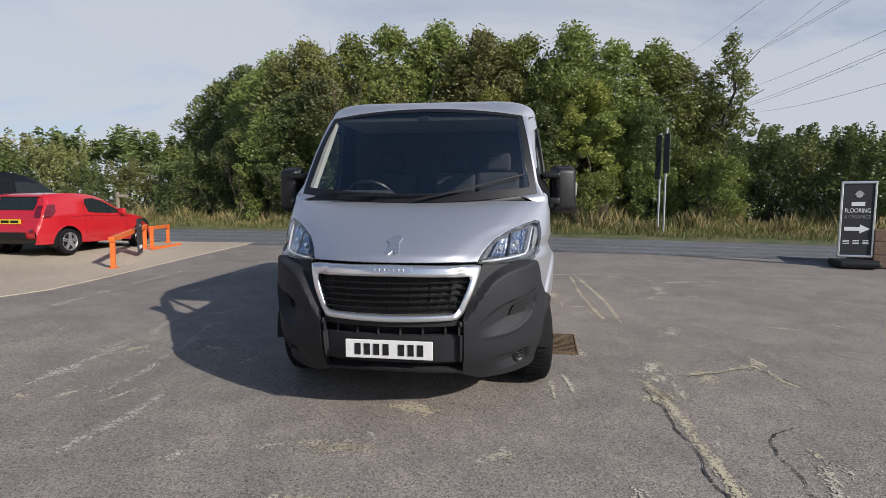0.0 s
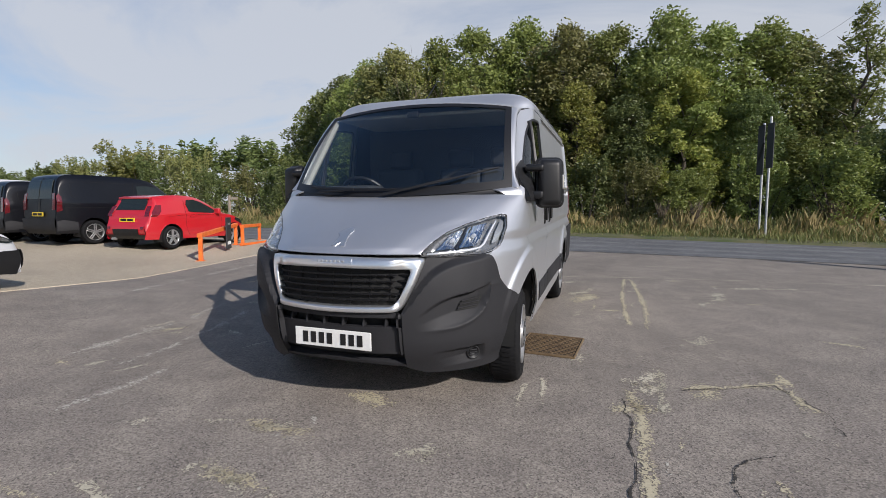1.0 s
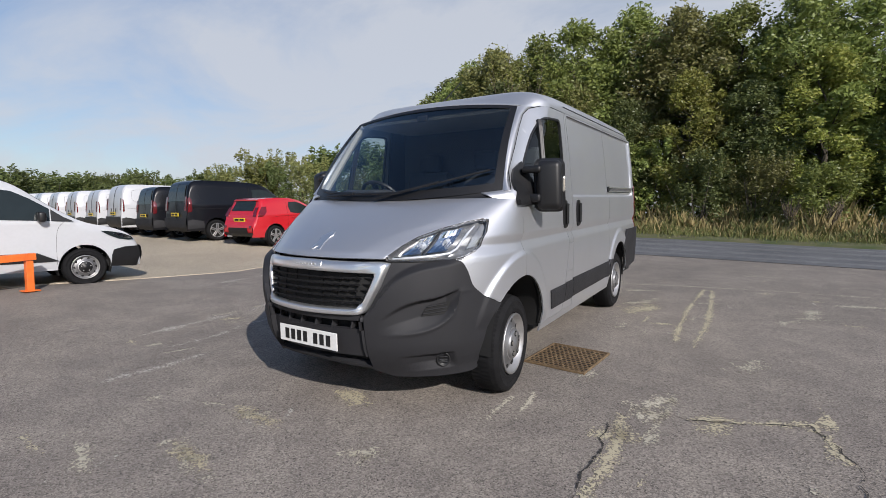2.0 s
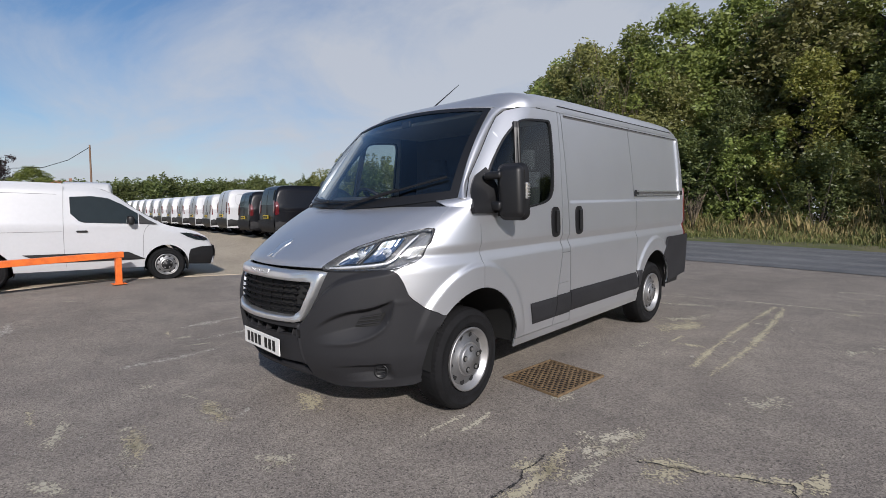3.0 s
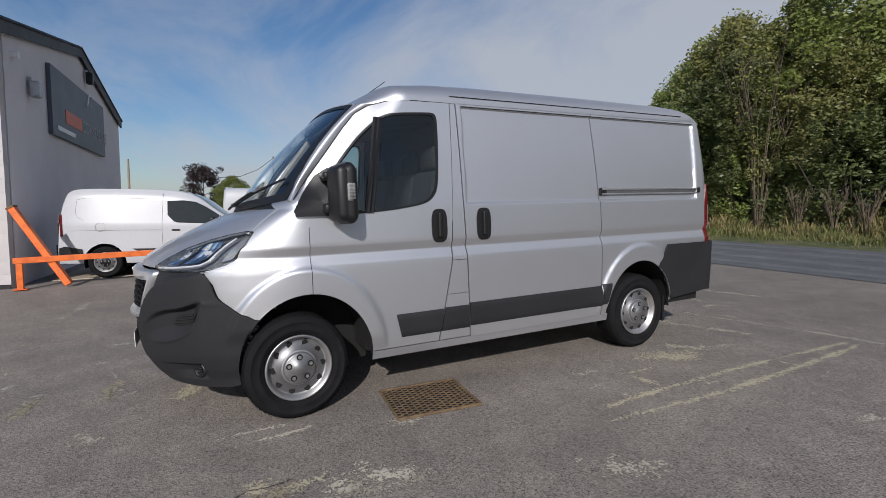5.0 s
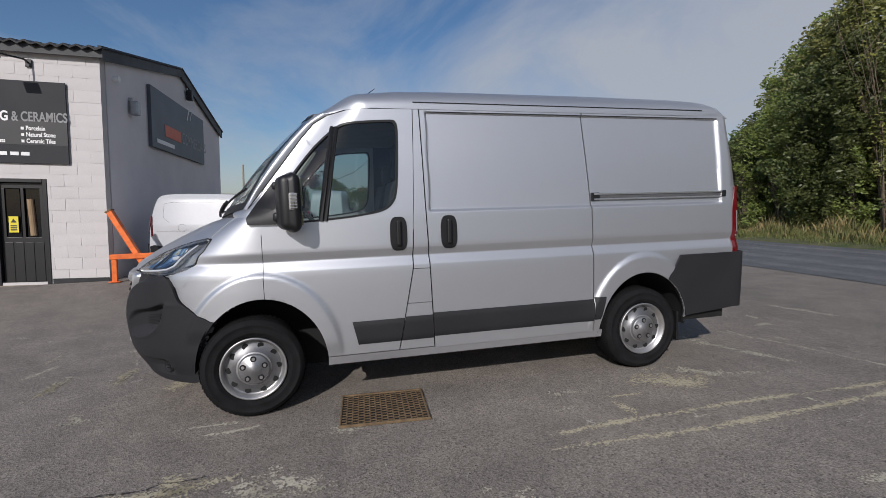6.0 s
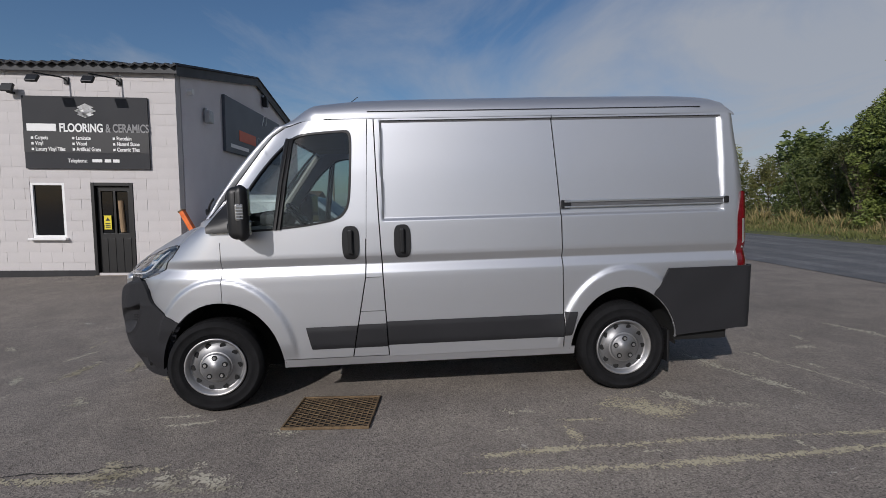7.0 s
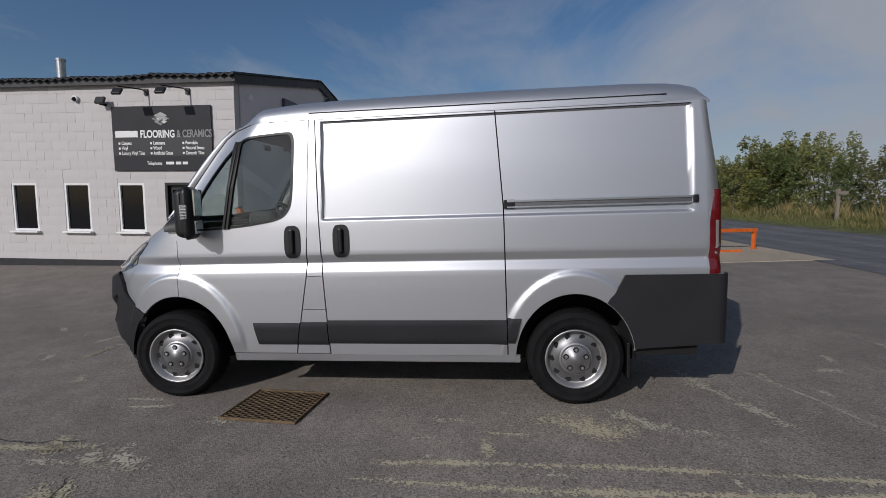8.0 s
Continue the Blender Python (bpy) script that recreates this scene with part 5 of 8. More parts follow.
# ---- mirrors, wipers, aerial ----
for sgn in (1, -1):
    bm = box_bm((0.215, 0.118, 0.375), (0, 0, 0), 0.052, segments=5)
    for v in bm.verts:
        # rounder towards the front, wider below the middle
        if v.co.y < 0:
            v.co.x *= 0.84
            v.co.z *= 0.93
            v.co.y *= 1.20
        v.co.x += sgn * 0.012 * (0.5 - v.co.z / 0.385)
    mm = Matrix.Translation((sgn * 1.118, 0.295, 1.425)) @ Matrix.Rotation(radians(sgn * 16), 4, "Z")
    mir = part("door_mirror", moved(bm, mm), BLACK, van, "tall black twin-glass door mirror", smooth=True)
    part("mirror_glass", moved(box_bm((0.14, 0.014, 0.18), (0, 0.063, 0.07), 0.002), mm), CHROME, mir, "upper mirror glass")
    part("mirror_glass", moved(box_bm((0.14, 0.014, 0.09), (0, 0.063, -0.10), 0.002), mm), CHROME, mir, "lower wide-angle glass")
    lens_ = part("indicator", moved(box_bm((0.020, 0.052, 0.110), (sgn * 0.103, 0.004, 0.005), 0.010), mm), AMBER, mir, "clear side indicator lens")
    for k in range(5):
        part("lens_rib", moved(box_bm((0.004, 0.042, 0.006), (sgn * 0.114, 0.004, -0.033 + 0.019 * k), 0.001), mm), SATIN, lens_)
    part("housing_seam", moved(box_bm((0.19, 0.004, 0.30), (0, -0.020, -0.01), 0.001), mm), DARK, mir)
    for z_, h_ in ((1.535, 0.050), (1.335, 0.060)):
        part("mirror_arm", box_bm((0.14, 0.085, h_), (sgn * 1.022, 0.235, z_), 0.018, segments=3), BLACK, mir, smooth=True)
    fill("mirror_base", [(0.030, 1.292), (0.022, 1.330), (0.085, 1.43), (0.17, 1.545), (0.26, 1.60), (0.30, 1.45), (0.30, 1.288)], (0.19, 1.38), sgn, BLACK, mir, "black mirror foot in the window's corner", out=0.026, thick=0.03)

for (u0, v0, u1, v1) in ((0.13, 0.045, 0.60, 0.050), (0.60, 0.040, 0.955, 0.190)):
    pts = [Vector(screen(u0 + (u1 - u0) * k / 10, v0 + (v1 - v0) * k / 10, 0.022)) for k in range(11)]
    part("wiper", tube_bm(pts, 0.008, 6), BLACK, van, "black wiper blade")
for (u0, v0, u1, v1) in ((0.20, 0.0, 0.38, 0.040), (0.52, 0.0, 0.78, 0.110)):
    pts = [Vector(screen(u0 + (u1 - u0) * k / 8, v0 + (v1 - v0) * k / 8, 0.035)) for k in range(9)]
    part("wiper_arm", tube_bm(pts, 0.010, 6), BLACK, van)
part("roof_aerial", tube_bm([(0.0, 0.62, 2.14), (0.0, 0.66, 2.17), (0.0, 1.0, 2.42)], [0.012, 0.006, 0.003], 6), BLACK, van, "thin raked roof aerial")

# ---- cab ----
part("cab_floor", box_bm((1.0, 1.3, 0.06), (0, 0.6, 0.55)), DARK, van)
part("bulkhead", box_bm((1.72, 0.04, 1.70), (0, 1.26, 1.22)), DASH, van, "dark cab bulkhead")
bm = box_bm((1.62, 0.46, 0.40), (0, 0.10, 1.09), 0.08, segments=3)
part("dashboard", bm, DASH, van, "dark grey dashboard")
part("dash_binnacle", box_bm((0.42, 0.26, 0.14), (-0.42, 0.13, 1.35), 0.05, segments=3), DASH, van)
for cx_, w_ in ((-0.45, 0.50), (0.18, 0.42), (0.60, 0.42)):
    seat = part("seat", box_bm((w_, 0.48, 0.16), (cx_, 0.80, 0.90), 0.05, segments=3), SEAT, van, "dark cloth cab seat")
    part("backrest", moved(box_bm((w_, 0.13, 0.66), (0, 0, 0.33), 0.05, segments=3), Matrix.Translation((cx_, 1.02, 0.95)) @ Matrix.Rotation(radians(-10), 4, "X")), SEAT, seat)
    part("headrest", box_bm((0.25, 0.09, 0.18), (cx_, 1.14, 1.70), 0.04, segments=3), SEAT, seat)
bm = bmesh.new()
R_, r_ = 0.20, 0.016
pts = [(R_ * math.cos(2 * math.pi * k / 32), R_ * math.sin(2 * math.pi * k / 32), 0) for k in range(33)]
bm = join_bm(tube_bm(pts, r_, 8), box_bm((0.36, 0.05, 0.02), (0, 0, 0), 0.008), box_bm((0.05, 0.18, 0.02), (0, -0.09, 0), 0.008), box_bm((0.15, 0.13, 0.04), (0, 0, 0), 0.03))
part("steering_wheel", moved(bm, Matrix.Translation((-0.45, 0.36, 1.34)) @ Matrix.Rotation(radians(-48), 4, "X")), BLACK, van, "black steering wheel")
for sgn in (1, -1):
    part("door_lining", box_bm((0.04, 0.95, 0.36), (sgn * 0.925, 0.60, 1.05), 0.015), DASH, van)
    part("pillar_trim", tube_bm([(sgn * 0.845, 0.06, 1.42), (sgn * 0.79, 0.48, 1.99)], 0.03, 6), TRIM, van, "pale pillar trim")
part("headlining", box_bm((1.55, 0.75, 0.03), (0, 0.86, 2.02), 0.01), TRIM, van, "pale headlining")
part("rear_view_mount", box_bm((0.10, 0.03, 0.05), (0, 0.36, 2.0), 0.01), BLACK, van)


# ---- shop: windows, door, signs, lamps ----
UP = Vector((0, 0, 1))


def front_text(s, z, off=0.05):
    o = FRONT @ Vector((s, off, z))
    ux, n_ = Vector((-FU.x, -FU.y, 0)), FRONT.to_3x3() @ Vector((0, 1, 0))
    n_.normalize()
    return Matrix(((ux.x, 0, n_.x, o.x), (ux.y, 0, n_.y, o.y), (0, 1, 0, o.z), (0, 0, 0, 1))) @ Matrix.Scale(SHOP_K, 4)


def gable_text(s, z, off=0.1):
    o = GABLE @ Vector((s, off, z))
    n_ = GABLE.to_3x3() @ Vector((0, 1, 0))
    n_.normalize()
    return Matrix(((GU.x, 0, n_.x, o.x), (GU.y, 0, n_.y, o.y), (0, 1, 0, o.z), (0, 0, 0, 1))) @ Matrix.Scale(SHOP_K, 4)


for k, (a, b) in enumerate(WINDOWS):
    w = thing(f"window_{k + 1}")
    tagged(w, "white-framed dark window in the block wall", "window", kind="structure")
    fr = 0.055
    bm = join_bm(box_bm((b - a, 0.07, fr), ((a + b) / 2, -0.05, WZ1 - fr / 2), 0.006), box_bm((b - a, 0.07, fr), ((a + b) / 2, -0.05, WZ0 + fr / 2), 0.006),
                 box_bm((fr, 0.07, WZ1 - WZ0 - 2 * fr), (a + fr / 2, -0.05, (WZ0 + WZ1) / 2), 0.006), box_bm((fr, 0.07, WZ1 - WZ0 - 2 * fr), (b - fr / 2, -0.05, (WZ0 + WZ1) / 2), 0.006))
    part("window_frame", moved(bm, FRONT), FRAMEW, w, "white plastic frame")
    part("pane", moved(box_bm((b - a - 2 * fr, 0.01, WZ1 - WZ0 - 2 * fr), ((a + b) / 2, -0.06, (WZ0 + WZ1) / 2)), FRONT), PANEGLASS, w, "dark glass")
    part("window_sill", moved(box_bm((b - a + 0.08, 0.12, 0.045), ((a + b) / 2, 0.035, WZ0 - 0.024), 0.008), FRONT), FRAMEW, w, "white sill")

dr = thing("door_1")
tagged(dr, "black part-glazed shop door with a yellow notice", "door", kind="structure")
xm = (DOOR_X0 + DOOR_X1) / 2
part("door_frame", moved(join_bm(box_bm((0.07, 0.12, DOOR_Z1 - DOOR_Z0), (DOOR_X0 + 0.035, -0.05, (DOOR_Z0 + DOOR_Z1) / 2), 0.006),
                                 box_bm((0.07, 0.12, DOOR_Z1 - DOOR_Z0), (DOOR_X1 - 0.035, -0.05, (DOOR_Z0 + DOOR_Z1) / 2), 0.006),
                                 box_bm((DOOR_X1 - DOOR_X0 - 0.14, 0.12, 0.07), (xm, -0.05, DOOR_Z1 - 0.035), 0.006)), FRONT), DOORBLACK, dr)
leaf_w = DOOR_X1 - DOOR_X0 - 0.15
part("door_leaf", moved(join_bm(box_bm((leaf_w, 0.045, 0.90), (xm, -0.09, DOOR_Z0 + 0.47), 0.005), box_bm((leaf_w, 0.045, 0.10), (xm, -0.09, DOOR_Z1 - 0.13), 0.005),
                                box_bm((0.08, 0.045, 0.92), (xm - leaf_w / 2 + 0.04, -0.09, 1.54), 0.004), box_bm((0.08, 0.045, 0.92), (xm + leaf_w / 2 - 0.04, -0.09, 1.54), 0.004),
                                box_bm((0.05, 0.045, 0.92), (xm, -0.09, 1.54), 0.004)), FRONT), DOORBLACK, dr, "black painted boards")
for s_ in (-1, 1):
    part("pane", moved(box_bm((leaf_w / 2 - 0.1, 0.008, 0.90), (xm + s_ * leaf_w / 4, -0.095, 1.54)), FRONT), PANEGLASS, dr, "dark door glass")
for k in range(4):
    part("door_board", moved(box_bm((leaf_w / 5.5, 0.012, 0.75), (xm + (k - 1.5) * leaf_w / 4.4, -0.064, DOOR_Z0 + 0.45), 0.004), FRONT), DOORBLACK, dr)
nt_ = part("notice", moved(box_bm((0.15, 0.006, 0.30), (xm + 0.15, -0.055, 1.33), 0.001), FRONT), YELLOW, dr, "yellow warning notice")
for k in range(3):
    part("bar", moved(box_bm((0.10, 0.003, 0.022), (xm + 0.15, -0.050, 1.23 + 0.038 * k)), FRONT), SIGNBLACK, nt_)
bm = bmesh.new()
tri = [bm.verts.new((xm + 0.15 + dx, -0.050, 1.365 + dz)) for dx, dz in ((-0.045, 0), (0.045, 0), (0, 0.075))]
bm.faces.new(tri)
part("triangle", moved(bm, FRONT), SIGNBLACK, nt_)
part("cardboard_tube", moved(rod_bm((xm - 0.15, -0.085, 1.12), (xm - 0.12, -0.085, 1.80), 0.055, 12), FRONT), CARD, dr, "brown roll standing behind the glass")
part("threshold", moved(box_bm((DOOR_X1 - DOOR_X0, 0.16, 0.06), (xm, 0.0, DOOR_Z0 - 0.01), 0.008), FRONT), TIMBER, dr)

# the fascia sign over the door
S0, S1, Z0_, Z1_ = 0.56, 3.06, 2.46, 3.95
SW, SH = S1 - S0, Z1_ - Z0_
sign = thing("shop_sign")
tagged(sign, "charcoal flooring-shop sign with white lettering on the wall", "sign")
part("panel", moved(box_bm((SW, 0.03, SH), ((S0 + S1) / 2, 0.025, (Z0_ + Z1_) / 2), 0.004), FRONT), SIGNGREY, sign)
part("band", moved(box_bm((SW, 0.006, SH * 0.30), ((S0 + S1) / 2, 0.042, Z0_ + SH * 0.375)), FRONT), SIGNBLACK, sign, "darker lettering band")


def sx(f):
    return S1 - f * SW


def sz(f):
    return Z1_ - f * SH


def quad_mark(parent, centre, hw, hh, mat, xf, skew=0.0):
    bm = bmesh.new()
    pts = [(-hw, 0), (0, hh), (hw, 0), (0, -hh)]
    vs_ = [bm.verts.new((x_ + centre[0], y_ + centre[1], 0.002)) for x_, y_ in pts]
    bm.faces.new(vs_)
    bmesh.ops.extrude_face_region(bm, geom=bm.faces[:])
    return part("tile_mark", bm, mat, parent, m=xf)


def tile_logo(parent, xf, size):
    for dx, dy, w_ in ((0.10, 0.42, 0.62), (-0.30, 0.02, 0.38), (0.10, -0.36, 0.62), (0.48, 0.02, 0.38)):
        quad_mark(parent, (dx * size, dy * size * 0.62), w_ * size * 0.92, w_ * size * 0.42, SIGNPALE, xf)


tile_logo(sign, front_text(sx(0.49), sz(0.20), 0.045), 0.30)
hT = 0.240
# the trade name's first word is a plain bar
part("name_bar", moved(box_bm((0.58, 0.006, 0.150), (sx(0.03) - 0.29, 0.044, sz(0.43)), 0.002), FRONT), SIGNPALE, sign, "plain white bar")
text_bm("FLOORING", hT, SIGNPALE, sign, front_text(sx(0.285), sz(0.485), 0.043), wide=0.735, bold=0.007)
text_bm("& CERAMICS", hT, SIGNMID, sign, front_text(sx(0.655), sz(0.485), 0.043), wide=0.655, bold=0.005)
for col, words in ((0.06, ("Carpets", "Vinyl", "Luxury Vinyl Tiles")), (0.385, ("Laminate", "Wood", "Artificial Grass")), (0.71, ("Porcelain", "Natural Stone", "Ceramic Tiles"))):
    for row, word in enumerate(words):
        z = sz(0.595 + 0.078 * row)
        part("bullet", moved(box_bm((0.045, 0.005, 0.05), (sx(col) - 0.022, 0.047, z + 0.03)), FRONT), SIGNPALE, sign)
        text_bm(word, 0.110, SIGNPALE, sign, front_text(sx(col) - 0.075, z, 0.046), wide=0.74, bold=0.0025)
text_bm("Telephone:", 0.110, SIGNPALE, sign, front_text(sx(0.34), sz(0.91), 0.043), wide=0.78, bold=0.0025)
for k, w_ in enumerate((0.20, 0.13, 0.13)):
    part("number_bar", moved(box_bm((w_, 0.005, 0.065), (sx(0.535 + (0, 0.10, 0.167)[k]) - w_ / 2, 0.044, sz(0.885)), 0.001), FRONT), SIGNPALE, sign)

# floodlights on arms above the sign
for s_ in (1.38, 2.42):
    fl = thing("floodlight")
    tagged(fl, "small black floodlight on an arm above the sign", "floodlight", group="wall floodlights")
    part("arm", moved(tube_bm([(s_ - 0.26, 0.0, 4.27), (s_ - 0.24, 0.12, 4.31), (s_, 0.55, 4.29)], 0.016, 6), FRONT), BLACK, fl)
    part("head", moved(moved(box_bm((0.22, 0.06, 0.16), (0, 0, 0), 0.012), Matrix.Translation((s_, 0.58, 4.17)) @ Matrix.Rotation(radians(35), 4, "X")), FRONT), BLACK, fl)
    part("wall_plate", moved(box_bm((0.10, 0.03, 0.14), (s_ - 0.26, 0.015, 4.27), 0.006), FRONT), BLACK, fl)
fl = thing("floodlight")
tagged(fl, "black floodlight fixed to the wall beside the sign", "floodlight", group="wall floodlights")
part("head", moved(moved(box_bm((0.23, 0.06, 0.17), (0, 0, 0), 0.012), Matrix.Translation((3.22, 0.16, 4.08)) @ Matrix.Rotation(radians(25), 4, "X")), FRONT), BLACK, fl)
part("bracket", moved(box_bm((0.06, 0.16, 0.05), (3.22, 0.08, 4.00), 0.006), FRONT), BLACK, fl)
dc = thing("dome_camera")
tagged(dc, "small white dome camera high on the front wall", "camera")
part("base", moved(rod_bm((3.98, 0.0, 4.16), (3.98, 0.06, 4.16), 0.07, 16), FRONT), FRAMEW, dc)
part("dome", moved(rod_bm((3.98, 0.06, 4.14), (3.98, 0.12, 4.13), 0.055, 16, 0.02), FRONT), BLACK, dc)
fb = thing("flue")
tagged(fb, "bright steel flue pipe above the roof edge", "flue")
part("pipe", moved(rod_bm((5.2, -0.9, EAVE + 0.05), (5.2, -0.9, EAVE + 0.85), 0.10, 16), FRONT), GALV, fb)
part("cap", moved(rod_bm((5.2, -0.9, EAVE + 0.82), (5.2, -0.9, EAVE + 0.87), 0.115, 16), FRONT), GALV, fb)

# gable sign, leaning dark board
gs = thing("gable_sign")
tagged(gs, "dark blue-grey vehicle dealer's sign on the gable", "sign")
GS0, GS1, GZ0, GZ1 = 2.30, 6.95, 3.13, 4.57
SIGNBLUE = material("slate_sign_panel", (0.075, 0.085, 0.105), 0.5, vary=0.06, scale=2)
part("panel", moved(box_bm((GS1 - GS0, 0.08, GZ1 - GZ0), ((GS0 + GS1) / 2, 0.05, (GZ0 + GZ1) / 2), 0.006), GABLE), SIGNBLUE, gs)
part("name_bar", moved(box_bm((1.30, 0.01, 0.30), (GS0 + 1.55, 0.095, GZ0 + 0.52), 0.004), GABLE), SIGNORANGE, gs, "plain orange bar")
text_bm("COMMERCIALS", 0.44, SIGNMID, gs, gable_text(GS0 + 2.3, GZ0 + 0.38, 0.092), wide=0.85)
part("number_bar", moved(box_bm((1.3, 0.01, 0.10), (GS0 + 0.95, 0.095, GZ0 + 0.18), 0.004), GABLE), SIGNPALE, gs)
part("emblem", moved(tube_bm([(GS0 + 2.8, 0.095, GZ0 + 1.1), (GS0 + 3.0, 0.095, GZ0 + 1.42), (GS0 + 3.3, 0.095, GZ0 + 1.45), (GS0 + 3.15, 0.095, GZ0 + 1.15)], 0.02, 5), GABLE), SIGNPALE, gs, "plain pale emblem strokes")
for s_, z_ in ((1.28, 3.80), (5.4, 5.02)):
    cm = thing("wall_lamp")
    tagged(cm, "small grey wall lamp on the gable", "lamp")
    part("body", moved(box_bm((0.20, 0.16, 0.30), (s_, 0.12, z_), 0.03), GABLE), GALV if s_ < 3 else BLACK, cm)
    part("bracket", moved(box_bm((0.08, 0.08, 0.08), (s_, 0.03, z_ + 0.18), 0.01), GABLE), GALV, cm)
al = thing("alarm_box")
tagged(al, "small round white sensor high on the gable", "sensor")
part("body", moved(rod_bm((0.55, 0.0, 4.22), (0.55, 0.12, 4.22), 0.06, 14), GABLE), FRAMEW, al)


# ---- orange steel rails ----
def rail_barrier(a, b, height, label):
    ob = thing("steel_barrier")
    tagged(ob, label, "barrier", group="orange barriers")
    A, B = Vector((a[0], a[1], gz(*a))), Vector((b[0], b[1], gz(*b)))
    ang = math.atan2(B.y - A.y, B.x - A.x)
    for p in (A, B):
        bm = box_bm((0.08, 0.08, height - 0.05), (0, 0, (height - 0.05) / 2), 0.006)
        post = part("post", moved(bm, Matrix.Translation(p) @ Matrix.Rotation(ang, 4, "Z")), ORANGE, ob)
        part("foot_plate", moved(box_bm((0.18, 0.16, 0.012), (0, 0, 0.020), 0.003), Matrix.Translation(p) @ Matrix.Rotation(ang, 4, "Z")), ORANGE, post)
    d = B - A
    bm = box_bm((d.length + 0.14, 0.10, 0.09), (0, 0, 0), 0.006)
    tilt = -math.asin(d.z / d.length)
    part("rail", moved(bm, Matrix.Translation((A + B) / 2 + UP * height) @ Matrix.Rotation(ang, 4, "Z") @ Matrix.Rotation(tilt, 4, "Y")), ORANGE, ob)
    return ob


rail_barrier((-5.70, -0.68), (-5.50, -3.16), 0.47, "orange steel rail barrier beside the white van")
rail_barrier((-6.62, 4.47), (-8.05, 7.05), 0.56, "orange steel rail barrier at the concrete's edge")
rail_barrier((-8.22, 7.50), (-8.98, 9.10), 0.50, "orange steel rail barrier along the yard's edge by the red car")
lb = thing("steel_bar", Matrix.Translation((-7.92, 7.62, gz(-7.92, 7.62) + 0.037)) @ Matrix.Rotation(radians(104), 4, "Z"))
tagged(lb, "orange steel bar lying on the ground by the rail", "bar")
part("bar", box_bm((1.5, 0.07, 0.06), (0, 0, 0), 0.006), ORANGE, lb)
part("end_plate", box_bm((0.02, 0.12, 0.07), (0.755, 0, 0), 0.004), ORANGE, lb)
br = thing("leaning_beam")
tagged(br, "orange steel beam leaning against the shop corner", "beam")
a_, b_ = Vector((-5.52, -2.55, gz(-5.52, -2.55) + 0.04)), Vector((-5.66, -3.26, 1.36))
bm = box_bm((0.10, 0.10, (b_ - a_).length), (0, 0, 0), 0.008)
part("bar", moved(bm, Matrix.Translation((a_ + b_) / 2) @ (b_ - a_).to_track_quat("Z", "Y").to_matrix().to_4x4()), ORANGE, br)
part("end_cap", moved(box_bm((0.12, 0.12, 0.03), (0, 0, 0), 0.005), Matrix.Translation(b_) @ (b_ - a_).to_track_quat("Z", "Y").to_matrix().to_4x4()), RUST, br)
bd = thing("board_sign", Matrix.Translation((-7.40, 6.10, gz(-7.4, 6.1))) @ Matrix.Rotation(radians(31), 4, "Z") @ Matrix.Scale(0.80, 4))
tagged(bd, "black advertising board tied to the orange rail", "sign")
part("panel", box_bm((0.035, 0.62, 0.98), (0, 0, 0.56), 0.01), SIGNGREY, bd)
part("band", box_bm((0.006, 0.56, 0.30), (0.021, 0, 0.52), 0.001), SIGNBLACK, bd)
part("text_bar", box_bm((0.006, 0.40, 0.10), (0.021, 0, 0.26), 0.001), SIGNPALE, bd, "pale bar of small print")
part("text_bar", box_bm((0.006, 0.30, 0.06), (0.021, 0, 0.85), 0.001), SIGNMID, bd)

# ---- iron drain grating ----
gr = thing("drain_grating", Matrix.Translation((1.095, 0.845, gz(0, 0.845))) @ pose(0, 0, 0, math.degrees(math.atan(SLOPE)), 0, -5))
tagged(gr, "rusty iron drain grating set in the tarmac", "grating")
gw, gl_ = 0.50, 0.57
# no real depth: a flat dark sheet gives the holes their shade
part("pit", box_bm((gw, gl_, 0.004), (0, 0, 0.004)), DARK, gr)
part("frame", join_bm(box_bm((0.013, gl_ + 0.013, 0.018), (-gw / 2, 0, 0.010), 0.003), box_bm((0.013, gl_ + 0.013, 0.018), (gw / 2, 0, 0.010), 0.003),
                      box_bm((gw - 0.013, 0.013, 0.018), (0, -gl_ / 2, 0.010), 0.003), box_bm((gw - 0.013, 0.013, 0.018), (0, gl_ / 2, 0.010), 0.003)), RUST, gr)
ny = 15
for k in range(ny):
    y_ = -gl_ / 2 + gl_ * (k + 0.5) / ny
    part("bar", box_bm((gw - 0.03, gl_ / ny * 0.26, 0.006), (0, y_ + gl_ / ny * 0.5, 0.011), 0.002), RUST, gr)
    bms = []
    for j in range(12):
        x_ = -gw / 2 + gw * (j + (0.5 if k % 2 else 0.0)) / 12
        if abs(x_) < gw / 2 - 0.015:
            bms.append(box_bm((0.011, gl_ / ny * 0.80, 0.005), (x_, y_, 0.0105), 0.001))
    cr = part("cross_rib", join_bm(*bms), RUST, gr)
    cr["kind"] = "stuff"

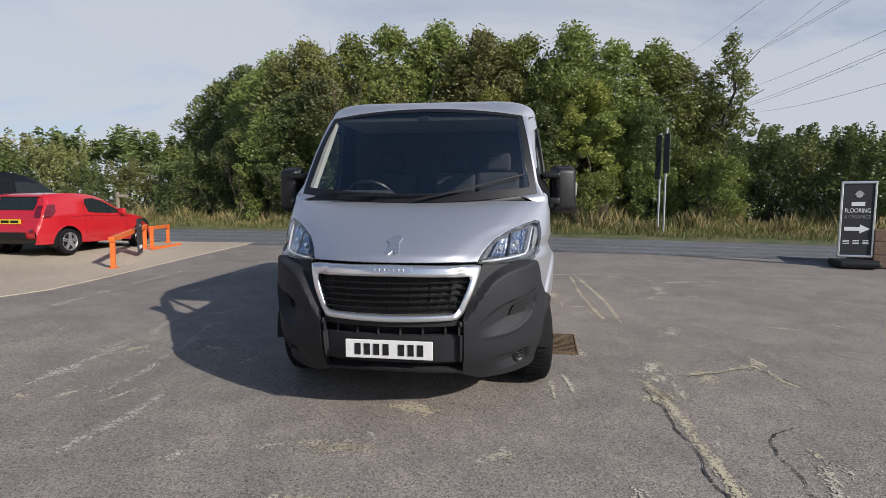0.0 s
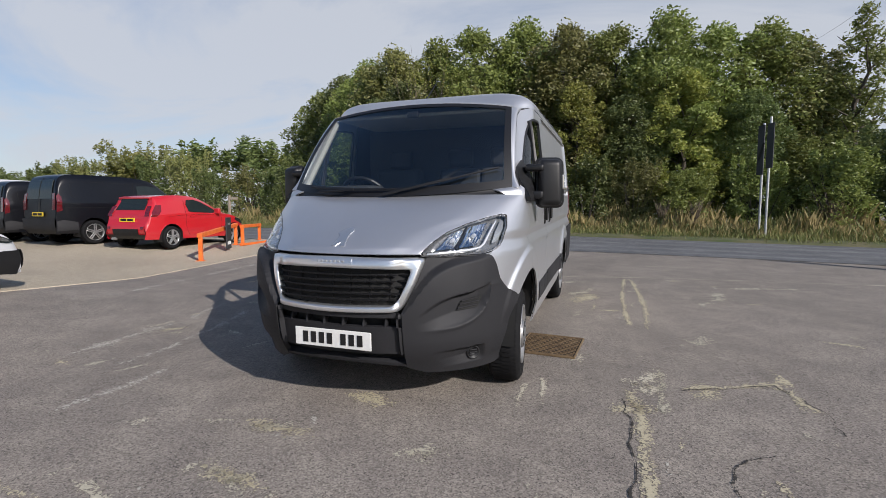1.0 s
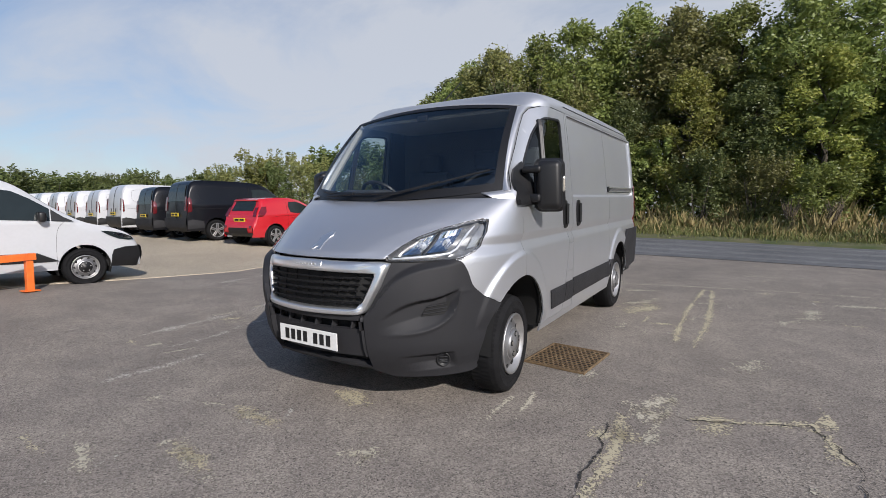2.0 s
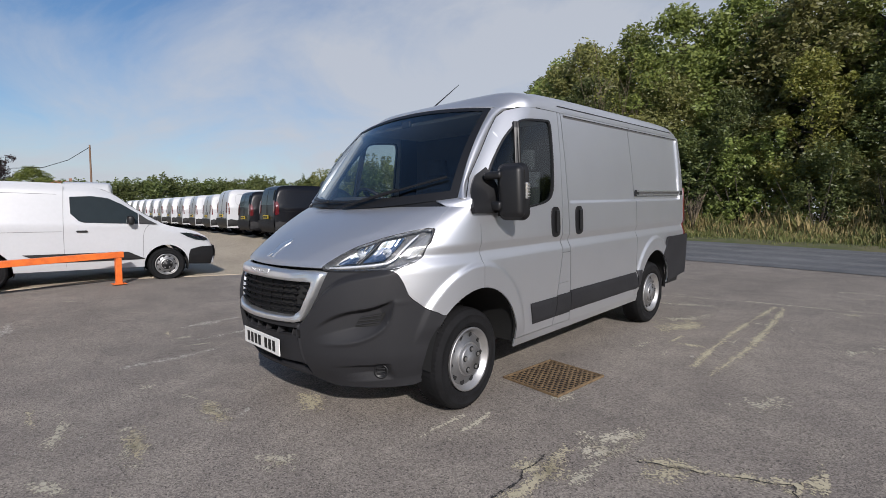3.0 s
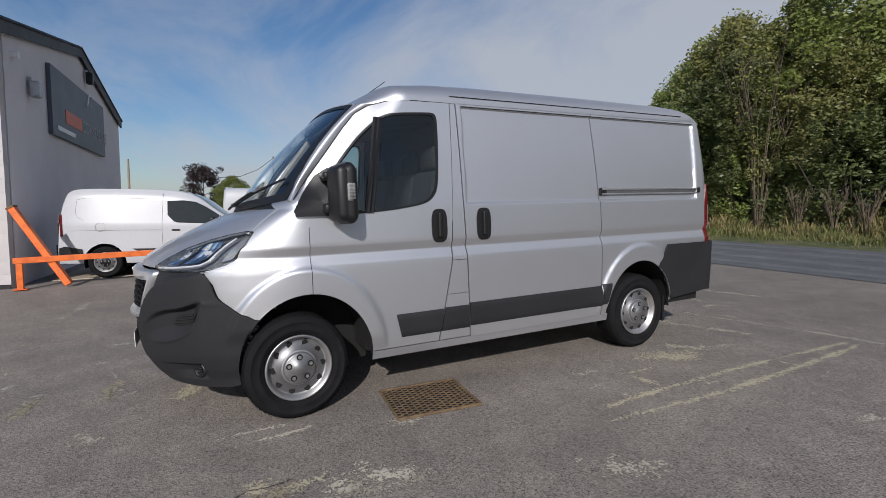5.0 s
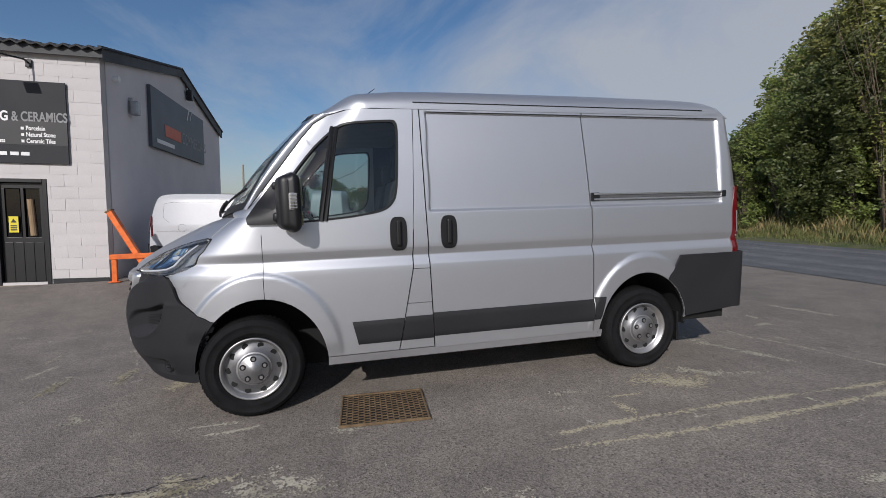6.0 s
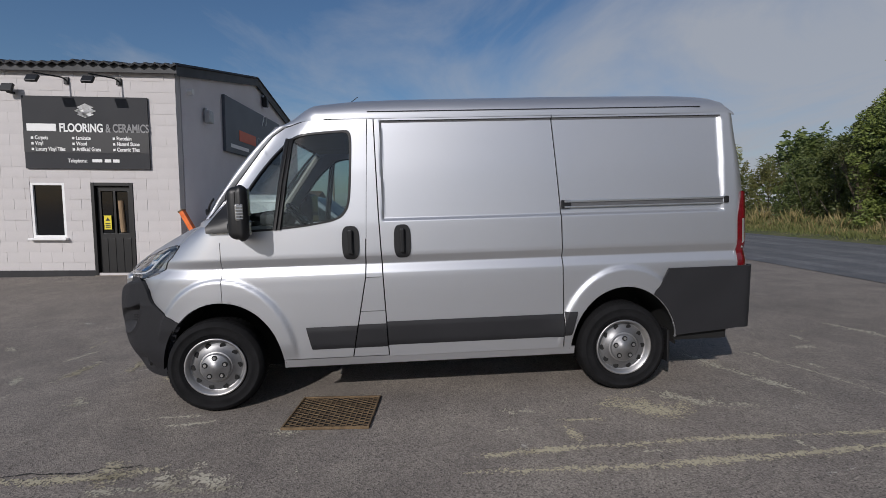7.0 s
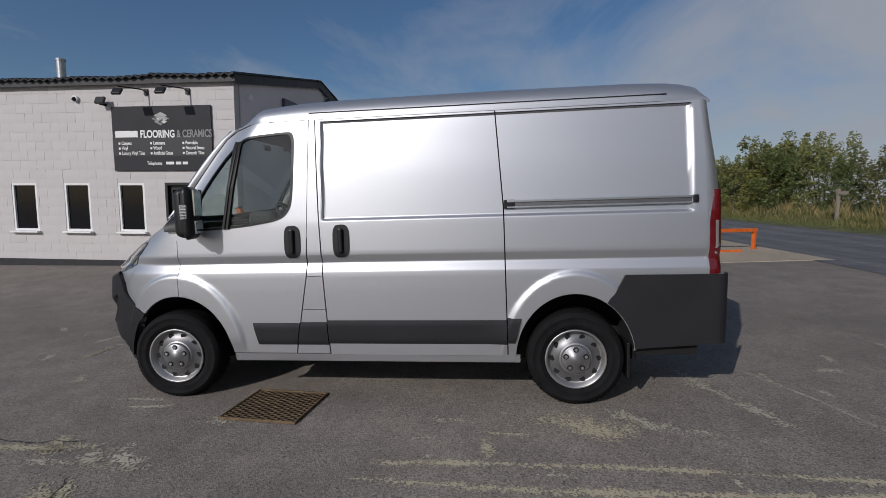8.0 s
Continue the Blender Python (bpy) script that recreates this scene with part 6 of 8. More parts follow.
# ---- worn paint, tar and cracks on the yard ----
MARKS = [
    (FADED, 0.13, "a", [(1.80, 1.72), (1.77, 2.4), (1.76, 3.1), (1.80, 4.0), (1.84, 4.75)]),
    (FADED, 0.14, "a", [(1.95, 1.60), (2.0, 2.5), (1.99, 3.4), (1.93, 4.7)]),
    (FADED, 0.16, "a", [(1.70, 0.05), (1.77, -0.3), (1.76, -0.75), (1.75, -1.25), (1.72, -2.0)]),
    (FADEDW, 0.14, "a", [(1.96, 0.6), (1.92, 0.0), (1.90, -0.4)]),
    (FADEDW, 0.10, "a", [(0.20, 4.42), (0.8, 4.65), (1.6, 4.85), (2.9, 5.02), (4.9, 5.15), (6.6, 5.3)]),
    (FADEDW, 0.26, "b", [(1.00, 3.15), (1.25, 3.4), (1.4, 3.9)]),
    (FADED, 0.34, "b", [(1.16, 2.62), (1.30, 2.95), (1.44, 3.3)]),
    (FADEDW, 0.22, "b", [(1.2, 1.95), (1.3, 2.3)]),
    (STRONG, 0.075, "a", [(1.02, -0.50), (1.03, -0.10)]),
    (STRONG, 0.075, "a", [(1.17, -0.40), (1.14, 0.05)]),
    (STRONG, 0.20, "b", [(1.80, -0.02), (1.97, 0.22)]),
    (STRONG, 0.18, "b", [(1.76, 0.10), (1.98, 0.46)]),
    (FADED, 0.20, "b", [(1.58, -0.38), (1.86, -0.22)]),
    (FADED, 0.16, "b", [(2.08, -0.02), (2.32, 0.2)]),
    (FADED, 0.20, "b", [(-0.16, -0.64), (0.30, -0.70)]),
    (FADED, 0.14, "b", [(-0.52, -1.18), (-0.2, -1.2), (0.04, -1.18)]),
    (FADED, 0.12, "b", [(-0.36, -1.62), (0.15, -1.72)]),
    (FADEDW, 0.15, "b", [(0.62, -1.28), (0.78, -1.2)]),
    (FADEDW, 0.18, "b", [(0.50, -1.26), (0.78, -1.10)]),
    (FADEDW, 0.12, "b", [(0.08, -1.78), (-0.36, -1.58)]),
    (FADEDW, 0.12, "b", [(-0.35, -2.04), (-0.88, -1.9)]),
    (FAINT, 0.22, "b", [(-2.15, -0.85), (-2.13, -0.3), (-2.26, 0.4), (-2.5, 1.2)]),
    (FAINT, 0.22, "b", [(-2.74, -0.9), (-2.77, -0.4), (-2.74, 0.45), (-3.05, 1.5)]),
    (FAINT, 0.22, "b", [(-1.72, -1.52), (-1.67, -1.05), (-1.69, -0.55)]),
    (STRONG, 0.11, "b", [(-1.07, -1.44), (-1.06, -1.33)]),
    (FADEDW, 0.12, "b", [(-0.52, -1.26), (-0.08, -1.14)]),
    (FADEDW, 0.22, "b", [(2.3, 1.2), (2.5, 1.6)]),
    (FADEDW, 0.2, "b", [(2.6, 2.9), (2.9, 3.4), (3.0, 3.9)]),
    (FADEDW, 0.2, "b", [(0.2, 3.9), (0.9, 4.1), (1.3, 4.3)]),
    (FADEDW, 0.16, "b", [(3.2, 4.3), (4.2, 4.5)]),
    (FADEDW, 0.18, "b", [(-0.6, 6.0), (0.4, 6.2)]),
    (FADEDW, 0.18, "b", [(2.2, 6.3), (3.2, 6.4)]),
    (FAINT, 0.22, "b", [(-4.6, 0.8), (-5.0, 2.6), (-5.2, 4.6)]),
    (FAINT, 0.22, "b", [(-4.0, 3.9), (-4.1, 5.2)]),
    (FAINT, 0.22, "b", [(-3.2, -2.2), (-4.2, -2.0)]),
    (FADEDW, 0.14, "b", [(2.35, -1.0), (2.1, -1.5), (1.95, -1.9)]),
    (FADEDW, 0.14, "b", [(1.25, -1.25), (1.35, -1.7)]),
    (FADEDW, 0.25, "b", [(1.30, 0.45), (1.42, 0.75)]),
    (FADED, 0.12, "b", [(2.00, 0.13), (2.31, 0.24), (2.69, 0.42), (2.74, 0.24), (2.80, -0.05)]),
]
for mat_, w_, kind_, pts in MARKS:
    strip(pts, w_ * (0.65 if kind_ == "a" else 1.0), mat_, "paint_mark", "worn pale paint on the tarmac", jag=0.3 if kind_ == "a" else 0.6)
# short flakes of old markings, left in loose groups
rm = random.Random(77)
for cx_, cy_, rx_, ry_, n_, along in ((1.5, 3.0, 0.6, 1.2, 16, 90), (-2.4, -0.4, 1.0, 1.6, 18, 62), (0.2, -1.9, 1.0, 0.6, 12, 8), (2.8, 4.6, 1.0, 1.2, 14, 95), (0.6, 5.0, 1.2, 0.8, 10, 5),
                                      (2.2, -0.9, 0.5, 0.9, 10, 85), (-3.6, 2.8, 1.2, 1.6, 12, 80), (3.4, 1.6, 0.7, 1.4, 8, 88), (-0.4, -1.2, 0.5, 0.3, 6, 15), (-1.6, -2.2, 0.8, 0.6, 8, 60)):
    for k in range(n_):
        x_, y_ = cx_ + rm.gauss(0, rx_ * 0.6), cy_ + rm.gauss(0, ry_ * 0.6)
        a_ = radians(along + rm.gauss(0, 9) + (90 if rm.random() < 0.25 else 0))
        l_ = rm.uniform(0.10, 0.42)
        d_ = Vector((math.cos(a_), math.sin(a_))) * l_ / 2
        strip([(x_ - d_.x, y_ - d_.y), (x_ + d_.x, y_ + d_.y)], rm.uniform(0.05, 0.13), rm.choice((FADEDW, FADED, FADEDW, FAINT)), "paint_mark", "flake of worn pale paint on the tarmac", jag=0.5)
CRACKS = [
    [(1.66, -0.15), (1.70, -0.5), (1.70, -0.9), (1.68, -1.4), (1.66, -2.0)],
    [(2.02, 0.10), (2.3, 0.20), (2.66, 0.40), (2.75, 0.22), (2.83, -0.05), (2.80, -0.36)],
    [(2.40, -0.66), (2.16, -0.80), (2.12, -1.1), (2.09, -1.45), (2.2, -1.9)],
]
for pts in CRACKS:
    fine_ = [Vector(p) for p in pts]
    rc = random.Random(len(pts))
    wob = []
    for p, q in zip(fine_, fine_[1:]):
        for k in range(5):
            r_ = p.lerp(q, k / 5)
            wob.append((r_.x + rc.uniform(-0.018, 0.018), r_.y + rc.uniform(-0.018, 0.018)))
    strip(wob, 0.014, CRACKMAT, "tarmac_crack", "dark open crack in the tarmac", "crack", lift=0.005, jag=0.9)

# small worn flecks of old paint, in drifts along the old bay lines
rf_ = random.Random(83)
vs_, fs_ = [], []
for cx, cy, wx, wy, lean, count in ((2.6, 3.6, 1.3, 1.6, 12, 46), (4.4, 5.6, 1.8, 1.4, 8, 40), (2.4, -0.4, 1.2, 1.2, 25, 26), (-3.2, -2.2, 1.6, 1.8, 30, 44), (-2.4, 0.2, 1.6, 1.6, 10, 22), (5.6, 2.4, 1.2, 2.0, 70, 24)):
    for k in range(count):
        x0, y0 = cx + rf_.gauss(0, wx * 0.6), cy + rf_.gauss(0, wy * 0.6)
        if -1.1 < x0 < 1.15 and -1.0 < y0 < 3.95:
            continue
        a, l_, w_ = radians(lean + rf_.uniform(-14, 14)), rf_.uniform(0.08, 0.42), rf_.uniform(0.012, 0.045)
        base = len(vs_)
        for j in range(6):
            t = j / 5 - 0.5
            for side in (-1, 1):
                h = side * w_ * (1 - 1.5 * abs(t) ** 1.5) * rf_.uniform(0.5, 1.2)
                x1, y1 = x0 + math.cos(a) * l_ * t - math.sin(a) * h, y0 + math.sin(a) * l_ * t + math.cos(a) * h
                vs_.append((x1, y1, gz(x1, y1) + 0.0075))
        fs_ += [(base + 2 * j, base + 2 * j + 2, base + 2 * j + 3, base + 2 * j + 1) for j in range(5)]
ob = add("paint_flecks", mesh_of("paint_flecks", vs_, fs_, FADEDW, False))
tagged(ob, "pale worn paint flecks scattered over the tarmac", "paint mark", kind="stuff")

# ---- roadside: forecourt sign, planter, road sign, finger post ----
ab = thing("forecourt_sign", Matrix.Translation((7.46, 6.47, gz(0, 6.47))) @ Matrix.Rotation(radians(-14), 4, "Z") @ Matrix.Diagonal((0.78, 0.95, 1.03, 1)))
tagged(ab, "dark swing forecourt sign in a silver frame on a black base", "sign")
part("base", box_bm((0.86, 0.62, 0.15), (0, 0, 0.085), 0.06, segments=3), BLACK, ab, "black rubber base")
part("frame", join_bm(box_bm((0.72, 0.06, 0.05), (0, 0, 1.60), 0.015), box_bm((0.72, 0.06, 0.05), (0, 0, 0.22), 0.015),
                      box_bm((0.05, 0.06, 1.40), (-0.335, 0, 0.91), 0.015), box_bm((0.05, 0.06, 1.40), (0.335, 0, 0.91), 0.015)), SATIN, ab, "silver frame")
part("panel", box_bm((0.63, 0.03, 1.34), (0, 0, 0.91)), SIGNGREY, ab)


def ab_text(x, z):
    return Matrix(((1, 0, 0, x), (0, 0, -1, -0.017), (0, 1, 0, z), (0, 0, 0, 1)))


tile_logo(ab, ab_text(0, 1.38), 0.14)
part("name_bar", box_bm((0.27, 0.006, 0.075), (0, -0.018, 1.20), 0.002), SIGNPALE, ab, "plain white bar")
text_bm("FLOORING", 0.115, SIGNPALE, ab, ab_text(0, 1.04), wide=0.92, align="CENTER")
text_bm("& CERAMICS", 0.10, SIGNMID, ab, ab_text(0, 0.93), wide=0.95, align="CENTER")
bm = bmesh.new()
arrow = [(-0.25, 0.70), (0.06, 0.70), (0.06, 0.65), (0.26, 0.735), (0.06, 0.82), (0.06, 0.77), (-0.25, 0.77)]
bm.faces.new([bm.verts.new((x_, -0.019, z_)) for x_, z_ in arrow])
part("arrow", bm, SIGNPALE, ab, "white arrow")
for k in range(3):
    for j in range(3):
        part("text_bar", box_bm((0.13, 0.004, 0.012), (-0.2 + 0.2 * k, -0.018, 0.46 + 0.028 * j)), SIGNPALE, ab)

pb = thing("timber_planter", Matrix.Translation((8.58, 6.72, gz(0, 6.72))) @ Matrix.Rotation(radians(-14), 4, "Z"))
tagged(pb, "low brown timber sleeper box beside the forecourt sign", "planter")
for k in range(3):
    part("sleeper", box_bm((1.5, 0.12, 0.24), (0, -0.5, 0.13 + 0.25 * k), 0.012), BROWN, pb)
    part("sleeper", box_bm((0.12, 1.1, 0.24), (-0.69, 0.1, 0.13 + 0.25 * k), 0.012), BROWN, pb)
part("soil", box_bm((1.3, 1.0, 0.05), (0, 0.1, 0.66)), SOIL, pb)

rs = thing("road_sign", Matrix.Translation((5.95, 13.1, gz(0, 13.1) + 0.06)) @ Matrix.Rotation(radians(-71), 4, "Z") @ Matrix.Scale(0.86, 4))
tagged(rs, "back of a tall road sign on two thin grey posts", "road sign")
for s_ in (-1, 1):
    part("post", rod_bm((s_ * 0.17, 0, 0), (s_ * 0.17, 0, 4.05 + 0.08 * s_), 0.038, 10), GALV, rs)
SIGNBACK = material("dull_sign_back", (0.06, 0.062, 0.066), 0.6, 0.3, vary=0.15, scale=4)
part("panel", box_bm((0.34, 0.02, 1.70), (-0.20, -0.06, 3.05), 0.004), SIGNBACK, rs, "dull grey sign back")
part("panel", box_bm((0.34, 0.02, 1.50), (0.26, -0.05, 3.15), 0.004), SIGNBACK, rs, "dull grey sign back")
part("stripe", moved(box_bm((0.10, 0.006, 0.62), (0, 0, 0)), Matrix.Translation((-0.16, -0.075, 3.0)) @ Matrix.Rotation(radians(24), 4, "Y")), BLACK, rs)

fp = thing("finger_post", Matrix.Translation((-16.6, 16.0, gz(0, 16.0))) @ Matrix.Scale(0.74, 4))
tagged(fp, "weathered timber footpath finger post on the verge", "finger post")
part("post", box_bm((0.14, 0.14, 2.1), (0, 0, 1.02), 0.01), TIMBER, fp)
part("finger", moved(box_bm((0.62, 0.04, 0.17), (0.38, 0, 0), 0.006), Matrix.Translation((0, -0.08, 1.85)) @ Matrix.Rotation(radians(10), 4, "Z")), TIMBER, fp)



# ---- the other vehicles: nose towards +y, origin on the ground under the rear axle ----
def resample(points, n):
    pts = [Vector(p) for p in points]
    d = [0.0]
    for a, b in zip(pts, pts[1:]):
        d.append(d[-1] + (b - a).length)
    ty, tz = [(d[i], pts[i].x) for i in range(len(pts))], [(d[i], pts[i].y) for i in range(len(pts))]
    return [(smooth_table(ty, d[-1] * k / n), smooth_table(tz, d[-1] * k / n)) for k in range(n + 1)]


def vehicle(name, m, spec, paint, label, category, wheel_style="steel", group="", rear_glass=True, plate=True, wheel_rim=None):
    car = thing(name, m)
    tagged(car, label, category, group)
    outline = resample(spec["outline"], 90)
    W, wb, r, belt, tum = spec["width"] / 2, spec["wheelbase"], spec["tyre"], spec["belt"], spec["tumble"]
    y_lo, y_hi = min(p[0] for p in outline), max(p[0] for p in outline)
    yc, half = (y_lo + y_hi) / 2, (y_hi - y_lo) / 2

    def xs(y, z):
        k = min(1.0, abs(y - yc) / half)
        w = W * (1 - 0.14 * k ** 5 - 0.02 * k * k)
        w -= tum * max(0.0, z - belt) / max(0.3, spec["height"] - belt)
        w -= 0.05 * step(0.5, 0.2, z) + spec.get("round", 0.0) * k ** 4
        w += 0.010 * step(belt - 0.08, belt - 0.02, z) * step(belt + 0.04, belt, z)
        return w

    def top_z(y):
        best = spec["sill"]
        for (a, za), (b, zb) in zip(outline, outline[1:]):
            lo, hi = min(a, b), max(a, b)
            if lo <= y <= hi:
                t = 0.5 if hi == lo else (y - a) / (b - a)
                best = max(best, za + (zb - za) * t)
        return best

    arches = [(1, 2, 0.0, r, r * 1.17, r * 1.20), (1, 2, wb, r, r * 1.17, r * 1.20)]
    for sgn in (1, -1):
        def flank(u, v, sgn=sgn):
            e = 0.5 - 0.5 * math.cos(u * math.pi)
            y = y_lo + 0.004 + (y_hi - y_lo - 0.008) * (0.6 * u + 0.4 * e)
            zt = top_z(y)
            z = spec["sill"] + max(0.02, zt - spec["sill"]) * v
            x = xs(y, z)
            x -= 0.07 * max(0.0, (z - zt + 0.16) / 0.16) ** 2 * (1 if zt > belt else 0.6)
            return sgn * x, y, z
        ob = sheet("body_side" , flank, 90, 20, paint, car, "", arches, flip=sgn < 0)

    def shell_top(u, v):
        y, z = outline[round(u * 90)]
        w = xs(y, z) - 0.07 * (1 if z > belt else 0.6)
        k = v * 2 - 1
        return -w * k, y, z + 0.018 * (1 - k * k) * step(belt - 0.3, belt + 0.3, z)
    sheet("body", shell_top, 90, 16, paint, car, flip=True)

    def band(name_, a, b, wide, mat, out, lab="", parent=car):
        """A patch on the shell's top between two fractions of its outline."""
        def f(u, v):
            q = (a + (b - a) * u) * 90
            i = min(89, int(q))
            y = outline[i][0] + (outline[i + 1][0] - outline[i][0]) * (q - i)
            z = outline[i][1] + (outline[i + 1][1] - outline[i][1]) * (q - i)
            t = Vector((outline[i + 1][0] - outline[i][0], outline[i + 1][1] - outline[i][1])).normalized()
            w = (xs(y, z) - 0.05) * wide
            k = v * 2 - 1
            return -w * k, y - t.y * out, z + t.x * out + 0.018 * (1 - k * k * wide * wide) * step(belt - 0.3, belt + 0.3, z)
        return sheet(name_, f, 12, 12, mat, parent, lab, flip=True)

    def z_at(z):
        """How far along the outline, from the tail, that height is reached."""
        for i, p in enumerate(outline):
            if p[1] >= z:
                return i / 90
        return 1.0

    def tail_patch(name_, z0, z1, k0, k1, mat, out, lab="", slant=0.0):
        a, b = z_at(z0), z_at(z1)

        def f(u, v):
            q = (a + (b - a) * u) * 90
            i = min(89, int(q))
            y = outline[i][0] + (outline[i + 1][0] - outline[i][0]) * (q - i)
            z = outline[i][1] + (outline[i + 1][1] - outline[i][1]) * (q - i)
            w = xs(y, z) - 0.03
            k = k0 + (k1 - k0) * v + slant * u
            return -w * k, y - out, z
        return sheet(name_, f, 10, 10, mat, car, lab, thick=0.012, flip=True)

    for z0, z1, k0, k1, nm, mat, lab in spec.get("tail_parts", ()):
        tail_patch(nm, z0, z1, k0, k1, mat, 0.012, lab)
        if k0 * k1 > 0:
            tail_patch(nm, z0, z1, -k1, -k0, mat, 0.012, lab)
    for key, mat, lab in (("screen", DARKGLASS, "windscreen"), ("rear_screen", DARKGLASS, "rear window")):
        if key in spec and (rear_glass or key == "screen"):
            a, b, wd = spec[key]
            band(key if key == "rear_screen" else "windscreen", a, b, wd, mat, 0.008, lab)
    for key in ("front_bumper", "back_bumper"):
        if key in spec:
            a, b = spec[key]
            band("bumper", a, b, 1.07, spec.get("bumper_mat", PLASTIC), 0.03, "bumper")
    for sgn in (1, -1):
        for poly in spec["side_glass"]:
            c = (sum(p[0] for p in poly) / len(poly), sum(p[1] for p in poly) / len(poly))
            fill("side_window", poly, c, sgn, DARKGLASS, car, "dark side window", out=0.008, n=48, k=3, fn=xs)
        for key, mat, lab in (("head", DARKGLASS, "dark swept headlamp"), ("head_glow", CHROME, ""), ("tail", REDLENS if paint is RED else DARKRED, "red tail lamp"), ("corner_f", spec.get("bumper_mat", PLASTIC), ""), ("corner_r", spec.get("bumper_mat", PLASTIC), ""), ("trim", BLACK, "black side strip"), ("quarter", BLACK, "black quarter panel")):
            if key in spec:
                poly = spec[key]
                c = (sum(p[0] for p in poly) / len(poly), sum(p[1] for p in poly) / len(poly))
                fill({"head": "headlamp", "head_glow": "lamp_reflector", "tail": "tail_lamp", "corner_f": "bumper_corner", "corner_r": "bumper_corner", "trim": "side_strip", "quarter": "window_corner"}[key], poly, c, sgn, mat, car, lab, out=0.016 if key == "head_glow" else 0.012, n=40, k=4, fn=xs)
        for line in spec.get("seams", ()):
            part("door_seam", tube_bm([(sgn * (xs(y, z) + 0.001), y, z) for y, z in resample(line, 10)], 0.0035, 4), SEAMGREY if paint is WHITE else DARK, car)
        for y, z in spec["handles"]:
            part("door_handle", box_bm((0.03, 0.16, 0.035), (sgn * (xs(y, z) + 0.015), y, z), 0.01), BLACK if paint is WHITE else paint, car)
        y, z = spec["mirror"]
        part("door_mirror", box_bm((0.20, 0.11, 0.17), (sgn * (xs(y, z) + 0.10), y, z), 0.04, segments=3), BLACK if paint is WHITE else paint, car, smooth=True)
        for yy in (0.0, wb):
            def lining(u, v, yy=yy, sgn=sgn):
                a = math.pi * (-0.1 + 1.2 * u)
                return sgn * (W - 0.03 - 0.3 * v), yy + r * 1.18 * math.cos(a), r + r * 1.21 * math.sin(a)
            sheet("arch_lining", lining, 16, 1, DARK, car)
            flip_ = Matrix.Identity(4) if sgn > 0 else Matrix.Rotation(math.pi, 4, "Z")
            wheel_at(car, Matrix.Translation((sgn * (W - 0.02), yy, r)) @ flip_, r, r * (0.70 if wheel_style == "alloy" else 0.64), 0.19, wheel_style, wheel_rim or STEEL, BLACK if wheel_style == "steel" else None)
    part("underbody", box_bm((W * 1.6, half * 1.85, 0.12), (0, yc, spec["sill"] + 0.06), 0.02), DARK, car)
    if plate:
        yb_, zb_ = spec["plate"]
        pl_ = part("number_plate", box_bm((0.52, 0.012, 0.11), (0, yb_, zb_), 0.003), PLATEY, car, "yellow number plate with plain dark bars")
        for k in range(2):
            part("bar", box_bm((0.19, 0.004, 0.06), (-0.12 + 0.23 * k, yb_ - 0.008, zb_), 0.001), BLACK, pl_)
    return car


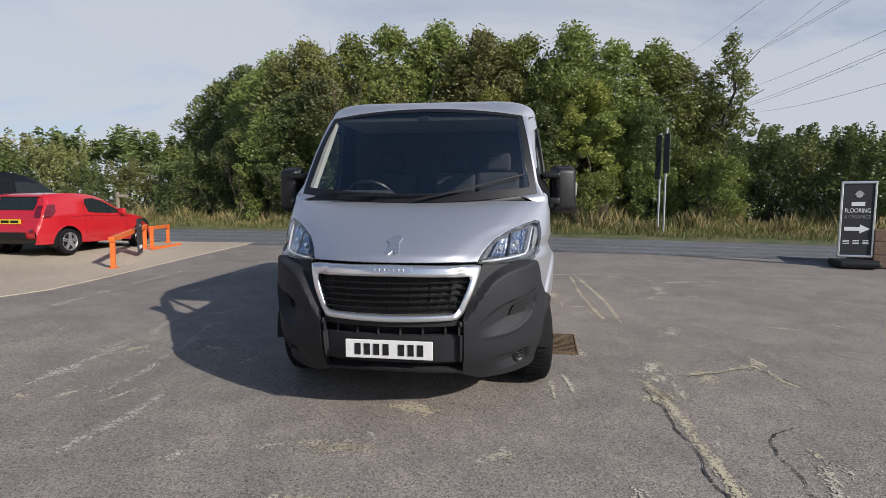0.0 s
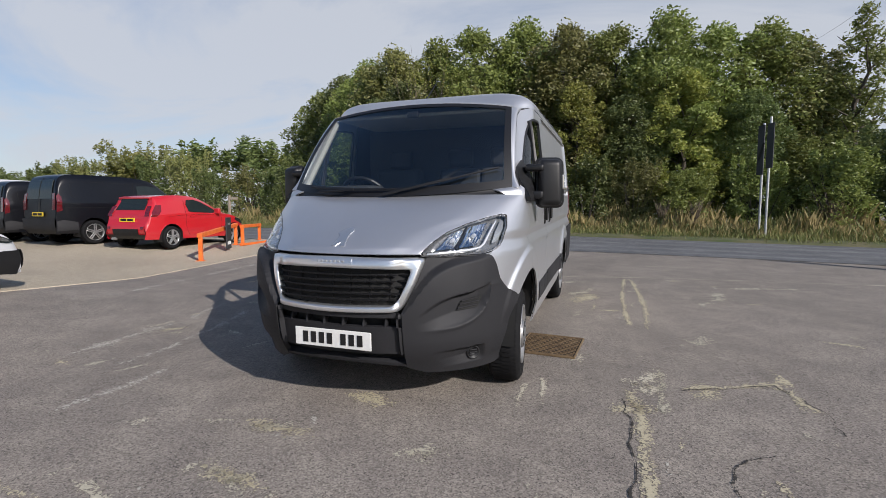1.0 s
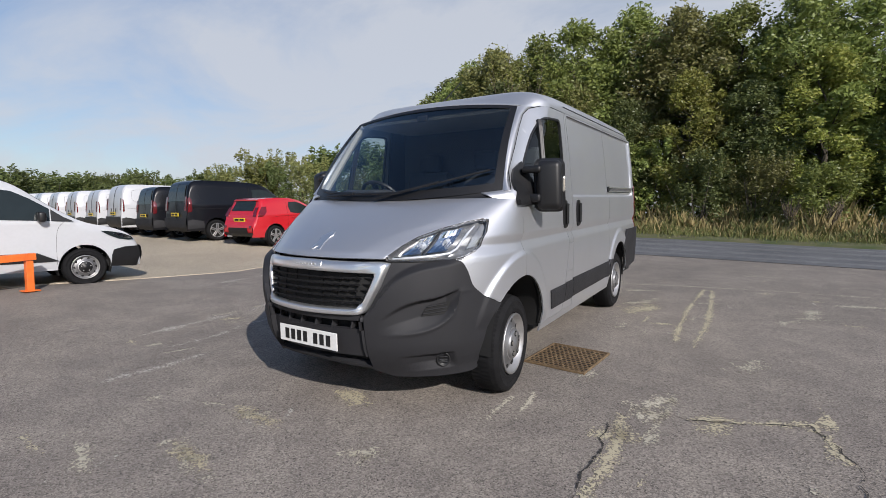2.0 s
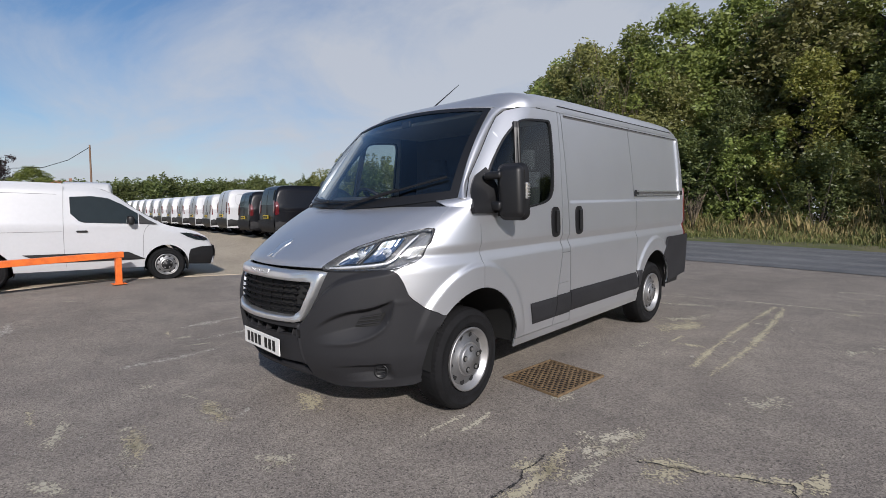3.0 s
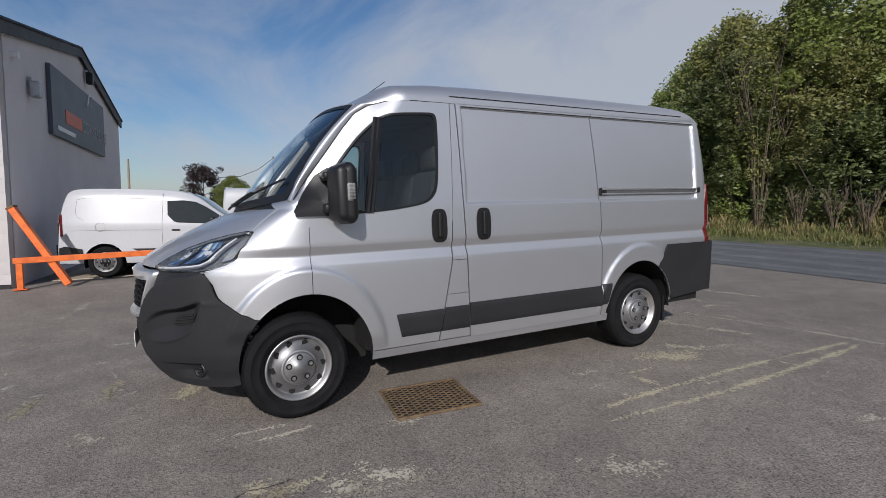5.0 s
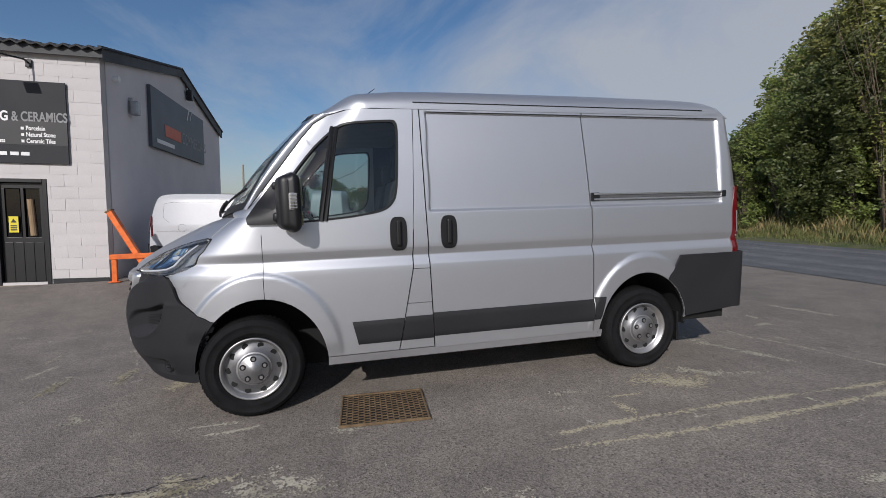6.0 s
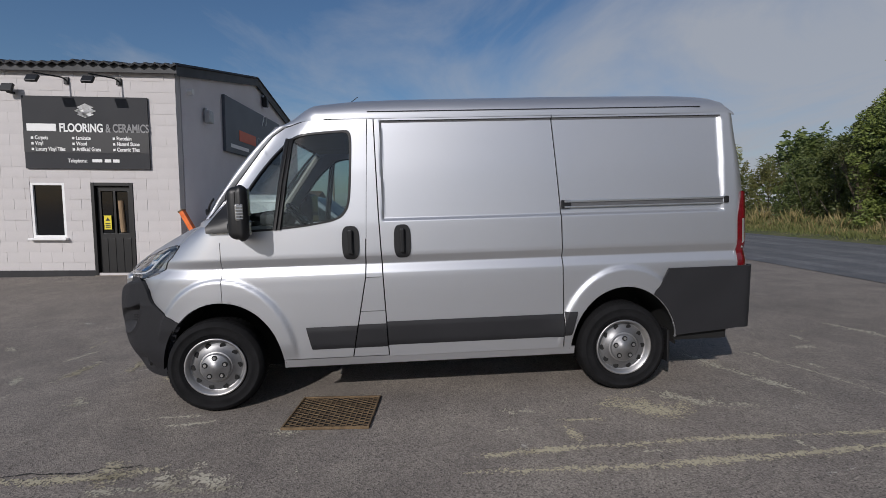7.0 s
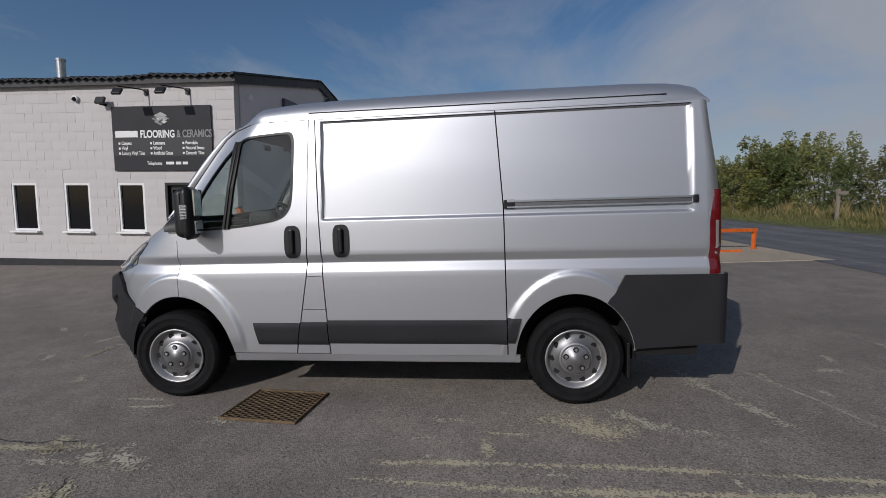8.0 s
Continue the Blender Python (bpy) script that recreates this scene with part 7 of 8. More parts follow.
SMALL_VAN = dict(
    outline=[(-0.74, 0.30), (-0.84, 0.42), (-0.86, 0.62), (-0.84, 0.95), (-0.81, 1.30), (-0.75, 1.62), (-0.66, 1.78), (-0.45, 1.845), (0.3, 1.865), (1.1, 1.855), (1.5, 1.81),
             (1.78, 1.71), (2.15, 1.43), (2.52, 1.18), (2.72, 1.09), (3.15, 0.98), (3.40, 0.84), (3.52, 0.62), (3.52, 0.42), (3.42, 0.27)],
    width=1.82, wheelbase=2.66, tyre=0.325, belt=1.12, tumble=0.13, height=1.85, sill=0.30, bumper_mat=BLACK,
    screen=(0.595, 0.745, 0.90), front_bumper=(0.935, 0.995), back_bumper=(0.0, 0.065),
    side_glass=[[(1.18, 1.62), (1.185, 1.32), (1.30, 1.185), (1.38, 1.155), (2.20, 1.13), (2.20, 1.33), (1.95, 1.50), (1.74, 1.61), (1.5, 1.64)]],
    quarter=[(2.215, 1.13), (2.215, 1.325), (2.36, 1.21), (2.52, 1.12), (2.36, 1.122)],
    head=[(2.90, 0.945), (3.02, 0.945), (3.22, 0.905), (3.38, 0.84), (3.42, 0.79), (3.34, 0.775), (3.18, 0.80), (3.03, 0.865)],
    head_glow=[(3.08, 0.90), (3.20, 0.905), (3.35, 0.84), (3.38, 0.80), (3.24, 0.815)],
    tail=[(-0.80, 0.85), (-0.80, 1.30), (-0.77, 1.32), (-0.76, 1.20), (-0.75, 0.88)],
    tail_parts=[(0.86, 1.30, 0.88, 1.0, "rear_lamp", DARKRED, "dark red rear lamp"), (0.45, 1.74, -0.006, 0.006, "door_gap", DARK, ""), (0.80, 0.92, 0.30, 0.34, "handle", BLACK, "")],
    corner_f=[(3.05, 0.31), (3.055, 0.50), (3.09, 0.61), (3.28, 0.655), (3.50, 0.66), (3.535, 0.50), (3.47, 0.28)],
    corner_r=[(-0.84, 0.36), (-0.84, 0.62), (-0.72, 0.66), (-0.40, 0.60), (-0.38, 0.40)],
    trim=[(0.50, 0.605), (2.02, 0.605), (2.30, 0.455), (2.10, 0.45), (0.80, 0.45), (0.66, 0.53)],
    seams=[[(1.10, 1.80), (1.08, 1.2), (1.08, 0.42), (1.1, 0.36)], [(2.42, 1.16), (2.30, 1.0), (2.27, 0.7), (2.27, 0.40)], [(-0.50, 1.60), (-0.50, 1.3), (-0.36, 1.19)], [(-0.5, 1.62), (-0.4, 1.655), (0.2, 1.67), (1.0, 1.66)], [(-0.66, 0.98), (0.3, 0.995), (1.06, 1.00)]],
    handles=[(1.34, 1.00)], mirror=(2.08, 1.20), plate=(-0.89, 0.80))
BLACK_VAN = dict(SMALL_VAN, height=1.82, bumper_mat=PLASTIC,
                 tail=[(-0.84, 0.86), (-0.82, 1.28), (-0.77, 1.34), (-0.72, 1.25), (-0.72, 0.90)],
                 tail_parts=[(0.86, 1.28, 0.84, 1.0, "rear_lamp", DARKRED, "dark red rear lamp"), (1.16, 1.68, 0.03, 0.80, "rear_window", DARKGLASS, "dark rear window"), (0.45, 1.74, -0.006, 0.006, "door_gap", DARK, "")])
HATCH = dict(
    outline=[(-0.52, 0.30), (-0.66, 0.36), (-0.72, 0.50), (-0.70, 0.66), (-0.63, 0.80), (-0.60, 0.95), (-0.52, 1.10), (-0.40, 1.28), (-0.38, 1.40), (-0.20, 1.455), (0.3, 1.495), (0.8, 1.49), (1.15, 1.43), (1.55, 1.26),
             (1.95, 1.05), (2.20, 0.98), (2.60, 0.90), (2.95, 0.78), (3.12, 0.64), (3.20, 0.48), (3.18, 0.32), (3.06, 0.22)],
    round=0.06, width=1.74, wheelbase=2.49, tyre=0.315, belt=0.96, tumble=0.19, height=1.49, sill=0.27,
    screen=(0.575, 0.725, 0.90), back_bumper=(0.0, 0.040), bumper_mat=BLACK,
    side_glass=[[(0.60, 1.04), (0.56, 1.24), (0.62, 1.37), (0.90, 1.39), (1.15, 1.33), (1.50, 1.17), (1.74, 1.03), (1.5, 1.00), (0.8, 1.02)]],
    head=[(2.55, 0.80), (2.58, 0.86), (2.80, 0.83), (3.02, 0.70), (2.98, 0.64), (2.8, 0.70)],
    tail=[(-0.60, 0.88), (-0.56, 1.0), (-0.42, 1.20), (-0.26, 1.21), (-0.30, 1.04), (-0.44, 0.90)],
    tail_parts=[(1.06, 1.36, -0.72, 0.72, "rear_screen", DARKGLASS, "dark rear window under the spoiler"), (0.90, 1.16, 0.80, 1.0, "rear_lamp", REDLENS, "red rear lamp"), (0.34, 0.50, -0.66, 0.66, "diffuser", BLACK, "black lower bumper panel"), (0.50, 0.56, 0.80, 0.95, "reflector", REDLENS, "")],
    seams=[[(0.52, 1.36), (0.48, 0.98), (0.50, 0.55), (0.62, 0.36)], [(1.85, 1.00), (1.92, 0.75), (1.88, 0.36)], [(-0.45, 0.86), (0.3, 0.93), (1.2, 0.95), (2.0, 0.93)]],
    handles=[(0.70, 0.90)], mirror=(1.66, 1.06), plate=(-0.665, 0.80))


def heading(x, y, deg):
    """A pose on the ground with the nose at that bearing (90 is towards +y)."""
    return Matrix.Translation((x, y, gz(x, y) + 0.012)) @ Matrix.Rotation(radians(deg - 90), 4, "Z")


sv = vehicle("small_van", heading(-7.08, -2.08, 82) @ Matrix.Scale(0.86, 4), SMALL_VAN, WHITE, "white small panel van parked beside the shop gable", "van", plate=False)
ring_pts = [(0.895 + 0.004, -0.06 + 0.092 * math.cos(a), 1.06 + 0.092 * math.sin(a)) for a in [2 * math.pi * k / 24 for k in range(25)]]
part("fuel_flap", tube_bm(ring_pts, 0.0022, 4), SEAMGREY, sv)
red = vehicle("hatchback", heading(-9.17, 5.35, 94) @ Matrix.Scale(0.87, 4), HATCH, RED, "red three-door hatchback parked by the orange rail", "car", "alloy", wheel_rim=SATIN)
part("rear_spoiler", box_bm((1.06, 0.20, 0.045), (0, -0.34, 1.415), 0.020, rot=Matrix.Rotation(radians(14), 4, "X"), segments=3), RED, red, "red roof spoiler")
part("exhaust", rod_bm((-0.45, -0.60, 0.29), (-0.45, -0.74, 0.29), 0.035, 12), GALV, red)
ROW = (-2.2, 0.12)
blk = vehicle("panel_van", heading(-11.50, 5.20, 84) @ Matrix.Scale(0.93, 4), BLACK_VAN, BLACKPAINT, "black small panel van with rear windows", "van", "alloy", group="row of parked vans")
copy_thing(blk, heading(-11.50 + ROW[0], 5.20 + ROW[1], 84) @ Matrix.Scale(0.93, 4))
X0, Y0 = -11.50 + 2 * ROW[0], 5.20 + 2 * ROW[1]
wht = vehicle("panel_van", heading(X0, Y0, 84) @ Matrix.Scale(0.93, 4), SMALL_VAN, WHITE, "white small panel van in the parked row", "van", group="row of parked vans", rear_glass=False)
for k in range(1, 11):
    copy_thing(wht, heading(X0 + ROW[0] * k, Y0 + ROW[1] * k, 84) @ Matrix.Scale(0.93, 4))
TALL_VAN = dict(SMALL_VAN, outline=[(y * 1.25, z * 1.40 if z > 0.5 else z) for y, z in SMALL_VAN["outline"]], width=2.0, wheelbase=3.3, tyre=0.34, belt=1.5, height=2.6, tumble=0.10,
                side_glass=[[(y * 1.25, z * 1.4) for y, z in SMALL_VAN["side_glass"][0]]], head=[(y * 1.25, z * 1.4) for y, z in SMALL_VAN["head"]],
                tail=[(-1.04, 1.0), (-1.04, 1.5), (-0.97, 1.5), (-0.97, 1.0)], corner_f=[(y * 1.25, z) for y, z in SMALL_VAN["corner_f"]], corner_r=[(y * 1.25, z) for y, z in SMALL_VAN["corner_r"]],
                seams=[], handles=[(1.5, 1.3)], mirror=(2.6, 1.6), plate=(-1.09, 0.75), rear_screen=(0.20, 0.25, 0.8))
vehicle("high_roof_van", heading(-18.8, 0.9, 172) @ Matrix.Scale(0.84, 4), TALL_VAN, WHITE, "white high-roof van seen from behind", "van", rear_glass=False)


# ---- trees, hedge and grass ----
def leaf_material(name, a, b, gloss=0.45):
    m = bpy.data.materials.new(name)
    m.use_nodes = True
    nt = m.node_tree
    L, N = nt.links, nt.nodes
    p, out = N["Principled BSDF"], N["Material Output"]
    geo, obi = N.new("ShaderNodeNewGeometry"), N.new("ShaderNodeObjectInfo")
    mix = N.new("ShaderNodeMix"); mix.data_type = "RGBA"
    mix.inputs[6].default_value, mix.inputs[7].default_value = (*a, 1), (*b, 1)
    L.new(geo.outputs["Random Per Island"], mix.inputs[0])
    hs = N.new("ShaderNodeHueSaturation")
    k = N.new("ShaderNodeMath"); k.operation = "MULTIPLY_ADD"
    k.inputs[1].default_value, k.inputs[2].default_value = 0.022, 0.494
    L.new(obi.outputs["Random"], k.inputs[0]); L.new(k.outputs[0], hs.inputs["Hue"])
    k2 = N.new("ShaderNodeMath"); k2.operation = "MULTIPLY_ADD"
    k2.inputs[1].default_value, k2.inputs[2].default_value = 0.5, 0.75
    L.new(obi.outputs["Random"], k2.inputs[0]); L.new(k2.outputs[0], hs.inputs["Value"])
    L.new(mix.outputs[2], hs.inputs["Color"])
    L.new(hs.outputs[0], p.inputs["Base Color"])
    p.inputs["Roughness"].default_value, p.inputs["Specular IOR Level"].default_value = gloss, 0.4
    tr = N.new("ShaderNodeBsdfTranslucent")
    L.new(hs.outputs[0], tr.inputs[0])
    mx = N.new("ShaderNodeMixShader"); mx.inputs[0].default_value = 0.35
    L.new(p.outputs[0], mx.inputs[1]); L.new(tr.outputs[0], mx.inputs[2])
    L.new(mx.outputs[0], out.inputs[0])
    return m


LEAF_A = leaf_material("leaf_mid_green", (0.159, 0.195, 0.048), (0.247, 0.277, 0.076))
LEAF_B = leaf_material("leaf_dark_green", (0.101, 0.130, 0.042), (0.159, 0.183, 0.061))
LEAF_C = leaf_material("leaf_yellow_green", (0.206, 0.229, 0.048), (0.289, 0.277, 0.070))
LEAF_D = leaf_material("leaf_olive", (0.171, 0.183, 0.059), (0.254, 0.242, 0.088))
LEAF_E = leaf_material("leaf_purple", (0.030, 0.016, 0.018), (0.055, 0.030, 0.028))
BARK = material("bark", (0.085, 0.070, 0.052), 0.9, vary=0.35, scale=10, fine=60, bump=0.5, bump_scale=40)
TWIG = material("dry_twig", (0.16, 0.125, 0.085), 0.9, vary=0.3, scale=10, fine=60)
STRAW = leaf_material("dry_grass_blade", (0.46, 0.36, 0.17), (0.33, 0.27, 0.12), 0.6)
BLADE = leaf_material("green_grass_blade", (0.14, 0.165, 0.05), (0.21, 0.205, 0.075), 0.6)


def leaf_mesh(name, clumps, per, size, mat, seed, droop=0.0):
    """Many small folded leaves in clumps: (centre, radii)."""
    rng = np.random.default_rng(seed)
    V, F = [], 0
    cs = []
    for (c, r) in clumps:
        d = rng.normal(size=(per, 3))
        d /= np.linalg.norm(d, axis=1)[:, None]
        rad = rng.uniform(0.25, 1.0, size=(per, 1)) ** 0.45
        cs.append(np.array(c) + d * rad * np.array(r))
    P = np.concatenate(cs)
    n = len(P)
    u = rng.normal(size=(n, 3)); u[:, 2] *= 0.6
    u /= np.linalg.norm(u, axis=1)[:, None]
    w = rng.normal(size=(n, 3)); w[:, 2] *= 0.5
    v = np.cross(u, w); v /= np.linalg.norm(v, axis=1)[:, None]
    s = size * rng.uniform(0.6, 1.35, size=(n, 1))
    nn = np.cross(u, v)
    verts = np.stack([P - u * s, P + v * s * 0.45 + nn * s * 0.12, P + u * s - nn * s * 0.1, P - v * s * 0.45 + nn * s * 0.12], 1).reshape(-1, 3)
    me = bpy.data.meshes.new(name)
    me.vertices.add(n * 4); me.loops.add(n * 4); me.polygons.add(n)
    me.vertices.foreach_set("co", verts.astype(np.float32).ravel())
    me.loops.foreach_set("vertex_index", np.arange(n * 4, dtype=np.int32))
    me.polygons.foreach_set("loop_start", np.arange(n, dtype=np.int32) * 4)
    me.materials.append(mat)
    me.update(calc_edges=True)
    return me


def branches(rnd, base, top, spread, n, r0, start=0.25):
    """A tapered trunk and its limbs, one mesh each kind; returns bmesh of the trunk, of the limbs, and the limb ends."""
    pts, tips, limbs = [], [], []
    h = top - base
    for k in range(7):
        t = k / 6
        pts.append((rnd.uniform(-1, 1) * 0.05 * h * t, rnd.uniform(-1, 1) * 0.05 * h * t, base + h * t * 0.92))
    trunk = tube_bm(pts, [r0 * (1 - 0.85 * k / 6) for k in range(7)], 8)
    for k in range(n):
        t = start + (1 - start) * (k + rnd.random()) / n
        i = min(5, int(t * 6))
        o = Vector(pts[i]).lerp(Vector(pts[i + 1]), t * 6 - i)
        a = k * 2.4 + rnd.uniform(-0.5, 0.5)
        length = spread * (1.15 - 0.55 * t) * rnd.uniform(0.75, 1.15)
        rise = length * rnd.uniform(0.35, 0.95)
        e = o + Vector((math.cos(a) * length, math.sin(a) * length, rise))
        mid = o.lerp(e, 0.5) + Vector((0, 0, -0.08 * length))
        limbs.append(tube_bm([o, mid, e], [r0 * 0.36 * (1.1 - t * 0.6), r0 * 0.2 * (1.1 - t * 0.6), r0 * 0.07], 5))
        tips += [e, mid.lerp(e, 0.4)]
    return trunk, limbs, tips


def tree_kind(seed, height, spread, mat, leaf=0.092, per=150, extra=84, low=0.08, name="tree", label="", category="tree", limbs_n=14):
    rnd = random.Random(seed)
    ob = thing(name)
    tagged(ob, label, category)
    trunk, limbs, tips = branches(rnd, 0.0, height * 0.93, spread, limbs_n, 0.022 * height, 0.18)
    part("trunk", trunk, BARK, ob)
    for lb in limbs:
        part("limb", lb, BARK, ob)
    clumps = [((t.x, t.y, t.z), Vector((1, 1, 0.8)) * rnd.uniform(0.10, 0.17) * spread * 1.4) for t in tips]
    for k in range(extra):
        t = rnd.uniform(low, 1.0)
        rr = spread * (math.sin(min(1, t * 0.88 + 0.14) * math.pi) ** 0.5) * rnd.uniform(0.45, 1.0)
        a = rnd.uniform(0, 2 * math.pi)
        s = spread * rnd.uniform(0.20, 0.38) * (1.0 if extra != 60 else 0.6)
        clumps.append(((rr * math.cos(a), rr * math.sin(a), height * t), (s, s, s * rnd.uniform(0.6, 0.95))))
    if extra == 60:
        # an open crown: its outer clumps taper to the top
        clumps = [((c[0] * (1.25 - 0.9 * c[2] / height), c[1] * (1.25 - 0.9 * c[2] / height), c[2]), r) for c, r in clumps]
    clumps.append(((0, 0, height * 0.97), (spread * 0.25, spread * 0.25, height * 0.07)))
    add("crown", leaf_mesh("crown", clumps, per, leaf, mat, seed), ob)
    return ob


kinds = [tree_kind(11, 9.0, 2.5, LEAF_A, label="mid-green leafy tree at the wood's edge"),
         tree_kind(12, 9.0, 2.3, LEAF_B, label="dark green leafy tree at the wood's edge"),
         tree_kind(13, 9.0, 2.6, LEAF_A, label="broad mid-green tree at the wood's edge"),
         tree_kind(14, 9.0, 2.2, LEAF_C, label="yellow-green tree in the wood"),
         tree_kind(15, 9.0, 2.4, LEAF_D, label="olive-leaved tree at the wood's edge")]
TREES = [(-11.2, 21.0, 9.6, 0), (-12.4, 18.6, 5.2, 1), (-9.2, 20.0, 10.0, 4), (-7.2, 21.2, 10.4, 0), (-8.6, 18.4, 6.2, 1), (-5.0, 20.4, 10.6, 2), (-2.6, 21.4, 11.0, 0),
         (-4.6, 18.6, 7.2, 4), (-0.4, 20.2, 10.4, 4), (1.8, 21.0, 10.4, 2), (0.2, 18.4, 7.0, 3), (3.9, 20.4, 10.6, 0), (5.9, 20.6, 10.0, 2), (4.4, 18.3, 7.4, 3), (7.8, 20.6, 9.9, 0), (6.8, 18.4, 6.4, 1),
         (9.0, 20.8, 9.4, 4), (10.2, 20.8, 7.8, 1), (-10.5, 24.5, 10.6, 1), (-6.0, 25, 10.4, 1), (-1.5, 25, 11.0, 1), (3.0, 25, 10.6, 1), (7.0, 24.5, 8.0, 1), (-15.0, 26.5, 10.6, 4), (-17.8, 29.5, 12.2, 1), (-20.8, 31.5, 11.4, 0), (-23.2, 33.0, 9.8, 1), (-13.2, 24.0, 10.2, 0), (2.3, 18.5, 6.4, 1), (-2.2, 18.3, 6.0, 1), (-6.6, 18.2, 5.6, 4),
         (-9.0, 22.8, 9.2, 2), (-4.0, 23.0, 10.3, 4), (0.6, 23.0, 10.6, 0), (4.8, 22.6, 10.0, 4), (-16.4, 27.8, 10.0, 0),
         (-9.0, 17.5, 6.7, 1), (-10.3, 17.7, 5.8, 0), (-7.6, 17.6, 7.5, 1)]
rt = random.Random(4)
first = set()
for x_, y_, h_, k_ in TREES:
    h_ *= 0.885 * (1 - 0.006 * max(0.0, x_ + 2))
    mt = Matrix.Translation((x_, y_, gz(x_, y_) - 0.05)) @ Matrix.Rotation(rt.uniform(0, 6.28), 4, "Z") @ Matrix.Diagonal((h_ / 9.0 * rt.uniform(0.95, 1.15), h_ / 9.0 * rt.uniform(0.95, 1.15), h_ / 9.0, 1))
    if k_ not in first:
        kinds[k_].matrix_basis = mt
        first.add(k_)
    else:
        c_ = copy_thing(kinds[k_], Matrix.Identity(4))
        c_.matrix_basis = mt
# the slim young tree that stands clear on the skyline
slim = tree_kind(31, 8.4, 1.6, LEAF_A, leaf=0.07, per=64, extra=60, low=0.22, name="young_tree", label="slim open young tree above the hedge", limbs_n=20)
slim.matrix_basis = Matrix.Translation((10.6, 19.2, gz(10, 19)))

# bushes and hedge
def bush_kind(seed, mat, label, height=4.6, spread=2.1, spikes=26, per=78, leaf=0.085):
    rnd = random.Random(seed)
    ob = thing("bush")
    tagged(ob, label, "bush", group="roadside hedge")
    clumps = []
    for k in range(9):
        a = rnd.uniform(0, 6.28)
        e = Vector((math.cos(a) * spread * rnd.uniform(0.2, 0.9), math.sin(a) * spread * rnd.uniform(0.2, 0.9), height * rnd.uniform(0.5, 0.9)))
        part("stem", tube_bm([(e.x * 0.15, e.y * 0.15, 0), (e.x * 0.6, e.y * 0.6, e.z * 0.5), e], [0.05, 0.03, 0.01], 5), BARK, ob)
    for k in range(56):
        a, t = rnd.uniform(0, 6.28), rnd.uniform(0.04, 0.85)
        rr = spread * (1 - 0.45 * t) * rnd.uniform(0.45, 1.0)
        s = spread * rnd.uniform(0.15, 0.28)
        clumps.append(((rr * math.cos(a), rr * math.sin(a), height * t), (s, s, s)))
    for k in range(spikes):
        a, rr = rnd.uniform(0, 6.28), spread * rnd.uniform(0.0, 0.85)
        s = rnd.uniform(0.14, 0.26)
        z = height * rnd.uniform(0.8, 1.02)
        clumps.append(((rr * math.cos(a), rr * math.sin(a), z), (s, s, height * rnd.uniform(0.08, 0.17))))
    add("foliage", leaf_mesh("foliage", clumps, per, leaf, mat, seed), ob)
    return ob


bushes = [bush_kind(41, LEAF_D, "olive-green hedge bush with upright shoots"), bush_kind(42, LEAF_B, "dark green hedge bush with upright shoots"),
          bush_kind(43, LEAF_A, "mid-green hedge bush with upright shoots", 4.2), bush_kind(44, LEAF_C, "yellowing hedge bush on the verge", 3.6)]
far_bush = bush_kind(45, LEAF_B, "dark green hedge bush far along the road", per=40, leaf=0.13)
spots = []
rb = random.Random(9)
x_ = -14.5
while x_ > -95:
    spots.append((x_, smooth_table(ROAD_F, x_) + 3.6 + rb.uniform(-0.5, 1.2), rb.uniform(0.85, 1.18) * (0.74 if x_ > -22 else 0.86)))
    x_ -= rb.uniform(1.8, 2.6)
x_ = 10.4
while x_ < 62:
    spots.append((x_, smooth_table(ROAD_F, x_) + 4.4 + rb.uniform(-0.4, 1.0), rb.uniform(0.85, 1.1) * 0.88))
    x_ += rb.uniform(1.7, 2.4)
for x_, y_, s_ in ((8.6, 18.0, 0.80), (10.2, 17.6, 0.72), (11.9, 17.4, 0.72), (13.6, 17.2, 0.74), (15.2, 17.0, 0.72), (9.6, 20.0, 0.95), (12.4, 19.6, 0.90), (14.8, 19.4, 0.86), (17.4, 19.0, 0.84)):
    spots.append((x_, y_, s_))
x_ = -15
while x_ < 10:
    spots.append((x_, smooth_table(ROAD_F, x_) + 3.7 + rb.uniform(-0.3, 0.5), rb.uniform(0.5, 0.8)))
    x_ += rb.uniform(1.6, 2.3)
seen_ = set()
for x_, y_, s_ in spots:
    k_ = rb.choice((0, 1, 0, 1, 1, 0) if x_ < -15 else (1, 1, 2, 0))
    mt = Matrix.Translation((x_, y_, gz(x_, y_) - 0.05)) @ Matrix.Rotation(rb.uniform(0, 6.28), 4, "Z") @ Matrix.Diagonal((s_ * rb.uniform(0.9, 1.2), s_ * rb.uniform(0.9, 1.2), s_, 1))
    if x_ < -36 or x_ > 30:
        if "far" not in seen_:
            far_bush.matrix_basis = mt
            seen_.add("far")
        else:
            copy_thing(far_bush, Matrix.Identity(4)).matrix_basis = mt
    elif k_ not in seen_:
        bushes[k_].matrix_basis = mt
        seen_.add(k_)
    else:
        c_ = copy_thing(bushes[k_], Matrix.Identity(4))
        c_.matrix_basis = mt

if 3 not in seen_:
    bushes[3].matrix_basis = Matrix.Translation((-27.0, smooth_table(ROAD_F, -27.0) + 3.2, gz(-27, 18)))
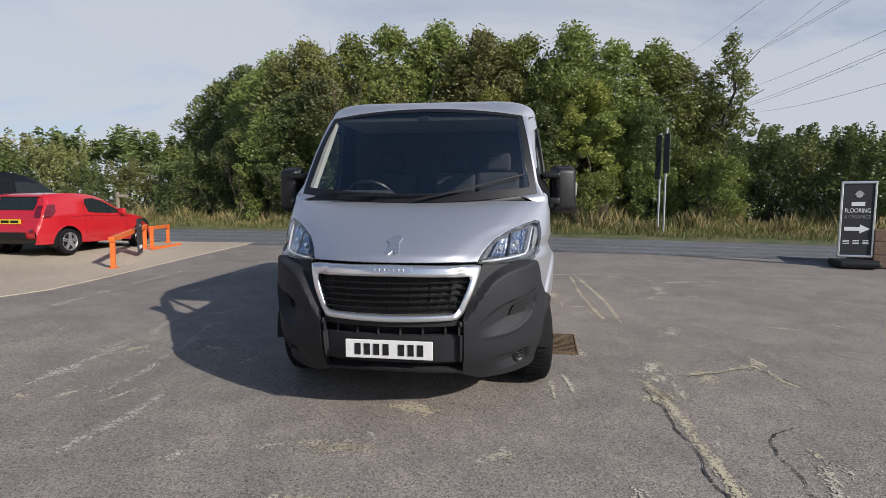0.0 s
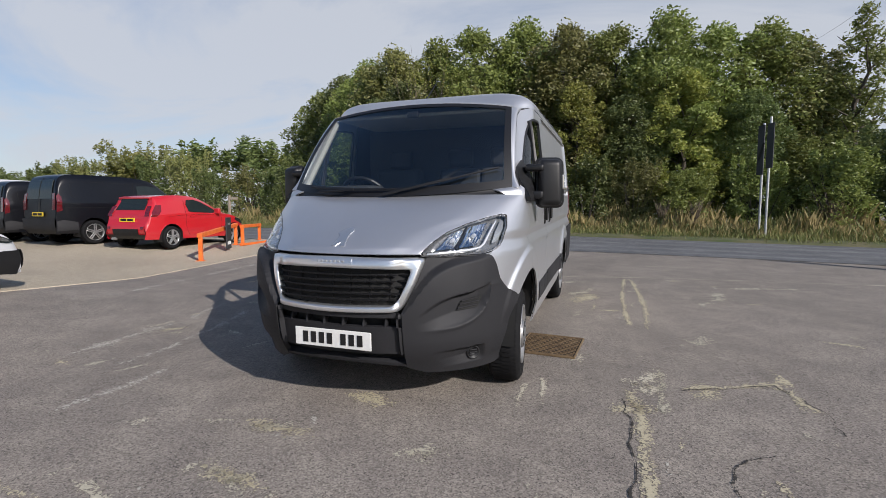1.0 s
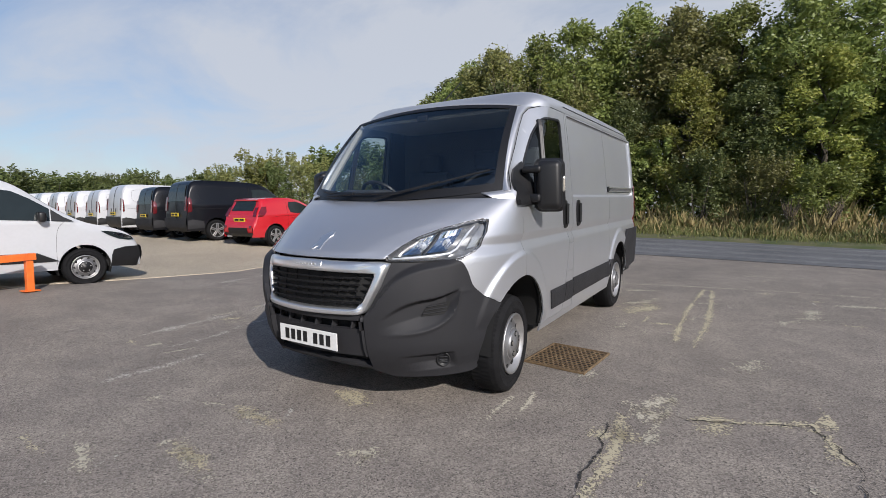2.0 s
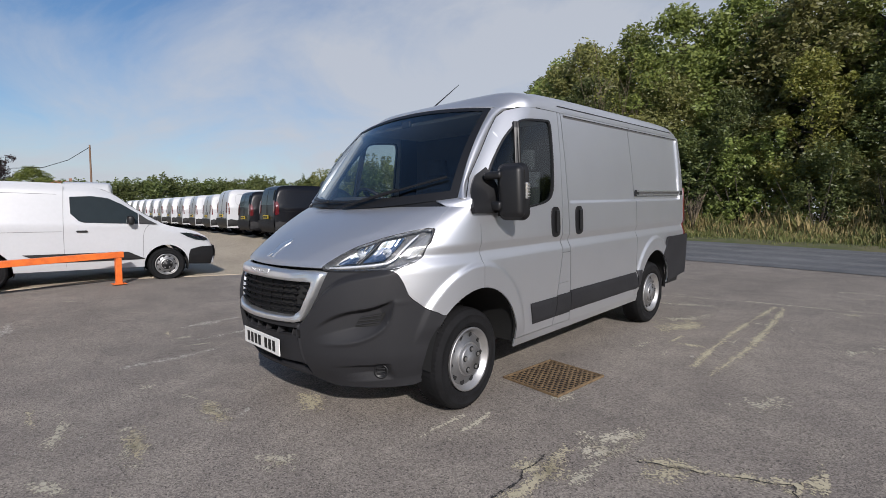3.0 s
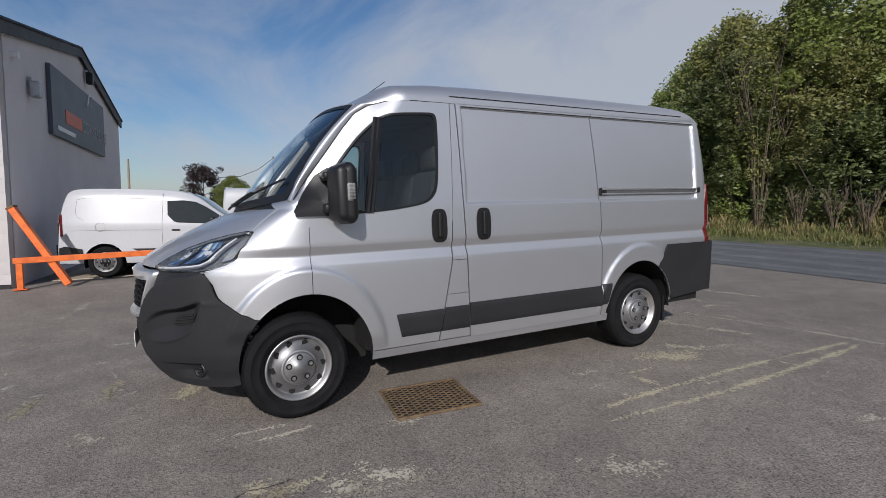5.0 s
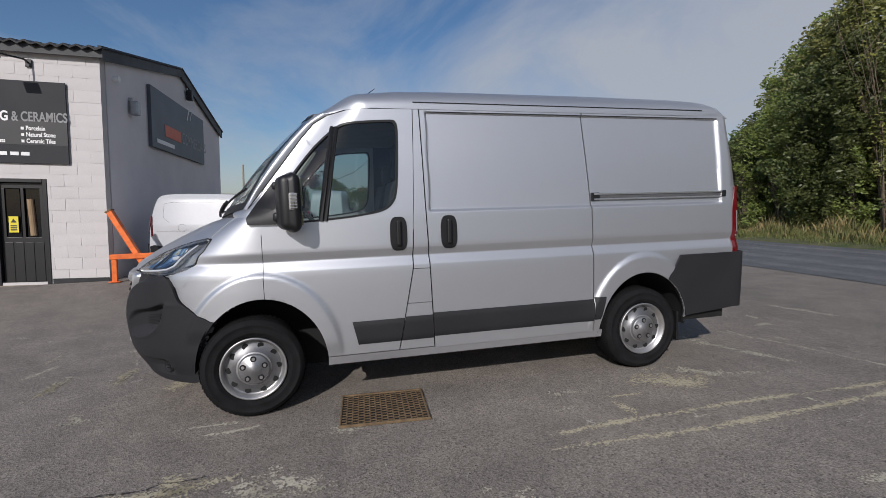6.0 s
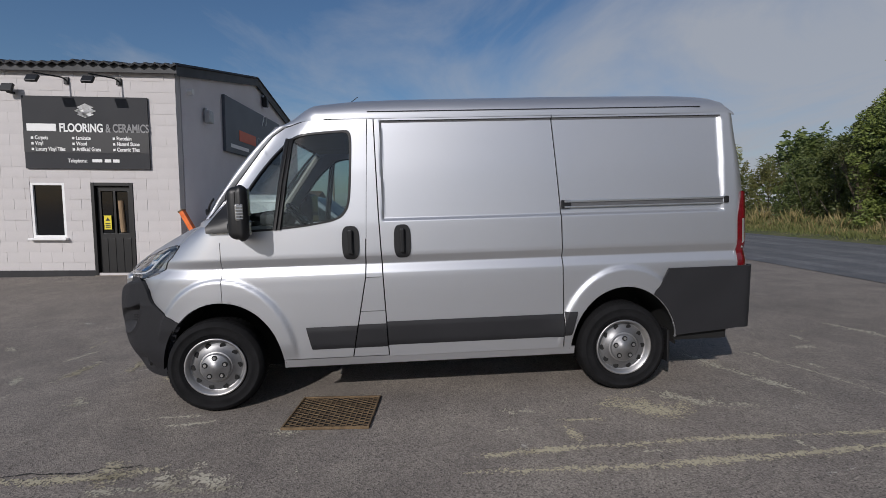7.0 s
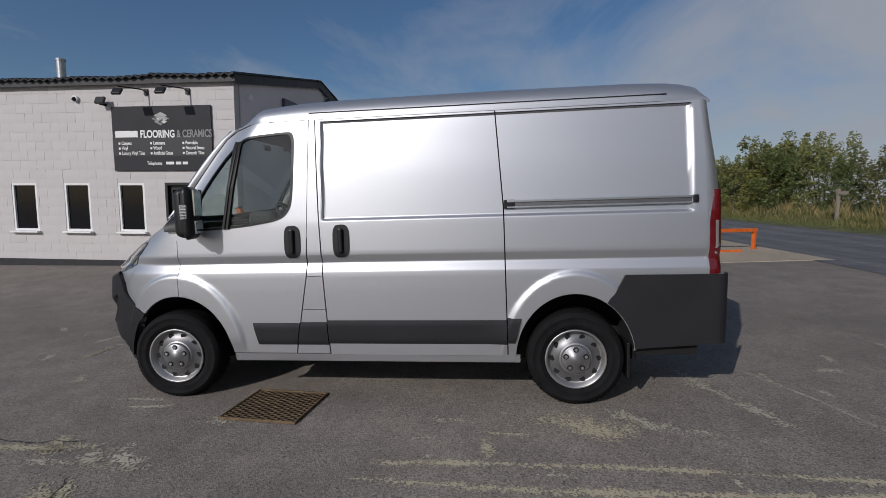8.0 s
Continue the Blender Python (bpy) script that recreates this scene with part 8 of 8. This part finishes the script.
# bare twiggy shrubs in front of the wood
for x_, y_, h_ in ((-6.3, 17.2, 7.6), (-9.6, 17.0, 3.0), (8.2, 14.6, 1.2), (-4.5, 16.2, 1.8), (-3.5, 16.1, 1.9), (-2.7, 16.1, 1.6), (4.4, 14.8, 1.2), (3.4, 15.0, 1.3), (-11.4, 17.2, 3.2)):
    rnd = random.Random(int(x_ * 10 + 500))
    ob = thing("dry_shrub", Matrix.Translation((x_, y_, gz(x_, y_))))
    tagged(ob, "bare brown twiggy shrub on the verge" if h_ < 6 else "tall thin half-bare tree with yellowing leaves", "shrub", group="bare shrubs")
    bms = []
    for k in range(26):
        a, l_ = rnd.uniform(0, 6.28), h_ * rnd.uniform(0.6, 1.0)
        e = Vector((math.cos(a) * l_ * 0.24, math.sin(a) * l_ * 0.24, l_))
        m_ = Vector((e.x * 0.3, e.y * 0.3, l_ * 0.5))
        bms.append(tube_bm([(e.x * 0.05, e.y * 0.05, 0), m_, e], [0.020, 0.013, 0.004], 4))
        for j in range(4):
            p0 = m_.lerp(e, rnd.uniform(0, 0.8))
            bms.append(tube_bm([p0, p0 + Vector((rnd.uniform(-0.35, 0.35), rnd.uniform(-0.35, 0.35), rnd.uniform(0.3, 0.8))) * (h_ / 4)], [0.008, 0.003], 3))
    part("twig", join_bm(*bms), TWIG, ob)
    if h_ > 6:
        cl = []
        for k in range(46):
            a, t = rnd.uniform(0, 6.28), rnd.uniform(0.35, 1.0)
            rr = h_ * 0.24 * t * rnd.uniform(0.3, 1.0)
            cl.append(((rr * math.cos(a), rr * math.sin(a), h_ * t), (0.3, 0.3, 0.35)))
        add("sparse_leaves", leaf_mesh("sparse_leaves", cl, 26, 0.06, LEAF_C, 77), ob, "sparse yellowing leaves")

# trees behind the row of parked vans
for k_, (x_, y_, h_) in enumerate(((-60, 12, 5.0), (-64, 16, 5.6), (-58, 9.5, 4.4), (-68, 20, 5.4), (-62, 5.5, 4.6), (-70, 24, 5.6), (-72, 9, 5.0), (-66, 2.5, 4.4), (-74, 14, 5.4), (-78, 19, 5.4))):
    c_ = copy_thing(far_bush, Matrix.Identity(4))
    c_.matrix_basis = Matrix.Translation((x_, y_, gz(x_, y_) - 0.1)) @ Matrix.Rotation(rt.uniform(0, 6.28), 4, "Z") @ Matrix.Diagonal((h_ / 3.4, h_ / 3.4, h_ / 5.3, 1))
    c_["group"] = "trees behind the yard"
    c_["label"] = "distant hedge tree behind the parked vans"
# far trees over the hedge and to the right of the wood
far = [(-62, 70, 13, 1), (-70, 66, 12, 1), (-58, 78, 13, 1), (-48, 80, 13, 1), (-52, 74, 12, 1), (70, 76, 11, 1), (82, 68, 11, 1), (94, 60, 11, 1), (62, 84, 11, 1), (106, 52, 11, 1)]
for x_, y_, h_, k_ in far:
    c_ = copy_thing(far_bush, Matrix.Identity(4))
    c_.matrix_basis = Matrix.Translation((x_, y_, gz(x_, y_))) @ Matrix.Rotation(rt.uniform(0, 6.28), 4, "Z") @ Matrix.Diagonal((h_ / 3.2, h_ / 3.2, h_ / 4.6, 1))
    c_["label"] = "distant dark tree beyond the hedge"
    c_["category"] = "tree"
    c_["group"] = "distant trees"
pt = tree_kind(51, 6.5, 2.4, LEAF_E, name="purple_tree", label="distant purple-leaved tree beyond the parked vans", per=110)
pt.matrix_basis = Matrix.Translation((-58, -1.0, 0.0))
pt2 = copy_thing(kinds[0], Matrix.Identity(4))
pt2.matrix_basis = Matrix.Translation((-54, 2.0, 0)) @ Matrix.Diagonal((0.95, 0.95, 0.55, 1))
pt2["label"] = "distant green tree beyond the parked vans"


def grass(name, mat, n, seed, x0, x1, near, deep, h0, h1, label, lean=0.3):
    rng = np.random.default_rng(seed)
    xs_ = rng.uniform(x0, x1, n)
    yo = near + (deep - near) * rng.uniform(0, 1, n) ** 0.8
    ys_ = np.array([smooth_table(ROAD_F, x) for x in xs_]) + yo
    # tufts
    tuft = 0.5 + 0.5 * np.sin(xs_ * 2.1 + 1.3 * np.sin(ys_ * 1.7 + seed)) * np.sin(ys_ * 2.9 + 0.7 * xs_)
    h = (h0 + (h1 - h0) * (yo - near) / (deep - near)) * rng.uniform(0.5, 1.2, n) * (0.35 + 0.95 * tuft ** 1.5)
    z0 = np.array([gz(0, y) for y in ys_]) + 0.09 * np.clip(yo / 0.5, 0, 1)
    a = rng.uniform(0, 2 * np.pi, n)
    w = 0.006 + 0.009 * rng.random(n)
    dx, dy = np.cos(a) * w, np.sin(a) * w
    lx, ly = rng.normal(0, lean, n) * h, rng.normal(0, lean, n) * h
    A = np.stack([xs_ - dx, ys_ - dy, z0], 1); B = np.stack([xs_ + dx, ys_ + dy, z0], 1)
    C = np.stack([xs_ + lx * 0.4 + dx * 0.7, ys_ + ly * 0.4 + dy * 0.7, z0 + h * 0.6], 1)
    D = np.stack([xs_ + lx, ys_ + ly, z0 + h], 1)
    verts = np.stack([A, B, C, D], 1).reshape(-1, 3)
    me = bpy.data.meshes.new(name)
    me.vertices.add(n * 4); me.loops.add(n * 4); me.polygons.add(n)
    me.vertices.foreach_set("co", verts.astype(np.float32).ravel())
    me.loops.foreach_set("vertex_index", np.arange(n * 4, dtype=np.int32))
    me.polygons.foreach_set("loop_start", np.arange(n, dtype=np.int32) * 4)
    me.materials.append(mat)
    me.update(calc_edges=True)
    ob = add(name, me)
    return tagged(ob, label, "grass", kind="stuff")


def verge(u, v):
    k = u * (len(ROADX) - 1)
    i = min(int(k), len(ROADX) - 2)
    x = ROADX[i] + (ROADX[i + 1] - ROADX[i]) * (k - i)
    return x, smooth_table(ROAD_F, x) + (0, 0.12, 0.5, 2.0, 6.0, 14.0, 40.0)[round(v * 6)]


vv = []
for i in range(121):
    for j in range(7):
        x, y = verge(i / 120, j / 6)
        vv.append((x, y, gz(x, y) + (0.0, 0.05, 0.09, 0.10, 0.12, 0.12, 0.1)[j] + 0.005))
vg = add("ground_verge", mesh_of("ground_verge", vv, grid_faces(120, 6), SOIL, False))
tagged(vg, "rough soil and grass verge beside the road", "verge", kind="structure")
grass("short_grass", BLADE, 36000, 5, -45, 30, 0.05, 1.8, 0.10, 0.35, "short green grass along the road's edge")
grass("dry_grass", STRAW, 30000, 6, -40, 26, 0.7, 3.6, 0.25, 0.85, "tall dry straw-coloured grass before the trees", 0.18)
grass("tall_weeds", BLADE, 26000, 7, -40, 26, 0.5, 3.8, 0.25, 0.75, "green weeds among the dry grass", 0.25)

# ---- overhead lines, pole, far roofs ----
WIRE = material("overhead_wire", (0.30, 0.31, 0.33), 0.5, 0.3, vary=0.05)
E0 = Vector((0.68, -3.58, 1.18))
WIRES = [((0.316, 0.907, 0.278), (0.416, 0.841, 0.346)), ((0.413, 0.871, 0.268), (0.483, 0.812, 0.328)), ((0.395, 0.879, 0.262), (0.507, 0.800, 0.321)), ((0.401, 0.877, 0.262), (0.514, 0.797, 0.321)),
         ((0.419, 0.882, 0.215), (0.552, 0.789, 0.269)), ((0.425, 0.884, 0.192), (0.556, 0.794, 0.244)), ((0.425, 0.885, 0.188), (0.556, 0.797, 0.239)), ((0.459, 0.871, 0.176), (0.564, 0.802, 0.196))]
pl_ = thing("power_lines")
tagged(pl_, "high overhead power cables crossing the sky", "power lines")
for a_, b_ in WIRES:
    A_, B_ = E0 + Vector(a_) * 150, E0 + Vector(b_) * 95
    d_ = B_ - A_
    pts = [A_ + d_ * t + Vector((0, 0, -3.0 * t * (1 - t) * 0.4)) for t in (-0.4, -0.2, 0, 0.25, 0.5, 0.75, 1, 1.4, 2.2)]
    part("cable", tube_bm(pts, 0.035, 4), WIRE, pl_)
po = thing("telegraph_pole", Matrix.Translation((-52, 6.1, 0.2)))
tagged(po, "thin timber telegraph pole beyond the parked vans", "pole")
part("post", rod_bm((0, 0, 0), (0, 0, 7.2), 0.10, 8, 0.07), BROWN, po)
part("wire", tube_bm([(0, 0, 7.0), (-0.2, -1.6, 5.7), (-0.4, -3.4, 4.9), (-0.7, -5.6, 4.7)], 0.025, 4), BLACK, po)
po2 = thing("telegraph_pole", Matrix.Translation((-50, -7.2, 0.0)))
tagged(po2, "thin timber telegraph pole behind the shop", "pole")
part("post", rod_bm((0, 0, 0), (0, 0, 6.2), 0.12, 8, 0.09), TIMBER, po2)

TILE = material("red_roof_tile", (0.30, 0.12, 0.07), 0.85, vary=0.25, scale=3)
BRICKFAR = material("far_brick", (0.28, 0.15, 0.10), 0.9, vary=0.2, scale=5)
def far_house(x, y, w, d, h, ridge, roofmat, label, wallmat=BRICKFAR):
    ob = thing("house", Matrix.Translation((x, y, gz(x, y) - 0.1)))
    tagged(ob, label, "house")
    part("wall", box_bm((d, w, h), (0, 0, h / 2)), wallmat, ob)
    bm = bmesh.new()
    vs_ = [bm.verts.new(p) for p in ((-d / 2 - 0.3, -w / 2 - 0.3, h), (d / 2 + 0.3, -w / 2 - 0.3, h), (d / 2 + 0.3, w / 2 + 0.3, h), (-d / 2 - 0.3, w / 2 + 0.3, h), (0, -w / 2 - 0.3, h + ridge), (0, w / 2 + 0.3, h + ridge))]
    for f in ((0, 1, 4), (2, 3, 5), (1, 2, 5, 4), (3, 0, 4, 5), (0, 3, 2, 1)):
        bm.faces.new([vs_[k] for k in f])
    rf = part("roof", bm, roofmat, ob)
    if wallmat is BRICKFAR:
        part("chimney", box_bm((0.7, 0.9, 1.8), (0, w * 0.3, h + ridge + 0.2)), BRICKFAR, rf)


far_house(-230, 24, 9, 7, 8.0, 4.0, TILE, "distant brick house with a red tiled roof")
far_house(-32, -9.0, 7, 5, 1.9, 0.8, BROWN, "low brown timber shed behind the shop", BROWN)


# ---- the shop's blocks, laid last: each proud of its joint ----
BL, BH, JOINT = 0.45, 0.225, 0.004
block_meshes = {}
rbk = random.Random(21)


def block_mesh(length):
    key = round(length, 2)
    if key not in block_meshes:
        bm = box_bm((key - JOINT, 0.012, BH - JOINT), (0, 0, 0))
        me = bpy.data.meshes.new("block")
        bm.to_mesh(me)
        bm.free()
        me.materials.append(BLOCKW)
        block_meshes[key] = me
    return block_meshes[key]


blocks = []
for row in range(int((EAVE - 0.02) / BH) + 1):
    z0 = 0.02 + row * BH
    x = -BL / 2 if row % 2 else 0.0
    while x < 16.5:
        a, b = max(0.0, x), x + BL
        spans = [(a, b)]
        for c0, c1, d0, d1 in cuts:
            if d0 - 0.02 < z0 + BH / 2 < d1 + 0.02:
                nxt = []
                for p, q in spans:
                    if q <= c0 or p >= c1:
                        nxt.append((p, q))
                    else:
                        nxt += [(p, c0)] if c0 - p > 0.05 else []
                        nxt += [(c1, q)] if q - c1 > 0.05 else []
                spans = nxt
        for p, q in spans:
            if q - p > 0.05 and z0 + BH < EAVE + 0.05:
                blocks.append(((p + q) / 2, z0 + BH / 2, q - p))
        x += BL
blocks.sort(key=lambda t: t[0])
rest = []
for n_, (x, z, l_) in enumerate(blocks):
    out_ = -0.0125 + rbk.uniform(-0.003, 0.001)
    if n_ < 300:
        ob = new("block", block_mesh(l_))
        ob.parent = shop
        ob.matrix_basis = FRONT @ Matrix.Translation((x, out_ , z))
    else:
        rest.append((x, out_, z, l_))
vs_, fs_ = [], []
for x, o_, z, l_ in rest:
    k = len(vs_)
    hx, hz = (l_ - JOINT) / 2, (BH - JOINT) / 2
    for dx, dy, dz in ((-hx, 0.006, -hz), (hx, 0.006, -hz), (hx, 0.006, hz), (-hx, 0.006, hz), (-hx, -0.006, -hz), (hx, -0.006, -hz), (hx, -0.006, hz), (-hx, -0.006, hz)):
        vs_.append(FRONT @ Vector((x + dx, o_ + dy, z + dz)))
    fs_ += [(k, k + 1, k + 2, k + 3), (k, k + 4, k + 5, k + 1), (k + 1, k + 5, k + 6, k + 2), (k + 2, k + 6, k + 7, k + 3), (k + 3, k + 7, k + 4, k)]
ob = add("block_rest", mesh_of("block_rest", vs_, fs_, BLOCKW, False), shop)
ob["kind"] = "stuff"
# faint courses in the rendered gable
vs_, fs_ = [], []
for row in range(27):
    z0 = 0.02 + row * BH
    x = 0.24 - (BL / 2 if row % 2 else 0)
    while x < SPAN:
        top = EAVE + (APEX - EAVE) * (1 - abs(x + BL / 2 - SPAN / 2) / (SPAN / 2)) - 0.2
        if z0 + BH < top and x > 0.2 and x + BL < SPAN:
            k = len(vs_)
            o_ = 0.003 + rbk.uniform(0, 0.003)
            hx, hz = (BL - 0.006) / 2, (BH - 0.006) / 2
            for dx, dz in ((-hx, -hz), (hx, -hz), (hx, hz), (-hx, hz)):
                vs_.append(GABLE @ Vector((x + BL / 2 + dx, o_, z0 + BH / 2 + dz)))
            fs_.append((k, k + 1, k + 2, k + 3))
        x += BL
ob = add("gable_block", mesh_of("gable_block", vs_, fs_, BLOCKG, False), shop)
ob["kind"] = "stuff"
